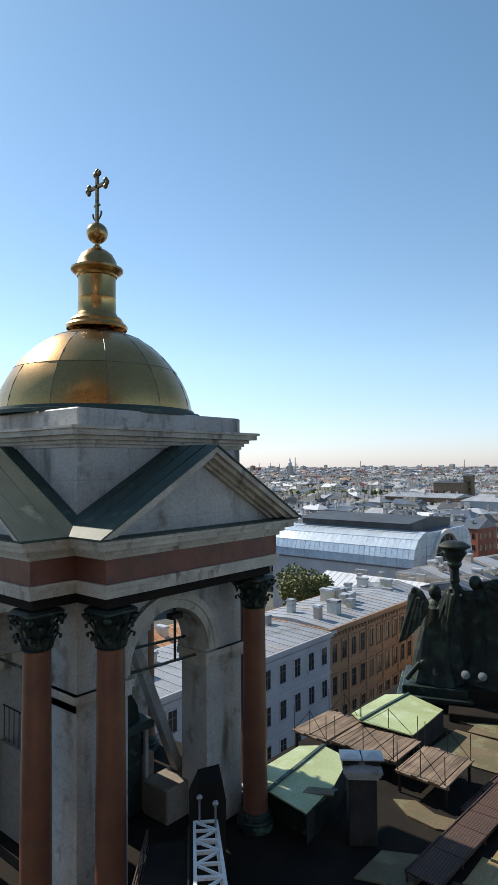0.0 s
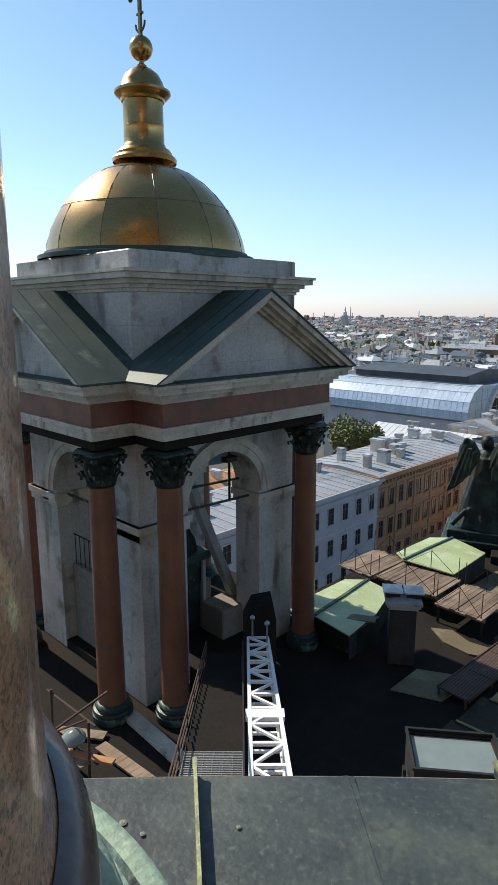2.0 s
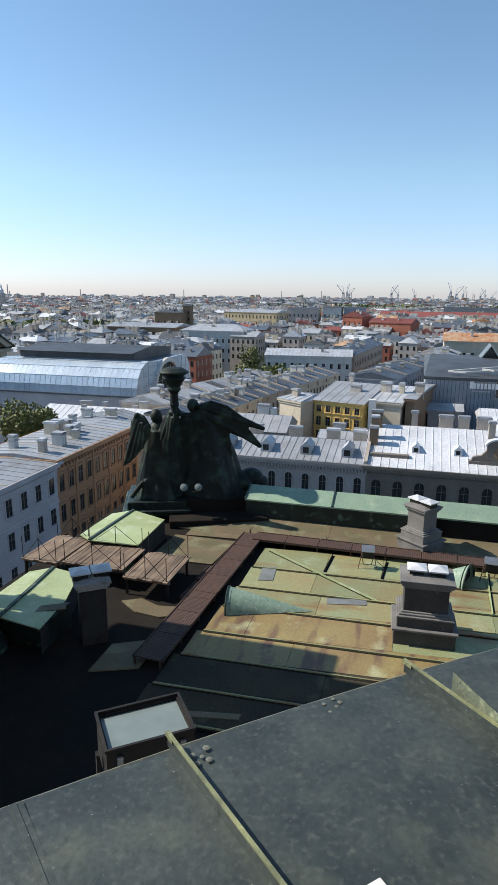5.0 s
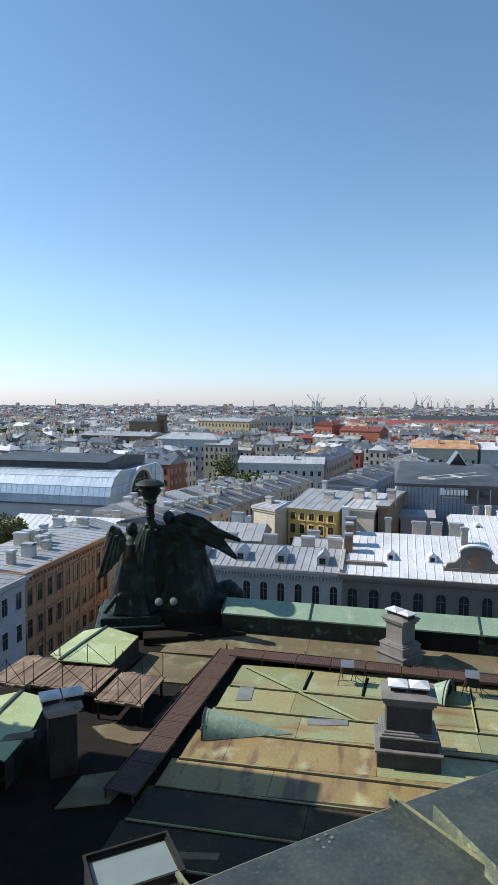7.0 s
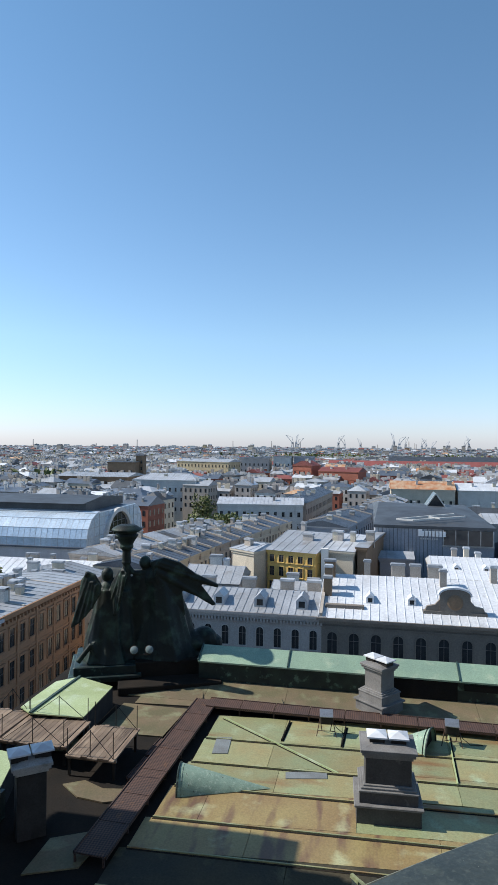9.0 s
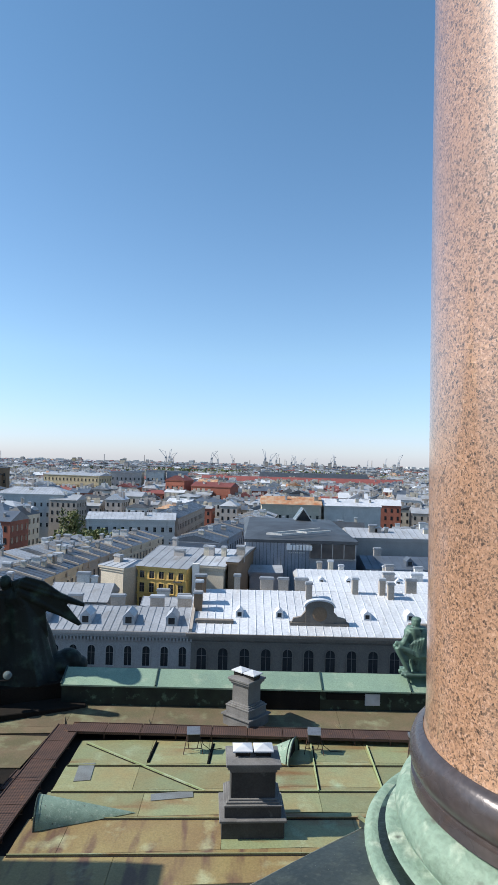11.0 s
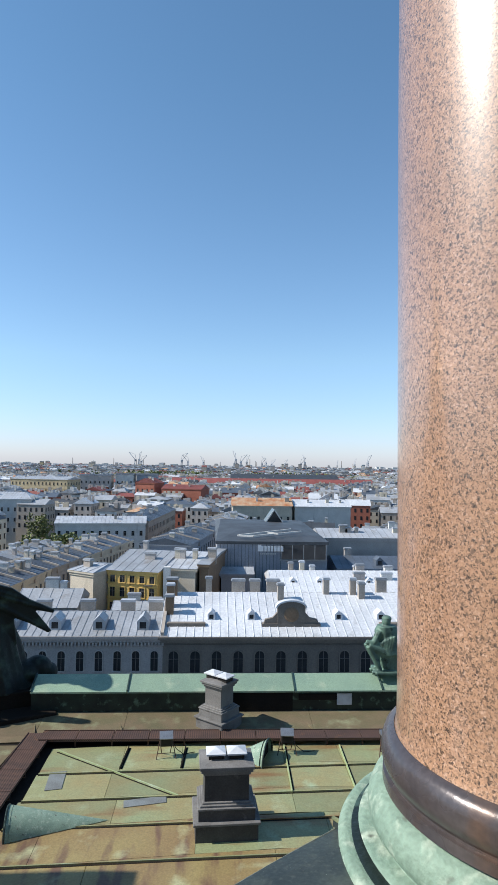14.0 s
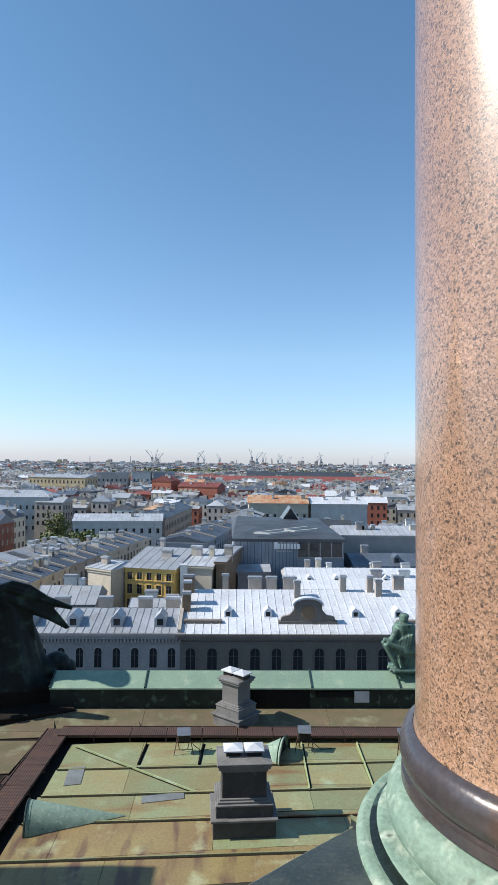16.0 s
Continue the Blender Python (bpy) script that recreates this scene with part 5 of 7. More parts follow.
m.box(-0.55, 0.75, -0.5, 0.5, 0.0, 0.12, Matrix.Translation(org2))
statue_mesh("seated_statue", m, GREENSTATUE, "green bronze seated robed figure on the parapet", 0.035)

# ---- stair bridge from the drum to the tower ----
A0, A1 = Vector((-4.33, 4.48, G - 5.96)), Vector((-9.13, 9.16, G - 7.97))
dirs = (A1 - A0)
flat = Vector((dirs.x, dirs.y, 0)).normalized()
sidev = Vector((-flat.y, flat.x, 0))            # to the left going down
girder = thing("lattice_girder", tuple(A1), "white painted steel lattice girder beside the stair", "girder")
W = 0.44
near = A0 - dirs * 0.22
n = 13
for a, z in ((0, 0), (W, 0), (0, 0.42), (W, 0.42)):
    part("chord_rail", M().beam(near - sidev * a + Vector((0, 0, z)), A1 - sidev * a + Vector((0, 0, z)), 0.055, 0.055), WHITEPAINT, girder, world=True)
for k in range(n + 1):
    a = near + (A1 - near) * k / n
    part("cross_bar", M().beam(a + Vector((0, 0, .42)), a - sidev * W + Vector((0, 0, .42)), 0.045, 0.045).beam(a, a - sidev * W, 0.04, 0.04).beam(a, a + Vector((0, 0, .42)), 0.04, 0.04, (1, 0, 0)).beam(a - sidev * W, a - sidev * W + Vector((0, 0, .42)), 0.04, 0.04, (1, 0, 0)), WHITEPAINT, girder, world=True)
    if k < n:
        b = near + (A1 - near) * (k + 1) / n
        p, q = (a, b - sidev * W) if k % 2 else (a - sidev * W, b)
        up = Vector((0, 0, .42))
        part("diagonal_bar", M().beam(p + up, q + up, 0.04, 0.035).beam(a, b + up, 0.03, 0.03).beam(a - sidev * W, b + up - sidev * W, 0.03, 0.03), WHITEPAINT, girder, world=True)
c = A0 + dirs * 0.30
part("joint_plate", M().beam(c - sidev * (W + .06) + Vector((0, 0, .43)), c + sidev * 0.06 + Vector((0, 0, .43)), 0.20, 0.07), WHITEPAINT, girder, world=True)
for e, dz_ in ((0.1, 0.5), (0.4, 0.15)):
    c = A1 - sidev * e + Vector((0, 0, 0.42)) - dirs.normalized() * (0 if e < .3 else .6)
    lm = thing("globe_lamp", tuple(c), "small white globe lamp on a thin stem", "lamp", "globe lamps")
    part("stem", M().tube((0, 0, 0), (0, 0, 0.42), 0.02), STEEL, lm)
    part("globe", M().ball((0, 0, 0.48), 0.06), STEEL, lm, smooth=True)
stair = thing("steel_stair", tuple(A1), "dark steel stair with grating landing and thin handrails", "stair")
land = M()
up0 = Vector((0, 0, 0.28))
l0, l1 = A0 + sidev * 0.10 - dirs * 0.22 + up0, A0 + sidev * 0.10 + dirs * 0.16 + up0
WS = 0.74
for k in range(56):
    a = l0 + (l1 - l0) * k / 55
    land.beam(a, a + sidev * WS, 0.010, 0.03)
for k in range(7):
    o = sidev * (WS * k / 6)
    land.beam(l0 + o + Vector((0, 0, -0.02)), l1 + o + Vector((0, 0, -0.02)), 0.014, 0.05)
part("landing_grate", land, STEEL, stair, world=True)
for k in range(24):
    a = l1 + (A1 + sidev * 0.15 - l1) * (k + 0.5) / 24
    # treads are coloured black for the shade they lie in
    part("tread", M().beam(a, a + sidev * WS, 0.24, 0.03), TARSHADE, stair, world=True)
st = M()
for o in (0, WS):
    st.beam(l0 + sidev * o + Vector((0, 0, -0.1)), A1 + sidev * (o + 0.15) + Vector((0, 0, -0.1)), 0.05, 0.16)
part("stringer", st, BLACKSTEEL, stair, world=True)
for o, mt in ((WS + 0.04, RUSTGRATE), (-0.03, BLACKSTEEL)):
    r = M()
    for h in (0.06, 0.20, 0.34):
        r.tube(l0 + sidev * o + Vector((0, 0, h)), A1 + sidev * (o + 0.15) + Vector((0, 0, h)), 0.012)
    for k in range(8):
        p = l0 + sidev * o + (A1 + sidev * 0.15 - l0) * k / 7
        r.tube(p, p + Vector((0, 0, 0.34)), 0.013)
    part("handrail", r, mt, stair, world=True)

# floodlight box below the ledge
fb = thing("floodlight_box", (-1.68, 3.68, G - 3.56), "open black floodlight case with milky glass and side latches", "floodlight", rz=38)
case = M()
wq, dq, hq = 0.28, 0.19, 0.34
for x0, x1, y0, y1 in ((-wq, wq, -dq, -dq + 0.02), (-wq, wq, dq - 0.02, dq), (-wq, -wq + 0.02, -dq + 0.02, dq - 0.02), (wq - 0.02, wq, -dq + 0.02, dq - 0.02)):
    case.box(x0, x1, y0, y1, 0.06, hq)
case.box(-wq * 0.8, wq * 0.8, -dq * 0.8, dq * 0.8, -0.06, 0.06)
part("case", case, BLACKSTEEL, fb)
rim = M()
for x0, x1, y0, y1 in ((-wq - .01, wq + .01, -dq - .01, -dq + .008), (-wq - .01, wq + .01, dq - .008, dq + .01), (-wq - .01, -wq + .008, -dq + .008, dq - .008), (wq - .008, wq + .01, -dq + .008, dq - .008)):
    rim.box(x0, x1, y0, y1, hq, hq + 0.02)
part("rim", rim, BLACKSTEEL, fb)
part("glass", M().box(-wq + 0.022, wq - 0.022, -dq + 0.022, dq - 0.022, hq - 0.035, hq - 0.02), GLASSWHITE, fb, "milky reflector glass")
for x in (-0.2, 0.2):
    part("latch", M().chamfer(x - 0.02, x + 0.02, -dq - 0.03, -dq, 0.22, 0.30, 0.006), STEEL, fb)
yk = M()
for s in (-1, 1):
    yk.beam((s * (wq + 0.03), 0, 0.2), (s * (wq + 0.03), 0, -0.30), 0.05, 0.02, (1, 0, 0))
yk.beam((-wq - 0.03, 0, -0.30), (wq + 0.03, 0, -0.30), 0.05, 0.02)
yk.beam((0, 0, -0.30), (0.5, -1.6, -0.45), 0.06, 0.06)
part("yoke", yk, BLACKSTEEL, fb)

# ---- clutter by the tower's foot ----
def loose_board(p, q, w, material, label):
    t = M().beam(p, q, w, 0.05)
    solo("loose_board", t, material, label, "board", "loose boards")


loose_board((-11.4, 6.65, B + 0.05), (-9.6, 6.8, B + 0.05), 0.30, PLANK, "weathered board lying on the roof")
loose_board((-12.6, 6.2, B + 0.05), (-11.6, 6.9, B + 0.05), 0.28, PLANK, "weathered board beside the column base")
loose_board((-11.3, 5.6, B + 0.55), (-10.1, 6.2, B + 0.62), 0.16, WOODRAW, "raw orange timber offcut on the scaffold")
solo("roof_curb", M().beam((-12.0, 7.75, B + 0.06), (-8.6, 7.6, B + 0.06), 0.35, 0.12), CORNICE, "weathered stone kerb at the tower foot", "kerb")
sc = thing("scaffold_frame", (-11.3, 5.3, B), "rusty little scaffold frame with planks beside the tower", "scaffold")
f = M()
for x in (-12.2, -10.6):
    for y in (4.6, 5.9):
        f.tube((x, y, B), (x + 0.1, y, B + 1.5), 0.03)
for z in (0.5, 1.4):
    for y in (4.6, 5.9):
        f.tube((-12.3, y, B + z), (-10.4, y + 0.1, B + z), 0.025)
f.tube((-12.2, 4.6, B + 0.5), (-10.6, 5.9, B + 1.5), 0.025)
f.tube((-10.6, 4.6, B + 1.5), (-10.2, 6.2, B + 2.2), 0.03)
part("frame", f, RUSTGRATE, sc, world=True)
for k in range(5):
    part("plank", M().box(-12.3, -10.5, 4.65 + 0.25 * k, 4.87 + 0.25 * k, B + 0.52, B + 0.56), PLANK, sc, world=True)
bl = thing("bowl_lamp", (-11.1, 5.85, B), "round zinc bowl lamp on a short post", "lamp")
part("post", M().tube((0, 0, 0), (0, 0, 0.75), 0.03), BLACKSTEEL, bl)
part("bowl", M().lathe([(0.0, 1.02), (0.12, 0.99), (0.22, 0.92), (0.27, 0.84), (0.25, 0.78), (0.05, 0.72)], 20), GLASSWHITE, bl, smooth=40)
hood = M().prism([(-0.55, 0), (0.55, 0), (0.55, 1.5), (0.42, 1.75), (-0.25, 1.7), (-0.55, 1.45)], "y", -0.35, 0.35)
hd_ = solo("dark_hood", hood, TARSHADE, "black sheet hood at the end of the stair", "hood")
hd_.matrix_basis = pose(-9.75, 10.15, B, 0, 0, 48) @ Matrix.Diagonal((0.7, 1, 1.75, 1))
lowroof = thing("lean_to_roof", (-10.2, 14.3, B), "low dark lean-to with weathered edge beside the tower", "roof")
part("body", M().box(-11.6, -9.6, 13.9, 15.2, B, B + 0.75), PATINA_DARK_SHADE, lowroof, world=True)
part("edge", M().beam((-11.4, 13.85, B + 0.78), (-9.55, 14.9, B + 0.78), 0.35, 0.05), ROOFDULL, lowroof, world=True)

# ---- the city ----
def window_mesh(w, h, arched=False, name="window"):
    """A pane set back in a reveal of its own, with frame, bars and sill; origin at the sill's middle, facing -y."""
    m = M()
    n = 8 if arched else 0
    top = [(w / 2 * math.cos(math.pi * i / n), h - w / 2 + w / 2 * math.sin(math.pi * i / n)) for i in range(n + 1)] if arched else [(w / 2, h), (-w / 2, h)]
    ring = [(-w / 2, 0), (w / 2, 0)] + top
    out = [(x * (1 + 0.24 / w), (z + 0.12) if z > 0.1 else z - 0.02) for x, z in ring]
    k = len(ring)
    m.cur = 1
    m.add([(x, -0.10, z) for x, z in out] + [(x, -0.10, z) for x, z in ring], [(i, (i + 1) % k, k + (i + 1) % k, k + i) for i in range(k)])
    m.add([(x, -0.10, z) for x, z in ring] + [(x, 0.05, z) for x, z in ring], [(i, (i + 1) % k, k + (i + 1) % k, k + i) for i in range(k)])
    m.add([(x, -0.10, z) for x, z in out] + [(x, 0.02, z) for x, z in out], [(i, (i + 1) % k, k + (i + 1) % k, k + i) for i in range(k)])
    m.box(-w / 2 - 0.15, w / 2 + 0.15, -0.2, 0.0, -0.14, -0.02)
    m.cur = 2
    m.box(-0.025, 0.025, -0.045, -0.01, 0, h - (0.02 if not arched else 0.05))
    m.box(-w / 2, w / 2, -0.045, -0.01, h * 0.62, h * 0.62 + 0.045)
    m.cur = 0
    m.add([(x, -0.02, z) for x, z in ring], [tuple(range(k))])
    return m


WINDOWS = {}


def window_of(w, h, arched, wallmat):
    key = (round(w, 2), round(h, 2), arched, wallmat.name)
    if key not in WINDOWS:
        WINDOWS[key] = window_mesh(w, h, arched).data("window", [PANEGLASS, wallmat, FRAMEW])
    return WINDOWS[key]


def gable(m, w, d, z0, rise, axis="x", over=0.35, hip=0.0):
    """A roof over -w/2..w/2, -d/2..d/2 with the ridge along axis."""
    a, b = w / 2 + over, d / 2 + over
    if axis == "x":
        vs = [(-a, -b, z0), (a, -b, z0), (a, b, z0), (-a, b, z0), (-a + hip, 0, z0 + rise), (a - hip, 0, z0 + rise)]
        m.add(vs, [(0, 1, 5, 4), (2, 3, 4, 5), (3, 0, 4), (1, 2, 5), (0, 3, 2, 1)])
    else:
        vs = [(-a, -b, z0), (a, -b, z0), (a, b, z0), (-a, b, z0), (0, -b + hip, z0 + rise), (0, b - hip, z0 + rise)]
        m.add(vs, [(0, 4, 5, 3), (1, 2, 5, 4), (0, 1, 4), (2, 3, 5), (0, 3, 2, 1)])
    return m


def seams(w, d, z0, rise, axis, over, step, hip=0.0):
    m = M()
    a, b = w / 2 + over, d / 2 + over
    L_, H_ = (a, b) if axis == "x" else (b, a)
    k = int(2 * L_ / step)
    for i in range(k + 1):
        u = -L_ + 2 * L_ * i / max(k, 1)
        uu = max(min(u, L_ - hip), -L_ + hip)
        for s in (-1, 1):
            p, q = (u, s * H_, z0 + 0.03), (uu, 0, z0 + rise + 0.03)
            if axis == "y":
                p, q = (p[1], p[0], p[2]), (q[1], q[0], q[2])
            m.beam(p, q, 0.06, 0.06)
    return m


CHIM = {}


def brick_chimney(parent, x, y, z, w, d, h, mt):
    key = (w, d, h, mt.name)
    if key not in CHIM:
        m = M().box(-w / 2, w / 2, -d / 2, d / 2, -1.2, h)
        m.cur = 1
        m.box(-w / 2 - 0.12, w / 2 + 0.12, -d / 2 - 0.12, d / 2 + 0.12, h - 0.22, h - 0.06)
        m.box(-w / 2 - 0.05, w / 2 + 0.05, -d / 2 - 0.05, d / 2 + 0.05, h - 0.06, h + 0.08)
        CHIM[key] = m.data("chimney", [mt, METALGREY])
    o = part("chimney", CHIM[key], None, parent)
    o.location = (x, y, z)


DORM = {}


def dormer(parent, x, y, z, rz, mt, s=1.0):
    key = (mt.name, s)
    if key not in DORM:
        m = M()
        m.prism([(-0.55 * s, 0), (0.55 * s, 0), (0.55 * s, 0.8 * s), (0, 1.35 * s), (-0.55 * s, 0.8 * s)], "y", -0.5 * s, 1.6 * s)
        m.cur = 1
        m.box(-0.3 * s, 0.3 * s, -0.52 * s, -0.45 * s, 0.15 * s, 0.75 * s)
        DORM[key] = m.data("dormer", [mt, PANEGLASS])
    o = part("dormer", DORM[key], None, parent)
    o.matrix_basis = pose(x, y, z, 0, 0, rz)


def house(x, y, w, d, h, wall, roofmat, label, rz=0.0, rise=2.2, axis="x", rows=(), faces="f", hip=0.0, chim=4, step=1.4, arched=False, win=(1.0, 1.9), gap=2.4, seed=1, dorm=0, name="city_house", cor=0.35, group="city houses", fire=0):
    """A house whose footprint is centred at x, y; faces: f front (-y), r right (+x), l left (-x), b back."""
    rr = random.Random(seed)
    t = thing(name, (x, y, 0), label, "house", group, rz=rz)
    wm = PLASTER[wall]
    m = M().box(-w / 2, w / 2, -d / 2, d / 2, 0, h)
    part("wall", m, wm, t)
    c = M().box(-w / 2 - cor, w / 2 + cor, -d / 2 - cor, d / 2 + cor, h - 0.35, h - 0.02)
    c.box(-w / 2 - cor * 0.5, w / 2 + cor * 0.5, -d / 2 - cor * 0.5, d / 2 + cor * 0.5, h - 0.75, h - 0.35)
    part("cornice", c, wm, t)
    for zr in rows[1:]:
        if zr + win[1] + 0.75 < h - 0.8:
            part("string_course", M().box(-w / 2 - 0.1, w / 2 + 0.1, -d / 2 - 0.1, d / 2 + 0.1, zr + win[1] + 0.55, zr + win[1] + 0.75), wm, t)
    r = part("roof", gable(M(), w, d, h, rise, axis, 0.4, hip), roofmat, t)
    if step:
        part("roof_seams", seams(w, d, h, rise, axis, 0.4, step, hip), roofmat, r)
    wme = window_of(win[0], win[1], arched, wm)
    for f in faces:
        L_ = w if f in "fb" else d
        n = max(int((L_ - 1.0) / gap), 1)
        for zr in rows:
            for i in range(n):
                u = -L_ / 2 + L_ * (i + 0.5) / n
                px, py, a = {"f": (u, -d / 2, 0), "b": (u, d / 2, 180), "r": (w / 2, u, 90), "l": (-w / 2, u, -90)}[f]
                o = part("window", wme, None, t)
                o.matrix_basis = pose(px, py, zr, 0, 0, a)
    for i in range(chim):
        u, v = rr.uniform(-0.45, 0.45), rr.choice((-0.22, 0.22, 0.05))
        px, py = (u * w, v * d) if axis == "x" else (v * w, u * d)
        vz = (abs(py) / (d / 2 + .4)) if axis == "x" else (abs(px) / (w / 2 + .4))
        brick_chimney(t, px, py, h + rise * (1 - vz), rr.choice((0.8, 1.4, 1.8)), 0.8, rr.choice((1.1, 1.6)), PLASTER[rr.choice(("tan", "white", "cream", "grey"))])
    for i in range(fire):
        u = -0.5 + (i + 0.5) / fire
        o = part("fire_wall", M().prism([(-1, -1.0), (1, -1.0), (1, 0.2), (0, 1.2), (-1, 0.2)], "y", -0.18, 0.18), PLASTER["tan"], t)
        o.matrix_basis = Matrix.Translation((0, u * d, h) if axis == "y" else (u * w, 0, h)) @ (Matrix.Identity(4) if axis == "y" else Matrix.Rotation(math.pi / 2, 4, "Z")) @ Matrix.Diagonal(((w if axis == "y" else d) / 2 + 0.3, 1, rise, 1))
    for i in range(dorm):
        u = -w / 2 + w * (i + 0.5) / dorm
        dormer(t, u, -d * 0.36, h + rise * 0.24, 0, roofmat, 1.25)
    return t


# houses facing the cathedral across the square
hA = house(-18.2, 79.2, 25.6, 11.6, 21.6, "grey", METALGREY, "grey plastered house with round-arched windows and zinc roof", rise=1.35, rows=(8.0, 13.0, 17.5), arched=True, win=(0.85, 2.3), gap=1.95, chim=0, step=0.9, dorm=5, cor=0.5)
den = M().box(-0.1, 0.1, -0.2, 0.15, 0, 0.4).data("dentil", PLASTER["grey"])
for i in range(64):
    part("dentil", den, None, hA).location = (-12.5 + 0.4 * i, -5.95, 20.45)
for x in (-9, -3.4, 2.2, 7.4, 11.0):
    brick_chimney(hA, x, 3.6, 22.0, 1.8, 0.8, 1.6, PLASTER["tan"])
hB = house(9.6, 83.3, 30.2, 20.0, 21.55, "darkgrey", METALWHITE, "dark grey palace front with bright white metal roof", rise=3.0, rows=(8.0, 12.6, 17.3), arched=True, win=(1.1, 2.5), gap=2.3, chim=0, step=1.0, cor=0.55)
pil = M()
for i in range(14):
    x = -15.1 + 2.32 * i
    m = M().box(x - 0.28, x + 0.28, -8.15, -7.9, 16.2, 20.6)
    m.box(x - 0.38, x + 0.38, -8.25, -7.9, 20.2, 20.6)
    part("pilaster", m, PLASTER["darkgrey"], hB)
for x in (-3.5, 4.5):
    part("drain_pipe", M().tube((x, -8.5, 0), (x, -8.5, 21.2), 0.09), PLASTER["white"], hB)
for x0, x1 in ((-14.8, -10.2), (11, 15)):
    part("parapet_block", M().chamfer(x0, x1, -8.3, -7.6, 21.5, 22.6, 0.05), PLASTER["darkgrey"], hB)
pd = M().box(-3.4, 3.7, -8.35, -7.5, 21.5, 22.5)
n = 12
arc = [(1.7 * math.cos(math.pi * i / n), 24.4 + 0.75 * math.sin(math.pi * i / n)) for i in range(n + 1)]
pd.prism([(0.15 + x, z) for x, z in ([(1.7, 22.5)] + arc + [(-1.7, 22.5)])], "y", -8.3, -7.6)
pd.prism([(-3.2, 22.5), (-1.5, 22.5), (-1.5, 23.9), (-2.1, 23.2), (-3.0, 23.0)], "y", -8.2, -7.7)
pd.prism([(1.8, 22.5), (3.5, 22.5), (3.3, 23.0), (2.4, 23.2), (1.8, 23.9)], "y", -8.2, -7.7)
part("pediment", pd, PLASTER["darkgrey"], hB, "dark carved attic pediment")
part("medallion", M().lathe([(0, 0.1), (0.7, 0.08), (0.9, 0.0)], 20, (0, 0, 0)), PLASTER["brown"], hB).matrix_basis = pose(0.15, -8.32, 23.6, 90)
part("pediment_cap", M().prism([(0.15 + x * 1.12, 24.4 + (z - 24.4) * 1.25 + 0.02) for x, z in arc] + [(0.15 + x * 1.0, z + 0.01) for x, z in reversed(arc)], "y", -8.45, -7.5), METALWHITE, hB)
for x in (-9.5, -4.6, 0.6 + 5.6, 11.5):
    dormer(hB, x, -6.4, 22.6, 0, METALWHITE, 0.85)
for x, y, w in ((-9.9, 0.5, 0.8), (-5.8, 3.6, 1.8), (-3.5, 3.6, 1.4), (-1.0, 3.4, 1.8), (-0.5, -1.8, 0.8), (5.8, -0.2, 0.8), (9.4, -0.3, 0.8), (10.3, -1.4, 0.8), (13.6, 1.0, 1.4)):
    brick_chimney(hB, x, y, 24.5 - 0.29 * abs(y), w, 0.8, 2.1, PLASTER["tan"])
for y_, h_, w_ in ((-5.2, 2.3, 1.0), (-3.6, 2.9, 0.9), (-0.6, 2.2, 1.4)):
    brick_chimney(hB, -14.7, y_, 24.5 - 0.29 * abs(y_), w_, 0.9, h_, PLASTER["brown"])
part("fire_wall", M().prism([(-10.2, 21.4), (10.2, 21.4), (10.2, 22.0), (0, 25.1), (-10.2, 22.0)], "x", -15.35, -15.0), PLASTER["tan"], hB)
hC = house(22.4, 104.0, 25.0, 15.0, 21.9, "tan", METALWHITE, "back wing with bright white metal roof", rise=2.0, chim=9, step=1.1, seed=5)
for x in (-9.3, -5.0, 3.0):
    dormer(hC, x, -4.2, 22.4, 0, METALWHITE, 0.8)
house(36, 82, 22, 17, 21.0, "grey", METALWHITE, "grey house with white metal roof", rise=2.4, rows=(12, 17), chim=4, seed=8)
house(46, 104, 24, 16, 21.0, "tan", METALGREY, "tan house with grey metal roof", rise=2.4, rows=(12, 17), chim=4, seed=9)

# yellow courtyard houses
hY = house(-10.1, 111.0, 8.4, 20.0, 24.1, "yellow", METALGREY, "yellow courtyard house with dark windows", rz=-15, rows=(15.1, 17.5, 19.9, 22.2), win=(0.85, 1.5), gap=1.45, rise=2.0, chim=2, seed=3, faces="fl", cor=0.2)
for k in range(3):
    part("balcony_slab", M().box(2.2, 3.6, -10.7, -9.95, 21.9 - 2.4 * k, 22.0 - 2.4 * k), METALDARK, hY)
house(-3.3, 110.6, 5.2, 18.0, 24.5, "cream", METALGREY, "cream side wing with blank wall", rz=-12, rise=1.5, chim=3, seed=4)
part("liftshaft", M().box(-7.6, -6.5, 99.6, 100.6, 6, 25.0), PLASTER["white"], hY, "white framed lift shaft", world=True)
house(0.5, 111.5, 1.4, 20.0, 25.2, "brown", METALGREY, "blank brown brick fire wall", rz=-10, rise=0.5, chim=1, seed=6, step=0)
house(-18.6, 105.0, 5.0, 8.0, 24.0, "cream", METALGREY, "cream house with grey hipped roof", rz=-33, rise=0.7, hip=1.0, chim=1, seed=7)
house(-22.8, 92.0, 8.0, 8.0, 21.4, "tan", METALGREY, "low tan courtyard house under patched roofs", rise=1.8, chim=3, seed=12, rows=(10, 14))
house(4.6, 116.0, 5.6, 6.0, 21.6, "slate", METALGREY, "slate grey courtyard wall in shade", rise=0.8, chim=0, seed=15)
house(-9.5, 94.0, 9.0, 6.0, 20.0, "yellow", METALGREY, "low yellow shed roof in the courtyard", rise=1.0, chim=2, seed=13)
house(-30.5, 86.5, 5.0, 13.0, 19.0, "cream", METALGREY, "cream house with grey metal roof", rise=1.5, chim=3, seed=14, axis="y")

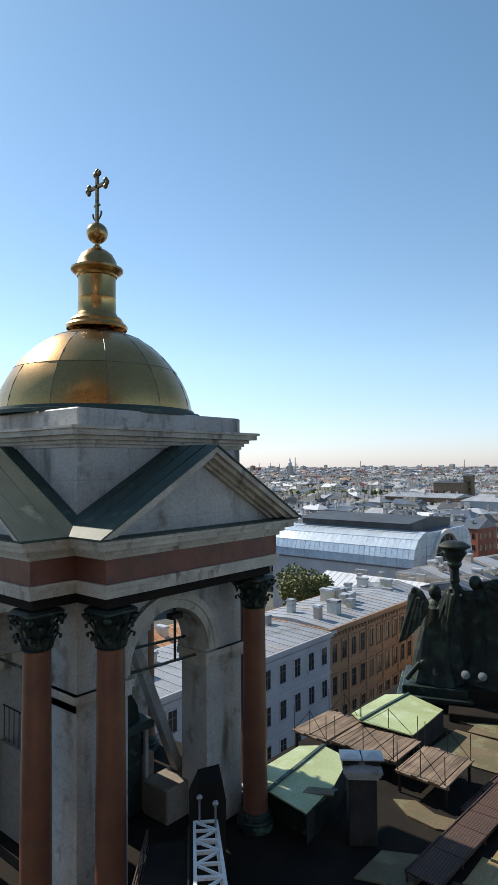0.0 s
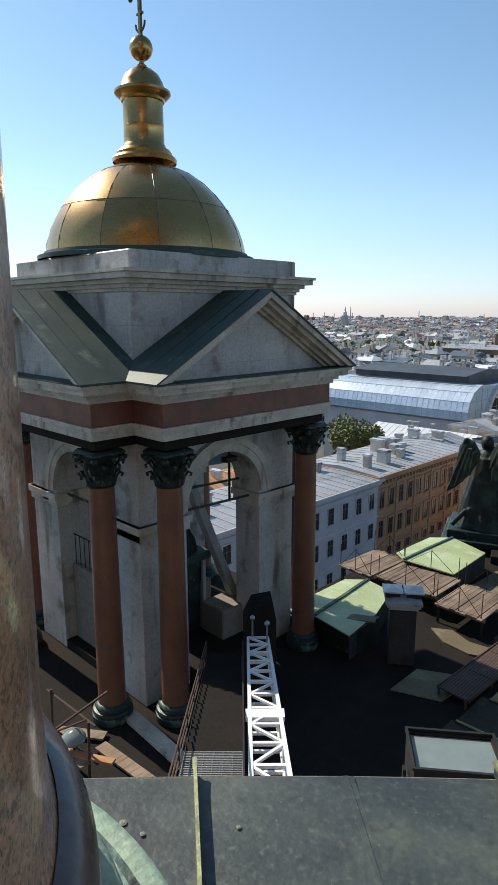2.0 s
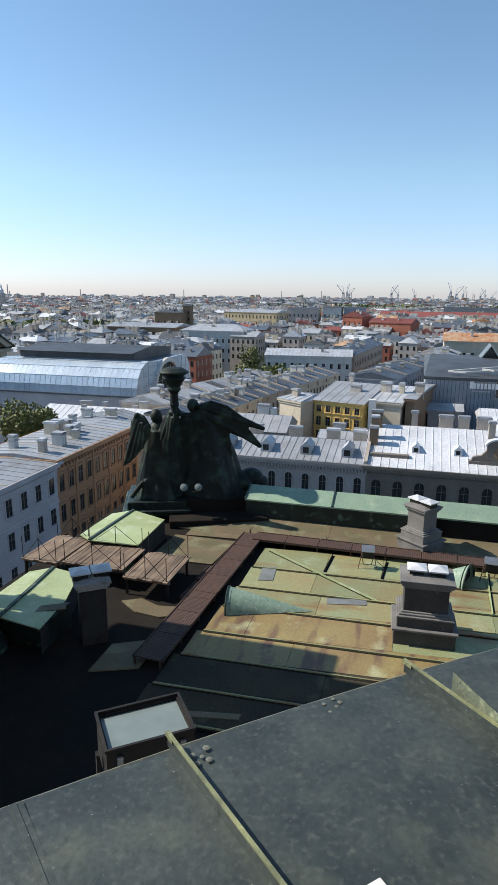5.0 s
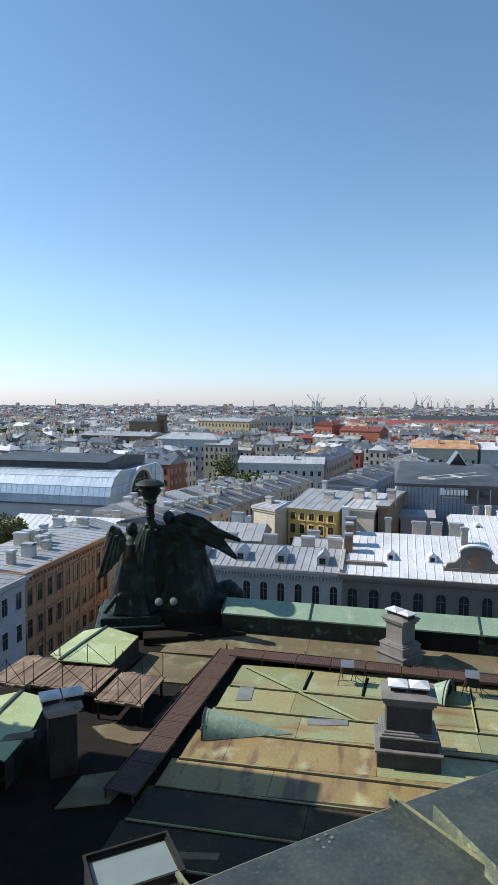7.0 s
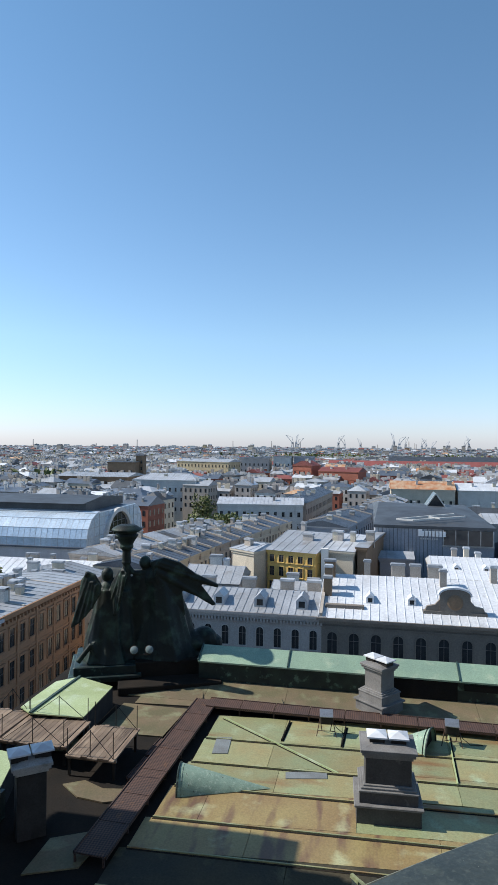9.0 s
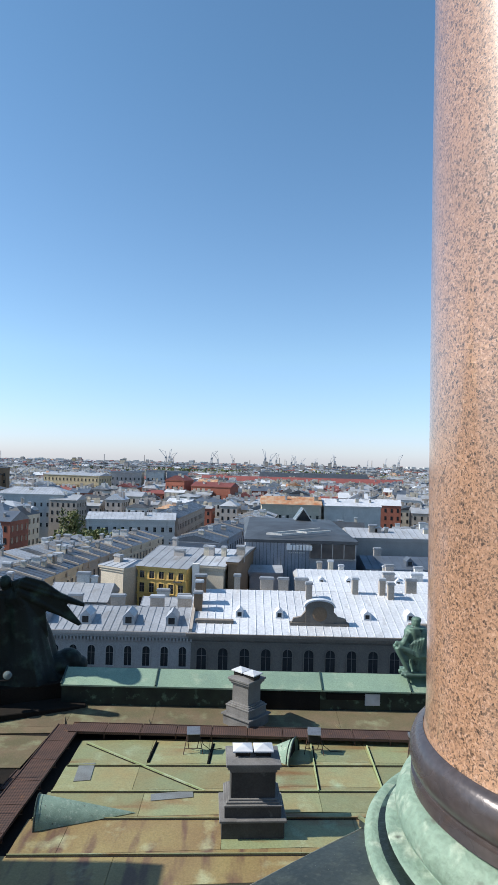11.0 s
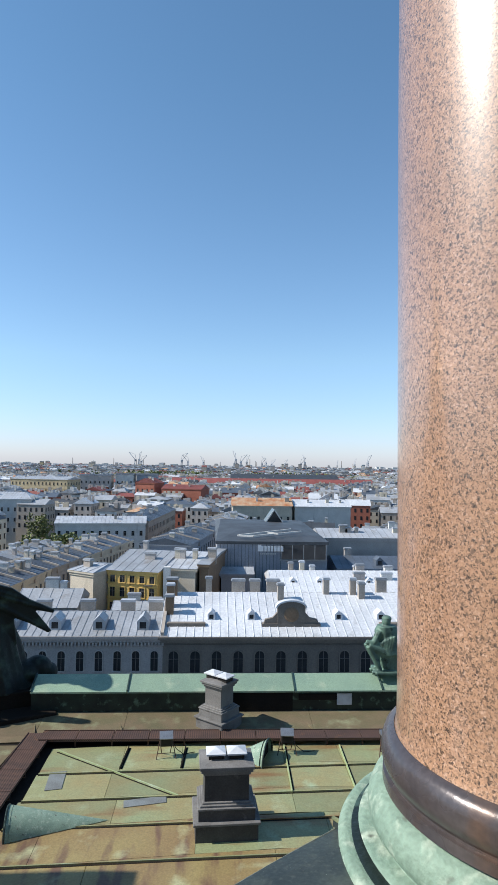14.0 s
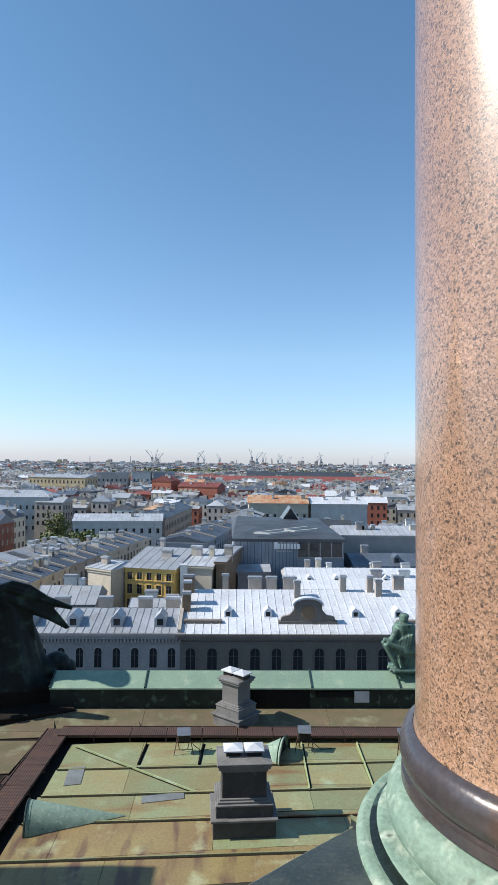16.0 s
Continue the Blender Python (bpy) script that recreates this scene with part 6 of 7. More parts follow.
# slate-grey restaurant block with a glazed attic
mb = thing("attic_restaurant", (14, 135, 0), "slate grey block with glazed attic storey and dark roof", "building")
part("wall", M().box(-13, 8.2, -16, 22, 0, 26.4), PLASTER["slate"], mb)
for k in range(18):
    part("panel_joint", M().box(-12.4 + 0.68 * k, -12.33 + 0.68 * k, -16.04, -15.99, 18, 26.2), METALDARK, mb)
part("fascia", M().box(-13.3, 8.5, -16.3, -15.98, 26.2, 26.75), METALDARK, mb)
part("glass_front", M().box(-0.8, 8.0, -16.25, -16.06, 23.4, 26.1), PANEGLASS, mb, "dark glazed front")
for k in range(5):
    part("mullion", M().box(-0.8 + 2.17 * k, -0.66 + 2.17 * k, -16.36, -16.02, 23.3, 26.15), STEEL, mb)
part("glass_sill", M().box(-0.9, 8.2, -16.4, -16.0, 23.1, 23.35), STEEL, mb)
rf = M()
rf.add([(-13.3, -16.3, 26.75), (8.5, -16.3, 26.75), (8.5, 22, 27.2), (-13.3, 22, 27.2), (-7, -2, 28.0), (1.5, 2, 28.2), (6.5, 6, 27.6), (-12, 12, 28.4)], [(0, 1, 5, 4), (1, 6, 5), (1, 2, 6), (2, 7, 5, 6), (0, 4, 7, 3), (4, 5, 7), (2, 3, 7)])
part("roof", rf, METALDARK, mb)
part("roof_frame", M().beam((-9, -14, 27.6), (2, -9, 28.3), 0.3, 0.3).beam((-6, -15, 27.6), (4, -10, 28.0), 0.3, 0.3).beam((-9, -14, 27.6), (-6, -15, 27.6), 0.3, 0.3).beam((-3, -12.4, 28), (-1, -13.4, 27.9), 0.3, 0.3), PLASTER["white"], mb)
part("glass_gable", M().prism([(-2.2, 27.6), (2.2, 27.6), (0, 30.8)], "y", 10, 16), PANEGLASS, mb).location = (0.5, 0, 0)
part("gable_frame", M().beam((-1.7, 9.9, 27.6), (0.5, 9.9, 30.8), 0.25, 0.25).beam((2.7, 9.9, 27.6), (0.5, 9.9, 30.8), 0.25, 0.25), PLASTER["white"], mb)
for k, w in enumerate((0.75, 0.5, 0.5, 0.5, 0.5, 0.55, 0.55, 0.6)):
    part("sign_bar", M().box(-5.2 + 0.62 * k, -5.2 + 0.62 * k + w * 0.85, -16.50, -16.38, 24.9, 26.15 if k == 0 else 25.85), WHITEPAINT, mb, "white sign shape on a grey wall")
for k in range(8):
    part("small_sign_bar", M().box(-4.8 + 0.4 * k, -4.55 + 0.4 * k, -16.42, -16.33, 24.3, 24.55), PLASTER["white"], mb)
part("sign_rails", M().tube((-5.3, -16.3, 25.0), (-0.2, -16.3, 25.0), 0.05).tube((-5.3, -16.3, 25.5), (-0.2, -16.3, 25.5), 0.05), STEEL, mb)
house(33, 126, 17, 13, 21.6, "slate", METALBLUE, "low slate-blue roofed shed beside the restaurant", rise=1.5, chim=1, seed=21, dorm=1)
house(37, 142, 26, 12, 25.5, "grey", METALGREY, "long grey wall house with chimneys", rise=1.5, chim=8, seed=22)

# street row on the far side
house(-44.9, 33.0, 9.6, 57.0, 22.2, "lavender", METALGREY, "lavender plastered four-storey house with blue-grey roof", axis="y", rows=(3.0, 7.0, 11.0, 14.9, 18.6), faces="rf", win=(1.05, 1.9), gap=2.5, rise=0.2, chim=12, seed=31, cor=0.6, fire=3)
hC = house(-45.4, 72.3, 10.2, 21.4, 22.4, "orange", METALGREY, "orange-brown plastered house with arched upper windows", axis="y", rows=(3.0, 6.8, 10.6, 14.4, 18.2), faces="rf", win=(1.0, 2.1), gap=1.9, rise=0.4, chim=14, seed=32, cor=0.6, arched=False, fire=2)
hood = M().chamfer(0.0, 0.22, -0.72, 0.72, 2.28, 2.46, 0.03).box(0.0, 0.12, -0.66, -0.56, 0.0, 2.28).box(0.0, 0.12, 0.56, 0.66, 0.0, 2.28).data("window_hood", PLASTER["orange"])
sill = M().chamfer(0.0, 0.2, -0.7, 0.7, -0.22, -0.06, 0.03).data("window_sill", PLASTER["orange"])
for zr in (6.8, 10.6, 14.4, 18.2):
    for i in range(10):
        u = -10.7 + 21.4 * (i + 0.5) / 10
        part("window_hood", hood, None, hC).location = (5.1, u, zr)
        part("window_sill", sill, None, hC).location = (5.1, u, zr)
for i in range(6):
    u = -10.55 + 4.22 * i
    part("pilaster", M().chamfer(5.1, 5.28, u - 0.22, u + 0.22, 9.9, 21.6, 0.03), PLASTER["orange"], hC)
bracket = M().chamfer(0.0, 0.45, -0.12, 0.12, 21.2, 21.62, 0.03).data("cornice_bracket", PLASTER["orange"])
for i in range(28):
    part("cornice_bracket", bracket, None, hC).location = (5.1, -10.3 + 0.763 * i, 0)
house(-66.0, 52.0, 16, 44, 16.0, "white", ROOFORANGE, "white house with rusty patched roof", axis="y", rows=(8, 13), faces="rf", rise=2.4, chim=6, seed=33)
house(-64.0, 116.0, 24, 12, 15.5, "tan", METALWHITE, "house with pale metal roof and chimneys", rise=2.4, chim=7, seed=34)
house(-51.0, 92.5, 14, 13, 19.6, "tan", METALGREY, "corner house with grey metal roof", axis="y", rise=1.5, chim=4, seed=35, rows=(11, 16), faces="rf")
for k, (xx, yy, ln, rz_, wl, rf_) in enumerate(((-40.2, 116.0, 27, -8, "cream", METALBLUE), (-36.6, 137.0, 15, -12, "tan", METALBLUE), (-31.3, 160.5, 31, -13, "cream", METALBLUE))):
    house(xx, yy, 12, ln, 19.8, wl, rf_, "long street house with rows of windows", rz=rz_, axis="y", rows=(7, 11.5, 15.6), faces="rf", gap=2.0, win=(0.9, 2.0), rise=1.5, chim=9, seed=40 + k, fire=5 if ln > 20 else 3)
for k, (xx, yy, ln) in enumerate(((-53.5, 131.0, 24), (-47.0, 158.0, 26))):
    house(xx, yy, 12, ln, 18.5, "tan", METALGREY, "courtyard wing with zinc roof and chimneys", rz=-10, axis="y", rows=(11, 15), faces="rf", gap=2.4, rise=1.6, chim=8, seed=45 + k, fire=2)
house(-39.6, 227.0, 30.8, 13, 19.6, "white", METALGREY, "long low pale grey palace with window rows", rz=5.5, rows=(6.5, 11.0, 15.2), gap=2.6, win=(1.0, 1.7), rise=2.0, chim=5, seed=50, faces="fr")
house(-26.6, 259, 13, 58, 19.6, "tan", METALBLUE, "long palace side wing with blue-grey roof", rz=-6.3, axis="y", rows=(6.5, 11.0, 15.2), faces="fr", gap=3.0, rise=2.2, chim=8, seed=51)
house(-8.0, 183, 13, 42, 20.2, "slate", METALBLUE, "long slate-grey row with dark metal roof", rz=-11, axis="y", rows=(12, 16), faces="rf", gap=3.0, rise=1.6, chim=6, seed=54, fire=2)
house(4.5, 226, 13, 40, 20.4, "brown", METALGREY, "brown brick row with zinc roof", rz=-9, axis="y", rows=(12, 16), faces="f", gap=3.0, rise=2.0, chim=8, seed=55, fire=2)
house(24, 190, 26, 14, 21.5, "tan", METALDARK, "house with dark metal roof and chimneys", rz=-9, rise=2.2, chim=7, seed=56)
house(21, 268, 25, 14, 23.4, "cream", ROOFORANGE, "long house with rust-patched roof", rows=(12, 17), gap=3.0, rise=3.0, chim=6, seed=52)
house(47, 270, 24, 14, 23.2, "white", METALWHITE, "long house with white metal roof", rise=2.6, chim=5, seed=53)

# glass-vaulted hall
gh = thing("glass_hall", (-90.3, 161.5, 0), "hall with blue glass barrel roof and white plaster walls", "hall", rz=0.4)
LW, DW = 21.7, 19.5
part("wall", M().box(-LW, LW, -DW, DW, 0, 15.2), PLASTER["lavender"], gh)
part("ledge", M().box(-LW - 0.4, LW + 0.4, -DW - 0.4, DW + 0.4, 15.2, 15.6), METALBLUE, gh)
GLASSBLUE = mat("blue_roof_glazing", (0.60, 0.70, 0.79), (0.50, 0.61, 0.72), 4.0, 0.2, 0.2, 0.0, 0.5, vary=0.07)
ncol, nrow = 28, 5
prof = [(-DW + 0.3, 15.6), (-DW + 0.3, 17.6), (-DW + 1.0, 20.0), (-DW + 3.0, 22.2), (-DW + 6.0, 23.4), (-DW + 8.0, 23.8)]
for i in range(ncol):
    x0, x1 = -LW + 2 * LW * i / ncol + 0.02, -LW + 2 * LW * (i + 1) / ncol - 0.02
    for j in range(nrow):
        (y0, z0), (y1, z1) = prof[j], prof[j + 1]
        m = M().add([(x0, y0, z0 + 0.05), (x1, y0, z0 + 0.05), (x1, y1, z1 - 0.05), (x0, y1, z1 - 0.05)], [(0, 1, 2, 3)])
        part("pane", m, GLASSBLUE, gh)
for i in range(ncol + 1):
    bars = M()
    x = -LW + 2 * LW * i / ncol
    for j in range(nrow):
        bars.beam((x, *prof[j]), (x, *prof[j + 1]), 0.06, 0.09, (1, 0, 0))
    part("glazing_rib", bars, METALGREY, gh)
for j in range(nrow + 1):
    part("glazing_rail", M().beam((-LW, *prof[j]), (LW, *prof[j]), 0.07, 0.08), METALGREY, gh)
core = M().prism([(-DW + 0.8, 15.6), (-DW + 1.6, 19.8), (-DW + 3.4, 21.8), (-DW + 6, 23.0), (-DW + 8, 23.4), (DW - 8, 23.4), (DW - 6, 23.0), (DW - 3.4, 21.8), (DW - 0.6, 15.6)], "x", -LW + 0.1, LW - 0.3)
part("vault", core, METALBLUE, gh)
part("upper_roof", gable(M().box(-LW + 5, LW - 4, -DW + 8, DW - 6, 23.4, 25.6), 2 * LW - 9, 2 * DW - 14, 25.6, 1.2), METALDARK, gh)
part("end_face", M().prism([(-DW + 0.3, 15.6), (-DW + 0.3, 17.6), (-DW + 1.0, 20.0), (-DW + 3.0, 22.2), (-DW + 6.0, 23.4), (DW - 6, 23.4), (DW - 3, 22.2), (DW - 1, 20), (DW - 0.3, 15.6)], "x", LW - 0.3, LW), GLASSBLUE, gh, "blue glazed end of the vault")
for k in range(13):
    y_ = -DW + 1.5 + (2 * DW - 3) * k / 12
    zt = 23.2 - 0.0 if abs(y_) < DW - 6 else 23.2 - 0.75 * (abs(y_) - (DW - 6)) ** 1.15
    part("end_bar", M().beam((LW + 0.03, y_, 15.6), (LW + 0.03, y_, max(zt, 16.5)), 0.10, 0.10, (1, 0, 0)), METALGREY, gh)
for z_ in (17.6, 20.0, 22.2):
    h_ = DW - (0.4 if z_ < 18 else 1.2 if z_ < 21 else 3.2)
    part("end_bar", M().beam((LW + 0.04, -h_, z_), (LW + 0.04, h_, z_), 0.10, 0.10), METALGREY, gh)
ar = M()
for i in range(16):
    a, b = math.pi * i / 16, math.pi * (i + 1) / 16
    ar.beam((LW + 0.4, 9.0 * math.cos(a), 14.5 + 8.6 * math.sin(a)), (LW + 0.4, 9.0 * math.cos(b), 14.5 + 8.6 * math.sin(b)), 1.1, 0.9, (1, 0, 0))
part("end_arch", ar, PLASTER["white"], gh)
ga = M().add([(LW + 0.03, 8.6 * math.cos(math.pi * i / 16), 14.5 + 8.2 * math.sin(math.pi * i / 16)) for i in range(17)], [tuple(range(17))])
part("arch_glass", ga, PANEGLASS, gh)

# ---- trees ----
def tree(x, y, h, r, label, seed, n=900, leaf=0.55):
    rr = random.Random(seed)
    t = thing("tree", (x, y, 0), label, "tree", "city trees")
    tr = M().tube((0, 0, 0), (0, 0, h * 0.55), r * 0.09, 8, r * 0.05)
    lobes = []
    for k in range(14):
        a, u = rr.uniform(0, 6.28), rr.uniform(0.1, 1) ** 0.5
        c = Vector((r * 0.72 * u * math.cos(a), r * 0.72 * u * math.sin(a), h * rr.uniform(0.5, 0.92)))
        c.z -= 0.2 * h * u * u * 0.6
        lobes.append((c, r * rr.uniform(0.28, 0.48)))
        tr.tube((0, 0, h * rr.uniform(0.25, 0.5)), c, r * 0.035, 5, r * 0.01)
    part("trunk", tr, BARK, t)
    m = M()
    for k in range(n):
        c, lr = rr.choice(lobes)
        v = Vector((rr.gauss(0, 1), rr.gauss(0, 1), rr.gauss(0, 1))).normalized() * lr * rr.uniform(0.55, 1.08)
        p = c + v
        u = Vector((rr.gauss(0, 1), rr.gauss(0, 1), rr.gauss(0, 1))).normalized()
        w = u.orthogonal().normalized() * leaf * rr.uniform(0.5, 1.1)
        u = u * leaf * rr.uniform(0.5, 1.1)
        m.add([p - u, p + w * 0.6, p + u, p - w * 0.6], [(0, 1, 2, 3)])
    part("crown", m, GRASS, t)


tree(-64.5, 90.5, 24.2, 6.4, "leafy green tree between the houses", 1, 9000, 0.40)
tree(-61.0, 92.5, 20.5, 4.4, "leafy green tree beside a zinc roof", 2, 4500, 0.40)
for k, (x, y) in enumerate(((-51, 194), (-46, 192), (-42, 195), (-48, 199), (-56, 196), (-74, 270), (-120, 380), (-112, 386), (-128, 378), (-104, 390), (-98, 384))):
    tree(x, y, 20, 6.0, "green courtyard tree among roofs", 10 + k, 900, 0.7)

# ---- ground ----
gm = M()
gm.add([(-4000, -4000, 0), (4000, -4000, 0), (4000, 4500, 0), (-4000, 4500, 0)], [(0, 1, 2, 3)])
solo("ground", gm, CITYGROUND, "dull grey city ground reaching the horizon", "ground", kind="structure")
rd = M().box(-39, 60, 27, 72.5, 0.004, 0.05)
solo("road", rd, ASPHALT, "dark asphalt street round the cathedral", "road", kind="structure")

# ---- the rest of the city, laid out in blocks ----
ROOFS = [METALGREY, METALBLUE, METALWHITE, ROOFRED, ROOFORANGE, METALDARK]
WALLS = [PLASTER[k] for k in ("tan", "cream", "ochre", "grey", "brick", "white", "brown")]
PAL = ROOFS + WALLS + [PANEGLASS]
manual = [(-122, -52, 100, 188), (-115, 62, -60, 124), (-62, 26, 120, 156), (-62, -14, 150, 300), (-18, 40, 160, 246), (8, 78, 255, 296), (-140, -92, 370, 396), (-82, -52, 256, 286)]
rr = random.Random(11)


def blocked(x, y, e):
    return any(a - e < x < b + e and c - e < y < d + e for a, b, c, d in manual)


def in_view(x, y):
    a = math.degrees(math.atan2(-x, y))
    return y > 20 and -34 < a < 76


def far_house(m, x, y, w, d, h, rise, a, roof_i, wall_i, windows, chims):
    mt = Matrix.Translation((x, y, 0)) @ Matrix.Rotation(a, 4, "Z")
    n0 = len(m.v)
    m.cur = wall_i
    m.box(-w / 2, w / 2, -d / 2, d / 2, 0, h)
    m.cur = roof_i
    gable(m, w, d, h, rise, "x" if w > d else "y", 0.3, rr.choice((0, 0, min(w, d) * 0.4)))
    if chims:
        m.cur = len(ROOFS) + rr.choice((0, 1, 3, 5))
        for _ in range(chims):
            cx, cy = rr.uniform(-0.4, 0.4) * w, rr.uniform(-0.25, 0.25) * d
            cw = rr.uniform(0.5, 1.0)
            m.box(cx - cw, cx + cw, cy - 0.4, cy + 0.4, h, h + rise + rr.uniform(0.6, 1.6))
    if windows:
        m.cur = len(PAL) - 1
        for zr in (h - 3.4, h - 7.2, h - 11):
            for f in range(2):
                L_ = w if f == 0 else d
                n = int(L_ / 2.8)
                for i in range(n):
                    u = -L_ / 2 + L_ * (i + 0.5) / n
                    for s in (-1, 1):
                        if f == 0:
                            m.add([(u - 0.5, s * (d / 2 + 0.06), zr), (u + 0.5, s * (d / 2 + 0.06), zr), (u + 0.5, s * (d / 2 + 0.06), zr + 1.9), (u - 0.5, s * (d / 2 + 0.06), zr + 1.9)], [(0, 1, 2, 3)])
                        else:
                            m.add([(s * (w / 2 + 0.06), u - 0.5, zr), (s * (w / 2 + 0.06), u + 0.5, zr), (s * (w / 2 + 0.06), u + 0.5, zr + 1.9), (s * (w / 2 + 0.06), u - 0.5, zr + 1.9)], [(0, 1, 2, 3)])
    for i in range(n0, len(m.v)):
        m.v[i] = tuple(mt @ Vector(m.v[i]))


def pick_faces(m, keep):
    """A copy of the faces whose material is kept, with shared corners."""
    out, seen = M(), {}
    for f, mi in zip(m.f, m.mi):
        if keep(mi):
            for i in f:
                if i not in seen:
                    seen[i] = len(out.v)
                    out.v.append(m.v[i])
            out.f.append(tuple(seen[i] for i in f))
            out.mi.append(0)
    return out


def pick_roof():
    return rr.choices(range(6), (40, 18, 10, 8, 3, 21))[0]


bands = {"near": (M(), 320, 1), "mid": (M(), 900, 2), "far": (M(), 3300, 3)}
near_n = 0
for by in range(-4, 70):
    for bx in range(-64, 48):
        ang = radians(-9)
        u0, v0 = bx * 62.0, by * 52.0
        if by > 16 and (bx + by) % 7 == 0:
            continue
        for px, py, w, d in ((-26, -15, 13, 13), (-12, -16, 14, 12), (1, -15, 12, 13), (14, -16, 13, 12), (23, -3, 11, 12), (22, 9, 12, 11), (-23, -1, 12, 12), (-22, 11, 13, 11), (-9, 17, 16, 12), (8, 18, 17, 11), (-6, 1, 10, 9), (8, 2, 9, 12)):
            jx, jy = rr.uniform(-2, 2), rr.uniform(-1.5, 1.5)
            x = (u0 + px + jx) * math.cos(ang) - (v0 + py + jy) * math.sin(ang)
            y = (u0 + px + jx) * math.sin(ang) + (v0 + py + jy) * math.cos(ang)
            dist = math.hypot(x, y)
            if dist < 95 or dist > 3100 or not in_view(x, y) or blocked(x, y, 14):
                continue
            if dist > 1100 and rr.random() < 0.5:
                continue
            h = rr.uniform(15, 21) if dist < 900 else rr.uniform(10, 18)
            if dist > 1500 and rr.random() < 0.008:
                h = rr.uniform(24, 33)
            key = "near" if dist < 320 else "mid" if dist < 900 else "far"
            ri, wi = pick_roof(), len(ROOFS) + rr.choices(range(7), (24, 18, 5, 24, 6, 18, 5))[0]
            if key == "near":
                hk = M()
                far_house(hk, 0, 0, w, d, h, rr.uniform(1.6, 3.0), 0, ri, wi, True, 0)
                near_n += 1
                t = thing("city_house", (x, y, 0), {0: "town house with grey zinc roof and chimneys", 1: "town house with blue-grey metal roof", 2: "town house with pale metal roof", 3: "town house with red painted roof", 4: "town house with rusty roof", 5: "town house with dark roof"}[ri], "house", "city houses", rz=-9)
                used = sorted(set(hk.mi))
                for idx, nm in ((wi, "wall"), (ri, "roof"), (len(PAL) - 1, "windows")):
                    o = part(nm, pick_faces(hk, lambda mi: mi == idx), PAL[idx], t)
                    if nm == "windows":
                        o["kind"] = "stuff"
                for _ in range(rr.randint(5, 9)):
                    brick_chimney(t, rr.uniform(-0.42, 0.42) * w, rr.uniform(-0.36, 0.36) * d, h + 0.9, rr.choice((0.7, 1.1, 1.6)), 0.7, rr.choice((1.6, 2.2, 2.7)), PLASTER[rr.choice(("tan", "white", "grey"))])
            else:
                far_house(bands[key][0], x, y, w, d, h, rr.uniform(1.5, 3.2), ang, ri, wi, key == "mid" and dist < 700, rr.randint(4, 8) if key == "mid" else (3 if dist < 1500 else 1))
for key, (m, _, _) in bands.items():
    if m.f:
        me = bpy.data.meshes.new("distant_houses")
        me.from_pydata(m.v, [], m.f)
        for mt in PAL:
            me.materials.append(mt)
        me.polygons.foreach_set("material_index", m.mi)
        tagged(new("distant_houses", me), "distant city houses with mixed metal roofs", "houses", kind="stuff")

# red brick stores and other landmarks farther off
house(-17, 390, 26, 14, 24.5, "brick", ROOFRED, "red brick store house with dark red roof", rz=-20, rise=2.5, rows=(12, 17), gap=4, chim=5, seed=60)
house(-40, 398, 13, 14, 27.5, "brick", ROOFRED, "gabled red brick house with rows of windows", rz=-20, rise=3, axis="y", rows=(8, 13, 18, 22), gap=3, chim=3, seed=61)
house(60, 620, 200, 26, 20, "brick", ROOFRED, "very long warehouse with red roof", rise=5, chim=8, seed=62, step=0)
house(80, 700, 120, 40, 22, "darkgrey", METALDARK, "long warehouse with dark metal roof", rise=6, chim=2, seed=63, step=0)
house(-150, 330, 42, 26, 22.5, "brown", METALGREY, "large brown palace block", rise=1.8, rows=(8, 13, 18), gap=3.2, chim=6, seed=64, faces="fr")
house(-151, 370, 18, 18, 29.0, "brown", METALDARK, "square brown brick tower", rise=0.6, chim=3, seed=65, rows=(22,), gap=4)
house(-142, 371, 5, 5, 33.0, "brown", METALDARK, "slender brown brick tower beside a palace", rise=0.8, chim=0, seed=70, rows=(24, 28), gap=2)
house(-105, 318, 34, 20, 22, "white", METALGREY, "white classical house with grey hipped roof", rise=3, hip=6, rows=(6, 11, 16), gap=3, chim=4, seed=66, faces="fr")
house(-122, 462, 46, 18, 27, "ochre", METALGREY, "long yellow apartment house", rz=-18, rise=2, rows=(8, 13, 18, 23), gap=3, chim=7, seed=67, faces="fr")
house(-92, 500, 24, 16, 29, "grey", METALDARK, "tall grey apartment block with windows", rise=1, rows=(8, 13, 18, 23), gap=3, chim=1, seed=68, faces="fr")
house(-70, 505, 14, 16, 30, "white", METALDARK, "pale tower block with many windows", rise=1, rows=(8, 13, 18, 23), gap=3, chim=1, seed=69, faces="fr")
house(-53, 510, 16, 16, 30, "slate", METALDARK, "dark slate block beside a pale tower block", rise=1, rows=(8, 13, 18, 23), gap=3, chim=1, seed=71, faces="fr")

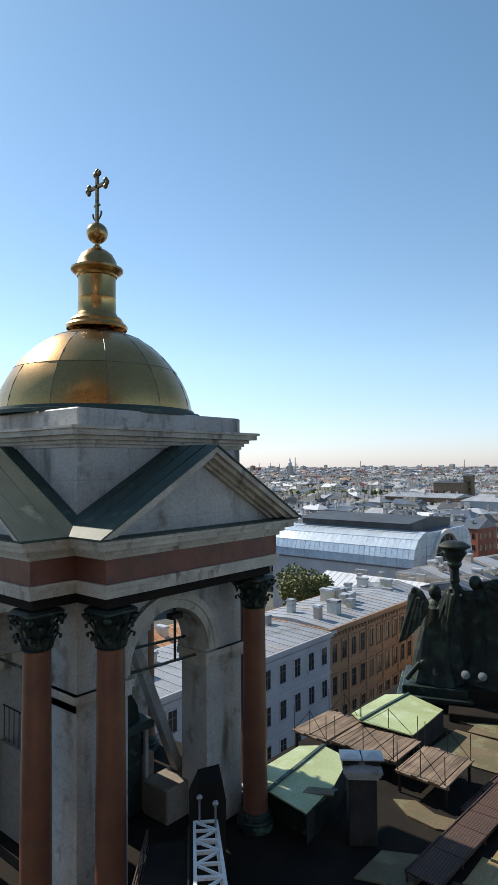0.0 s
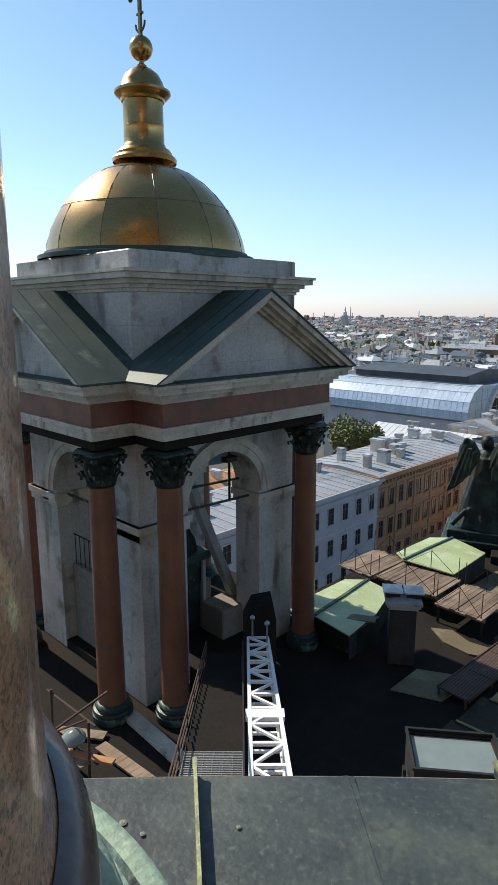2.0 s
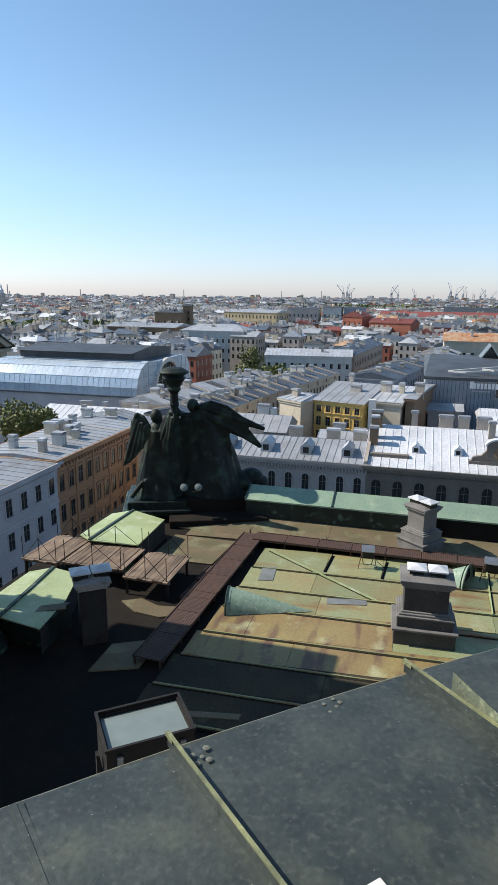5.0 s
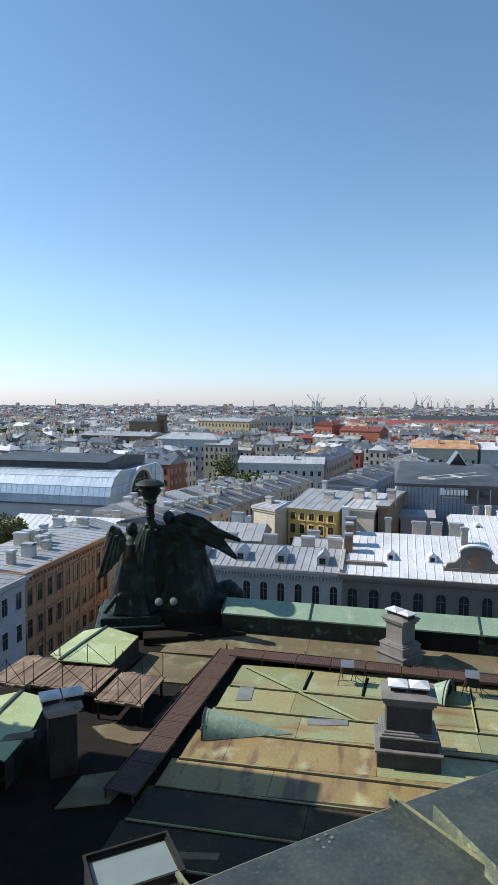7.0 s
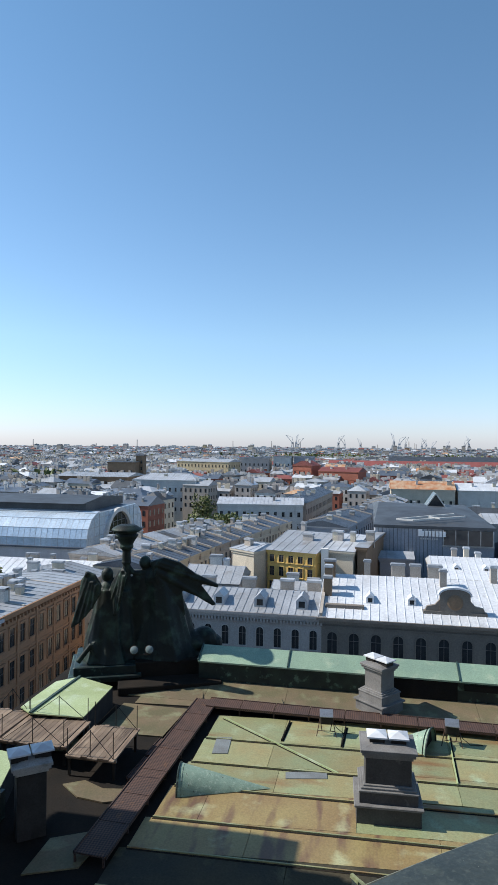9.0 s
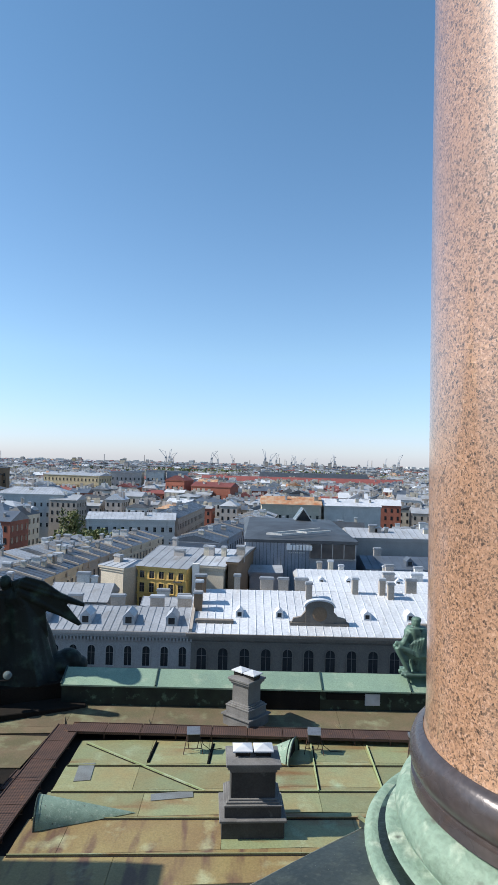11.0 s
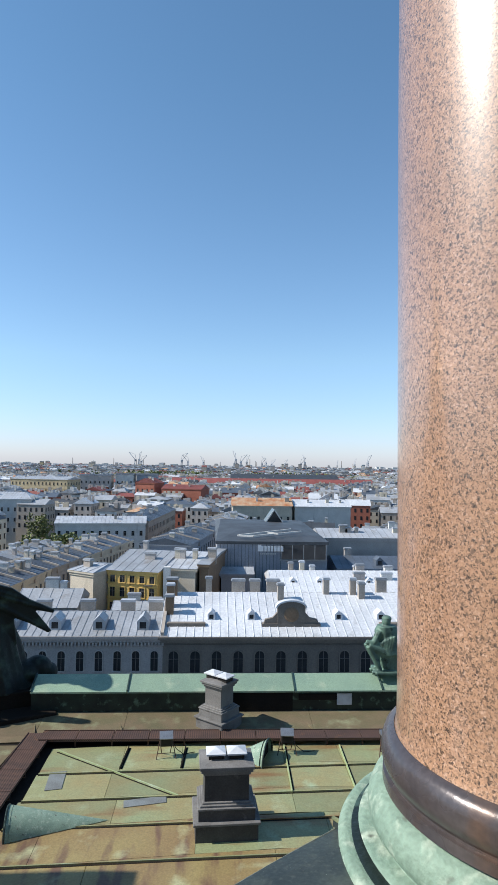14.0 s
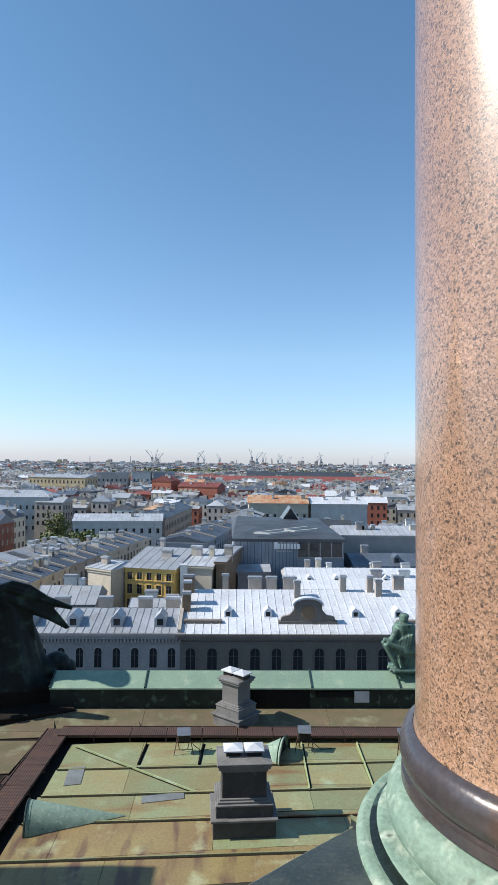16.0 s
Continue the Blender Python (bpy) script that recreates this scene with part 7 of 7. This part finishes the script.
# harbour cranes, stacks and a dome on the skyline
def crane(x, y, s, rz):
    t = thing("harbour_crane", (x, y, 0), "pale harbour crane on the skyline", "crane", "harbour cranes", rz=rz)
    m = M()
    for a in (-5, 5):
        for b in (-5, 5):
            m.beam((a * s, b * s, 0), (a * 0.4 * s, b * 0.4 * s, 32 * s), 1.3 * s, 1.3 * s, (1, 0, 0))
    part("gantry", m, METALGREY, t)
    part("cab", M().box(-4 * s, 4 * s, -3 * s, 3 * s, 32 * s, 38 * s), METALGREY, t)
    part("jib", M().beam((0, 0, 36 * s), (26 * s, 0, 66 * s), 1.4 * s, 1.8 * s).beam((-3 * s, 0, 38 * s), (2 * s, 0, 58 * s), 1.2 * s, 1.2 * s).beam((2 * s, 0, 58 * s), (26 * s, 0, 66 * s), 0.7 * s, 0.7 * s), METALGREY, t)


for k, (x, s, rz) in enumerate(((-345, 1.15, 200), (-328, 1.2, 80), (-318, 0.95, 20), (-140, 1.15, 30), (-112, 1.0, 170), (-45, 0.95, 120), (100, 1.35, 110), (124, 1.1, 10), (150, 1.05, 60), (218, 0.9, 30), (236, 1.0, 130), (262, 0.8, 20), (320, 0.8, 40), (395, 0.95, 10), (412, 1.15, 100), (560, 0.8, 70), (640, 0.95, 60), (699, 1.2, 40))):
    crane(x, 2780, s, rz)
stack = M()
for k in range(26):
    a = radians(rr.uniform(-30, 72))
    d = rr.uniform(2300, 3000)
    hgt = rr.uniform(30, 52) * (1 if rr.random() < 0.85 else 1.4)
    stack.tube((-d * math.sin(a), d * math.cos(a), 0), (-d * math.sin(a), d * math.cos(a), hgt), 2.2, 6, 1.5)
solo("distant_stacks", stack, PLASTER["grey"], "thin chimneys and masts on the skyline", "chimneys", kind="stuff")
sky_blocks = M()
for k in range(420):
    a = radians(rr.uniform(-33, 75))
    d = rr.uniform(2600, 3300)
    w, hgt = rr.uniform(8, 40), rr.choice((12, 13, 14, 15, 16, 18, 20, 25))
    x, y = -d * math.sin(a), d * math.cos(a)
    sky_blocks.box(x - w / 2, x + w / 2, y - 10, y + 10, 0, hgt)
# white plaster gives the blocks the paleness of distant haze
solo("distant_blocks", sky_blocks, [PLASTER["white"]], "apartment blocks along the horizon, haze painted in as a pale colour", "blocks", kind="stuff")
spire = thing("church_spire", (-716, 962, 0), "grey church tower with pointed top far away", "tower")
part("shaft", M().box(-4.5, 4.5, -4.5, 4.5, 0, 36), PLASTER["grey"], spire)
part("cap", M().lathe([(4, 36), (3.5, 42), (1.6, 44), (1.1, 49), (0, 53)], 10), METALGREY, spire)
woods = M()
for k in range(4200):
    band = rr.choice(((0, 7.5, 1040, 1150), (0, 7.5, 1040, 1150), (0, 7.5, 1040, 1150), (-9, -3, 1100, 1180), (13, 17, 520, 540), (-30, 8, 760, 860), (-40, -10, 900, 960), (2, 12, 900, 980), (-40, 30, 1150, 1250), (20, 45, 800, 840), (28, 40, 430, 450)))
    a, d = radians(rr.uniform(band[0], band[1])), rr.uniform(band[2], band[3])
    x, y = -d * math.sin(a) + rr.gauss(0, 6), d * math.cos(a)
    z = rr.uniform(4, 22)
    r = rr.uniform(1.5, 3.8)
    q = [Vector((rr.uniform(-1, 1), rr.uniform(-1, 1), rr.uniform(-1, 1))).normalized() * r for _ in range(4)]
    p = Vector((x, y, z))
    woods.add([p + e for e in q], [(0, 1, 2), (0, 2, 3), (0, 3, 1), (1, 3, 2)])
solo("distant_woods", woods, GRASS, "bands of green trees between distant roofs", "trees", kind="stuff")
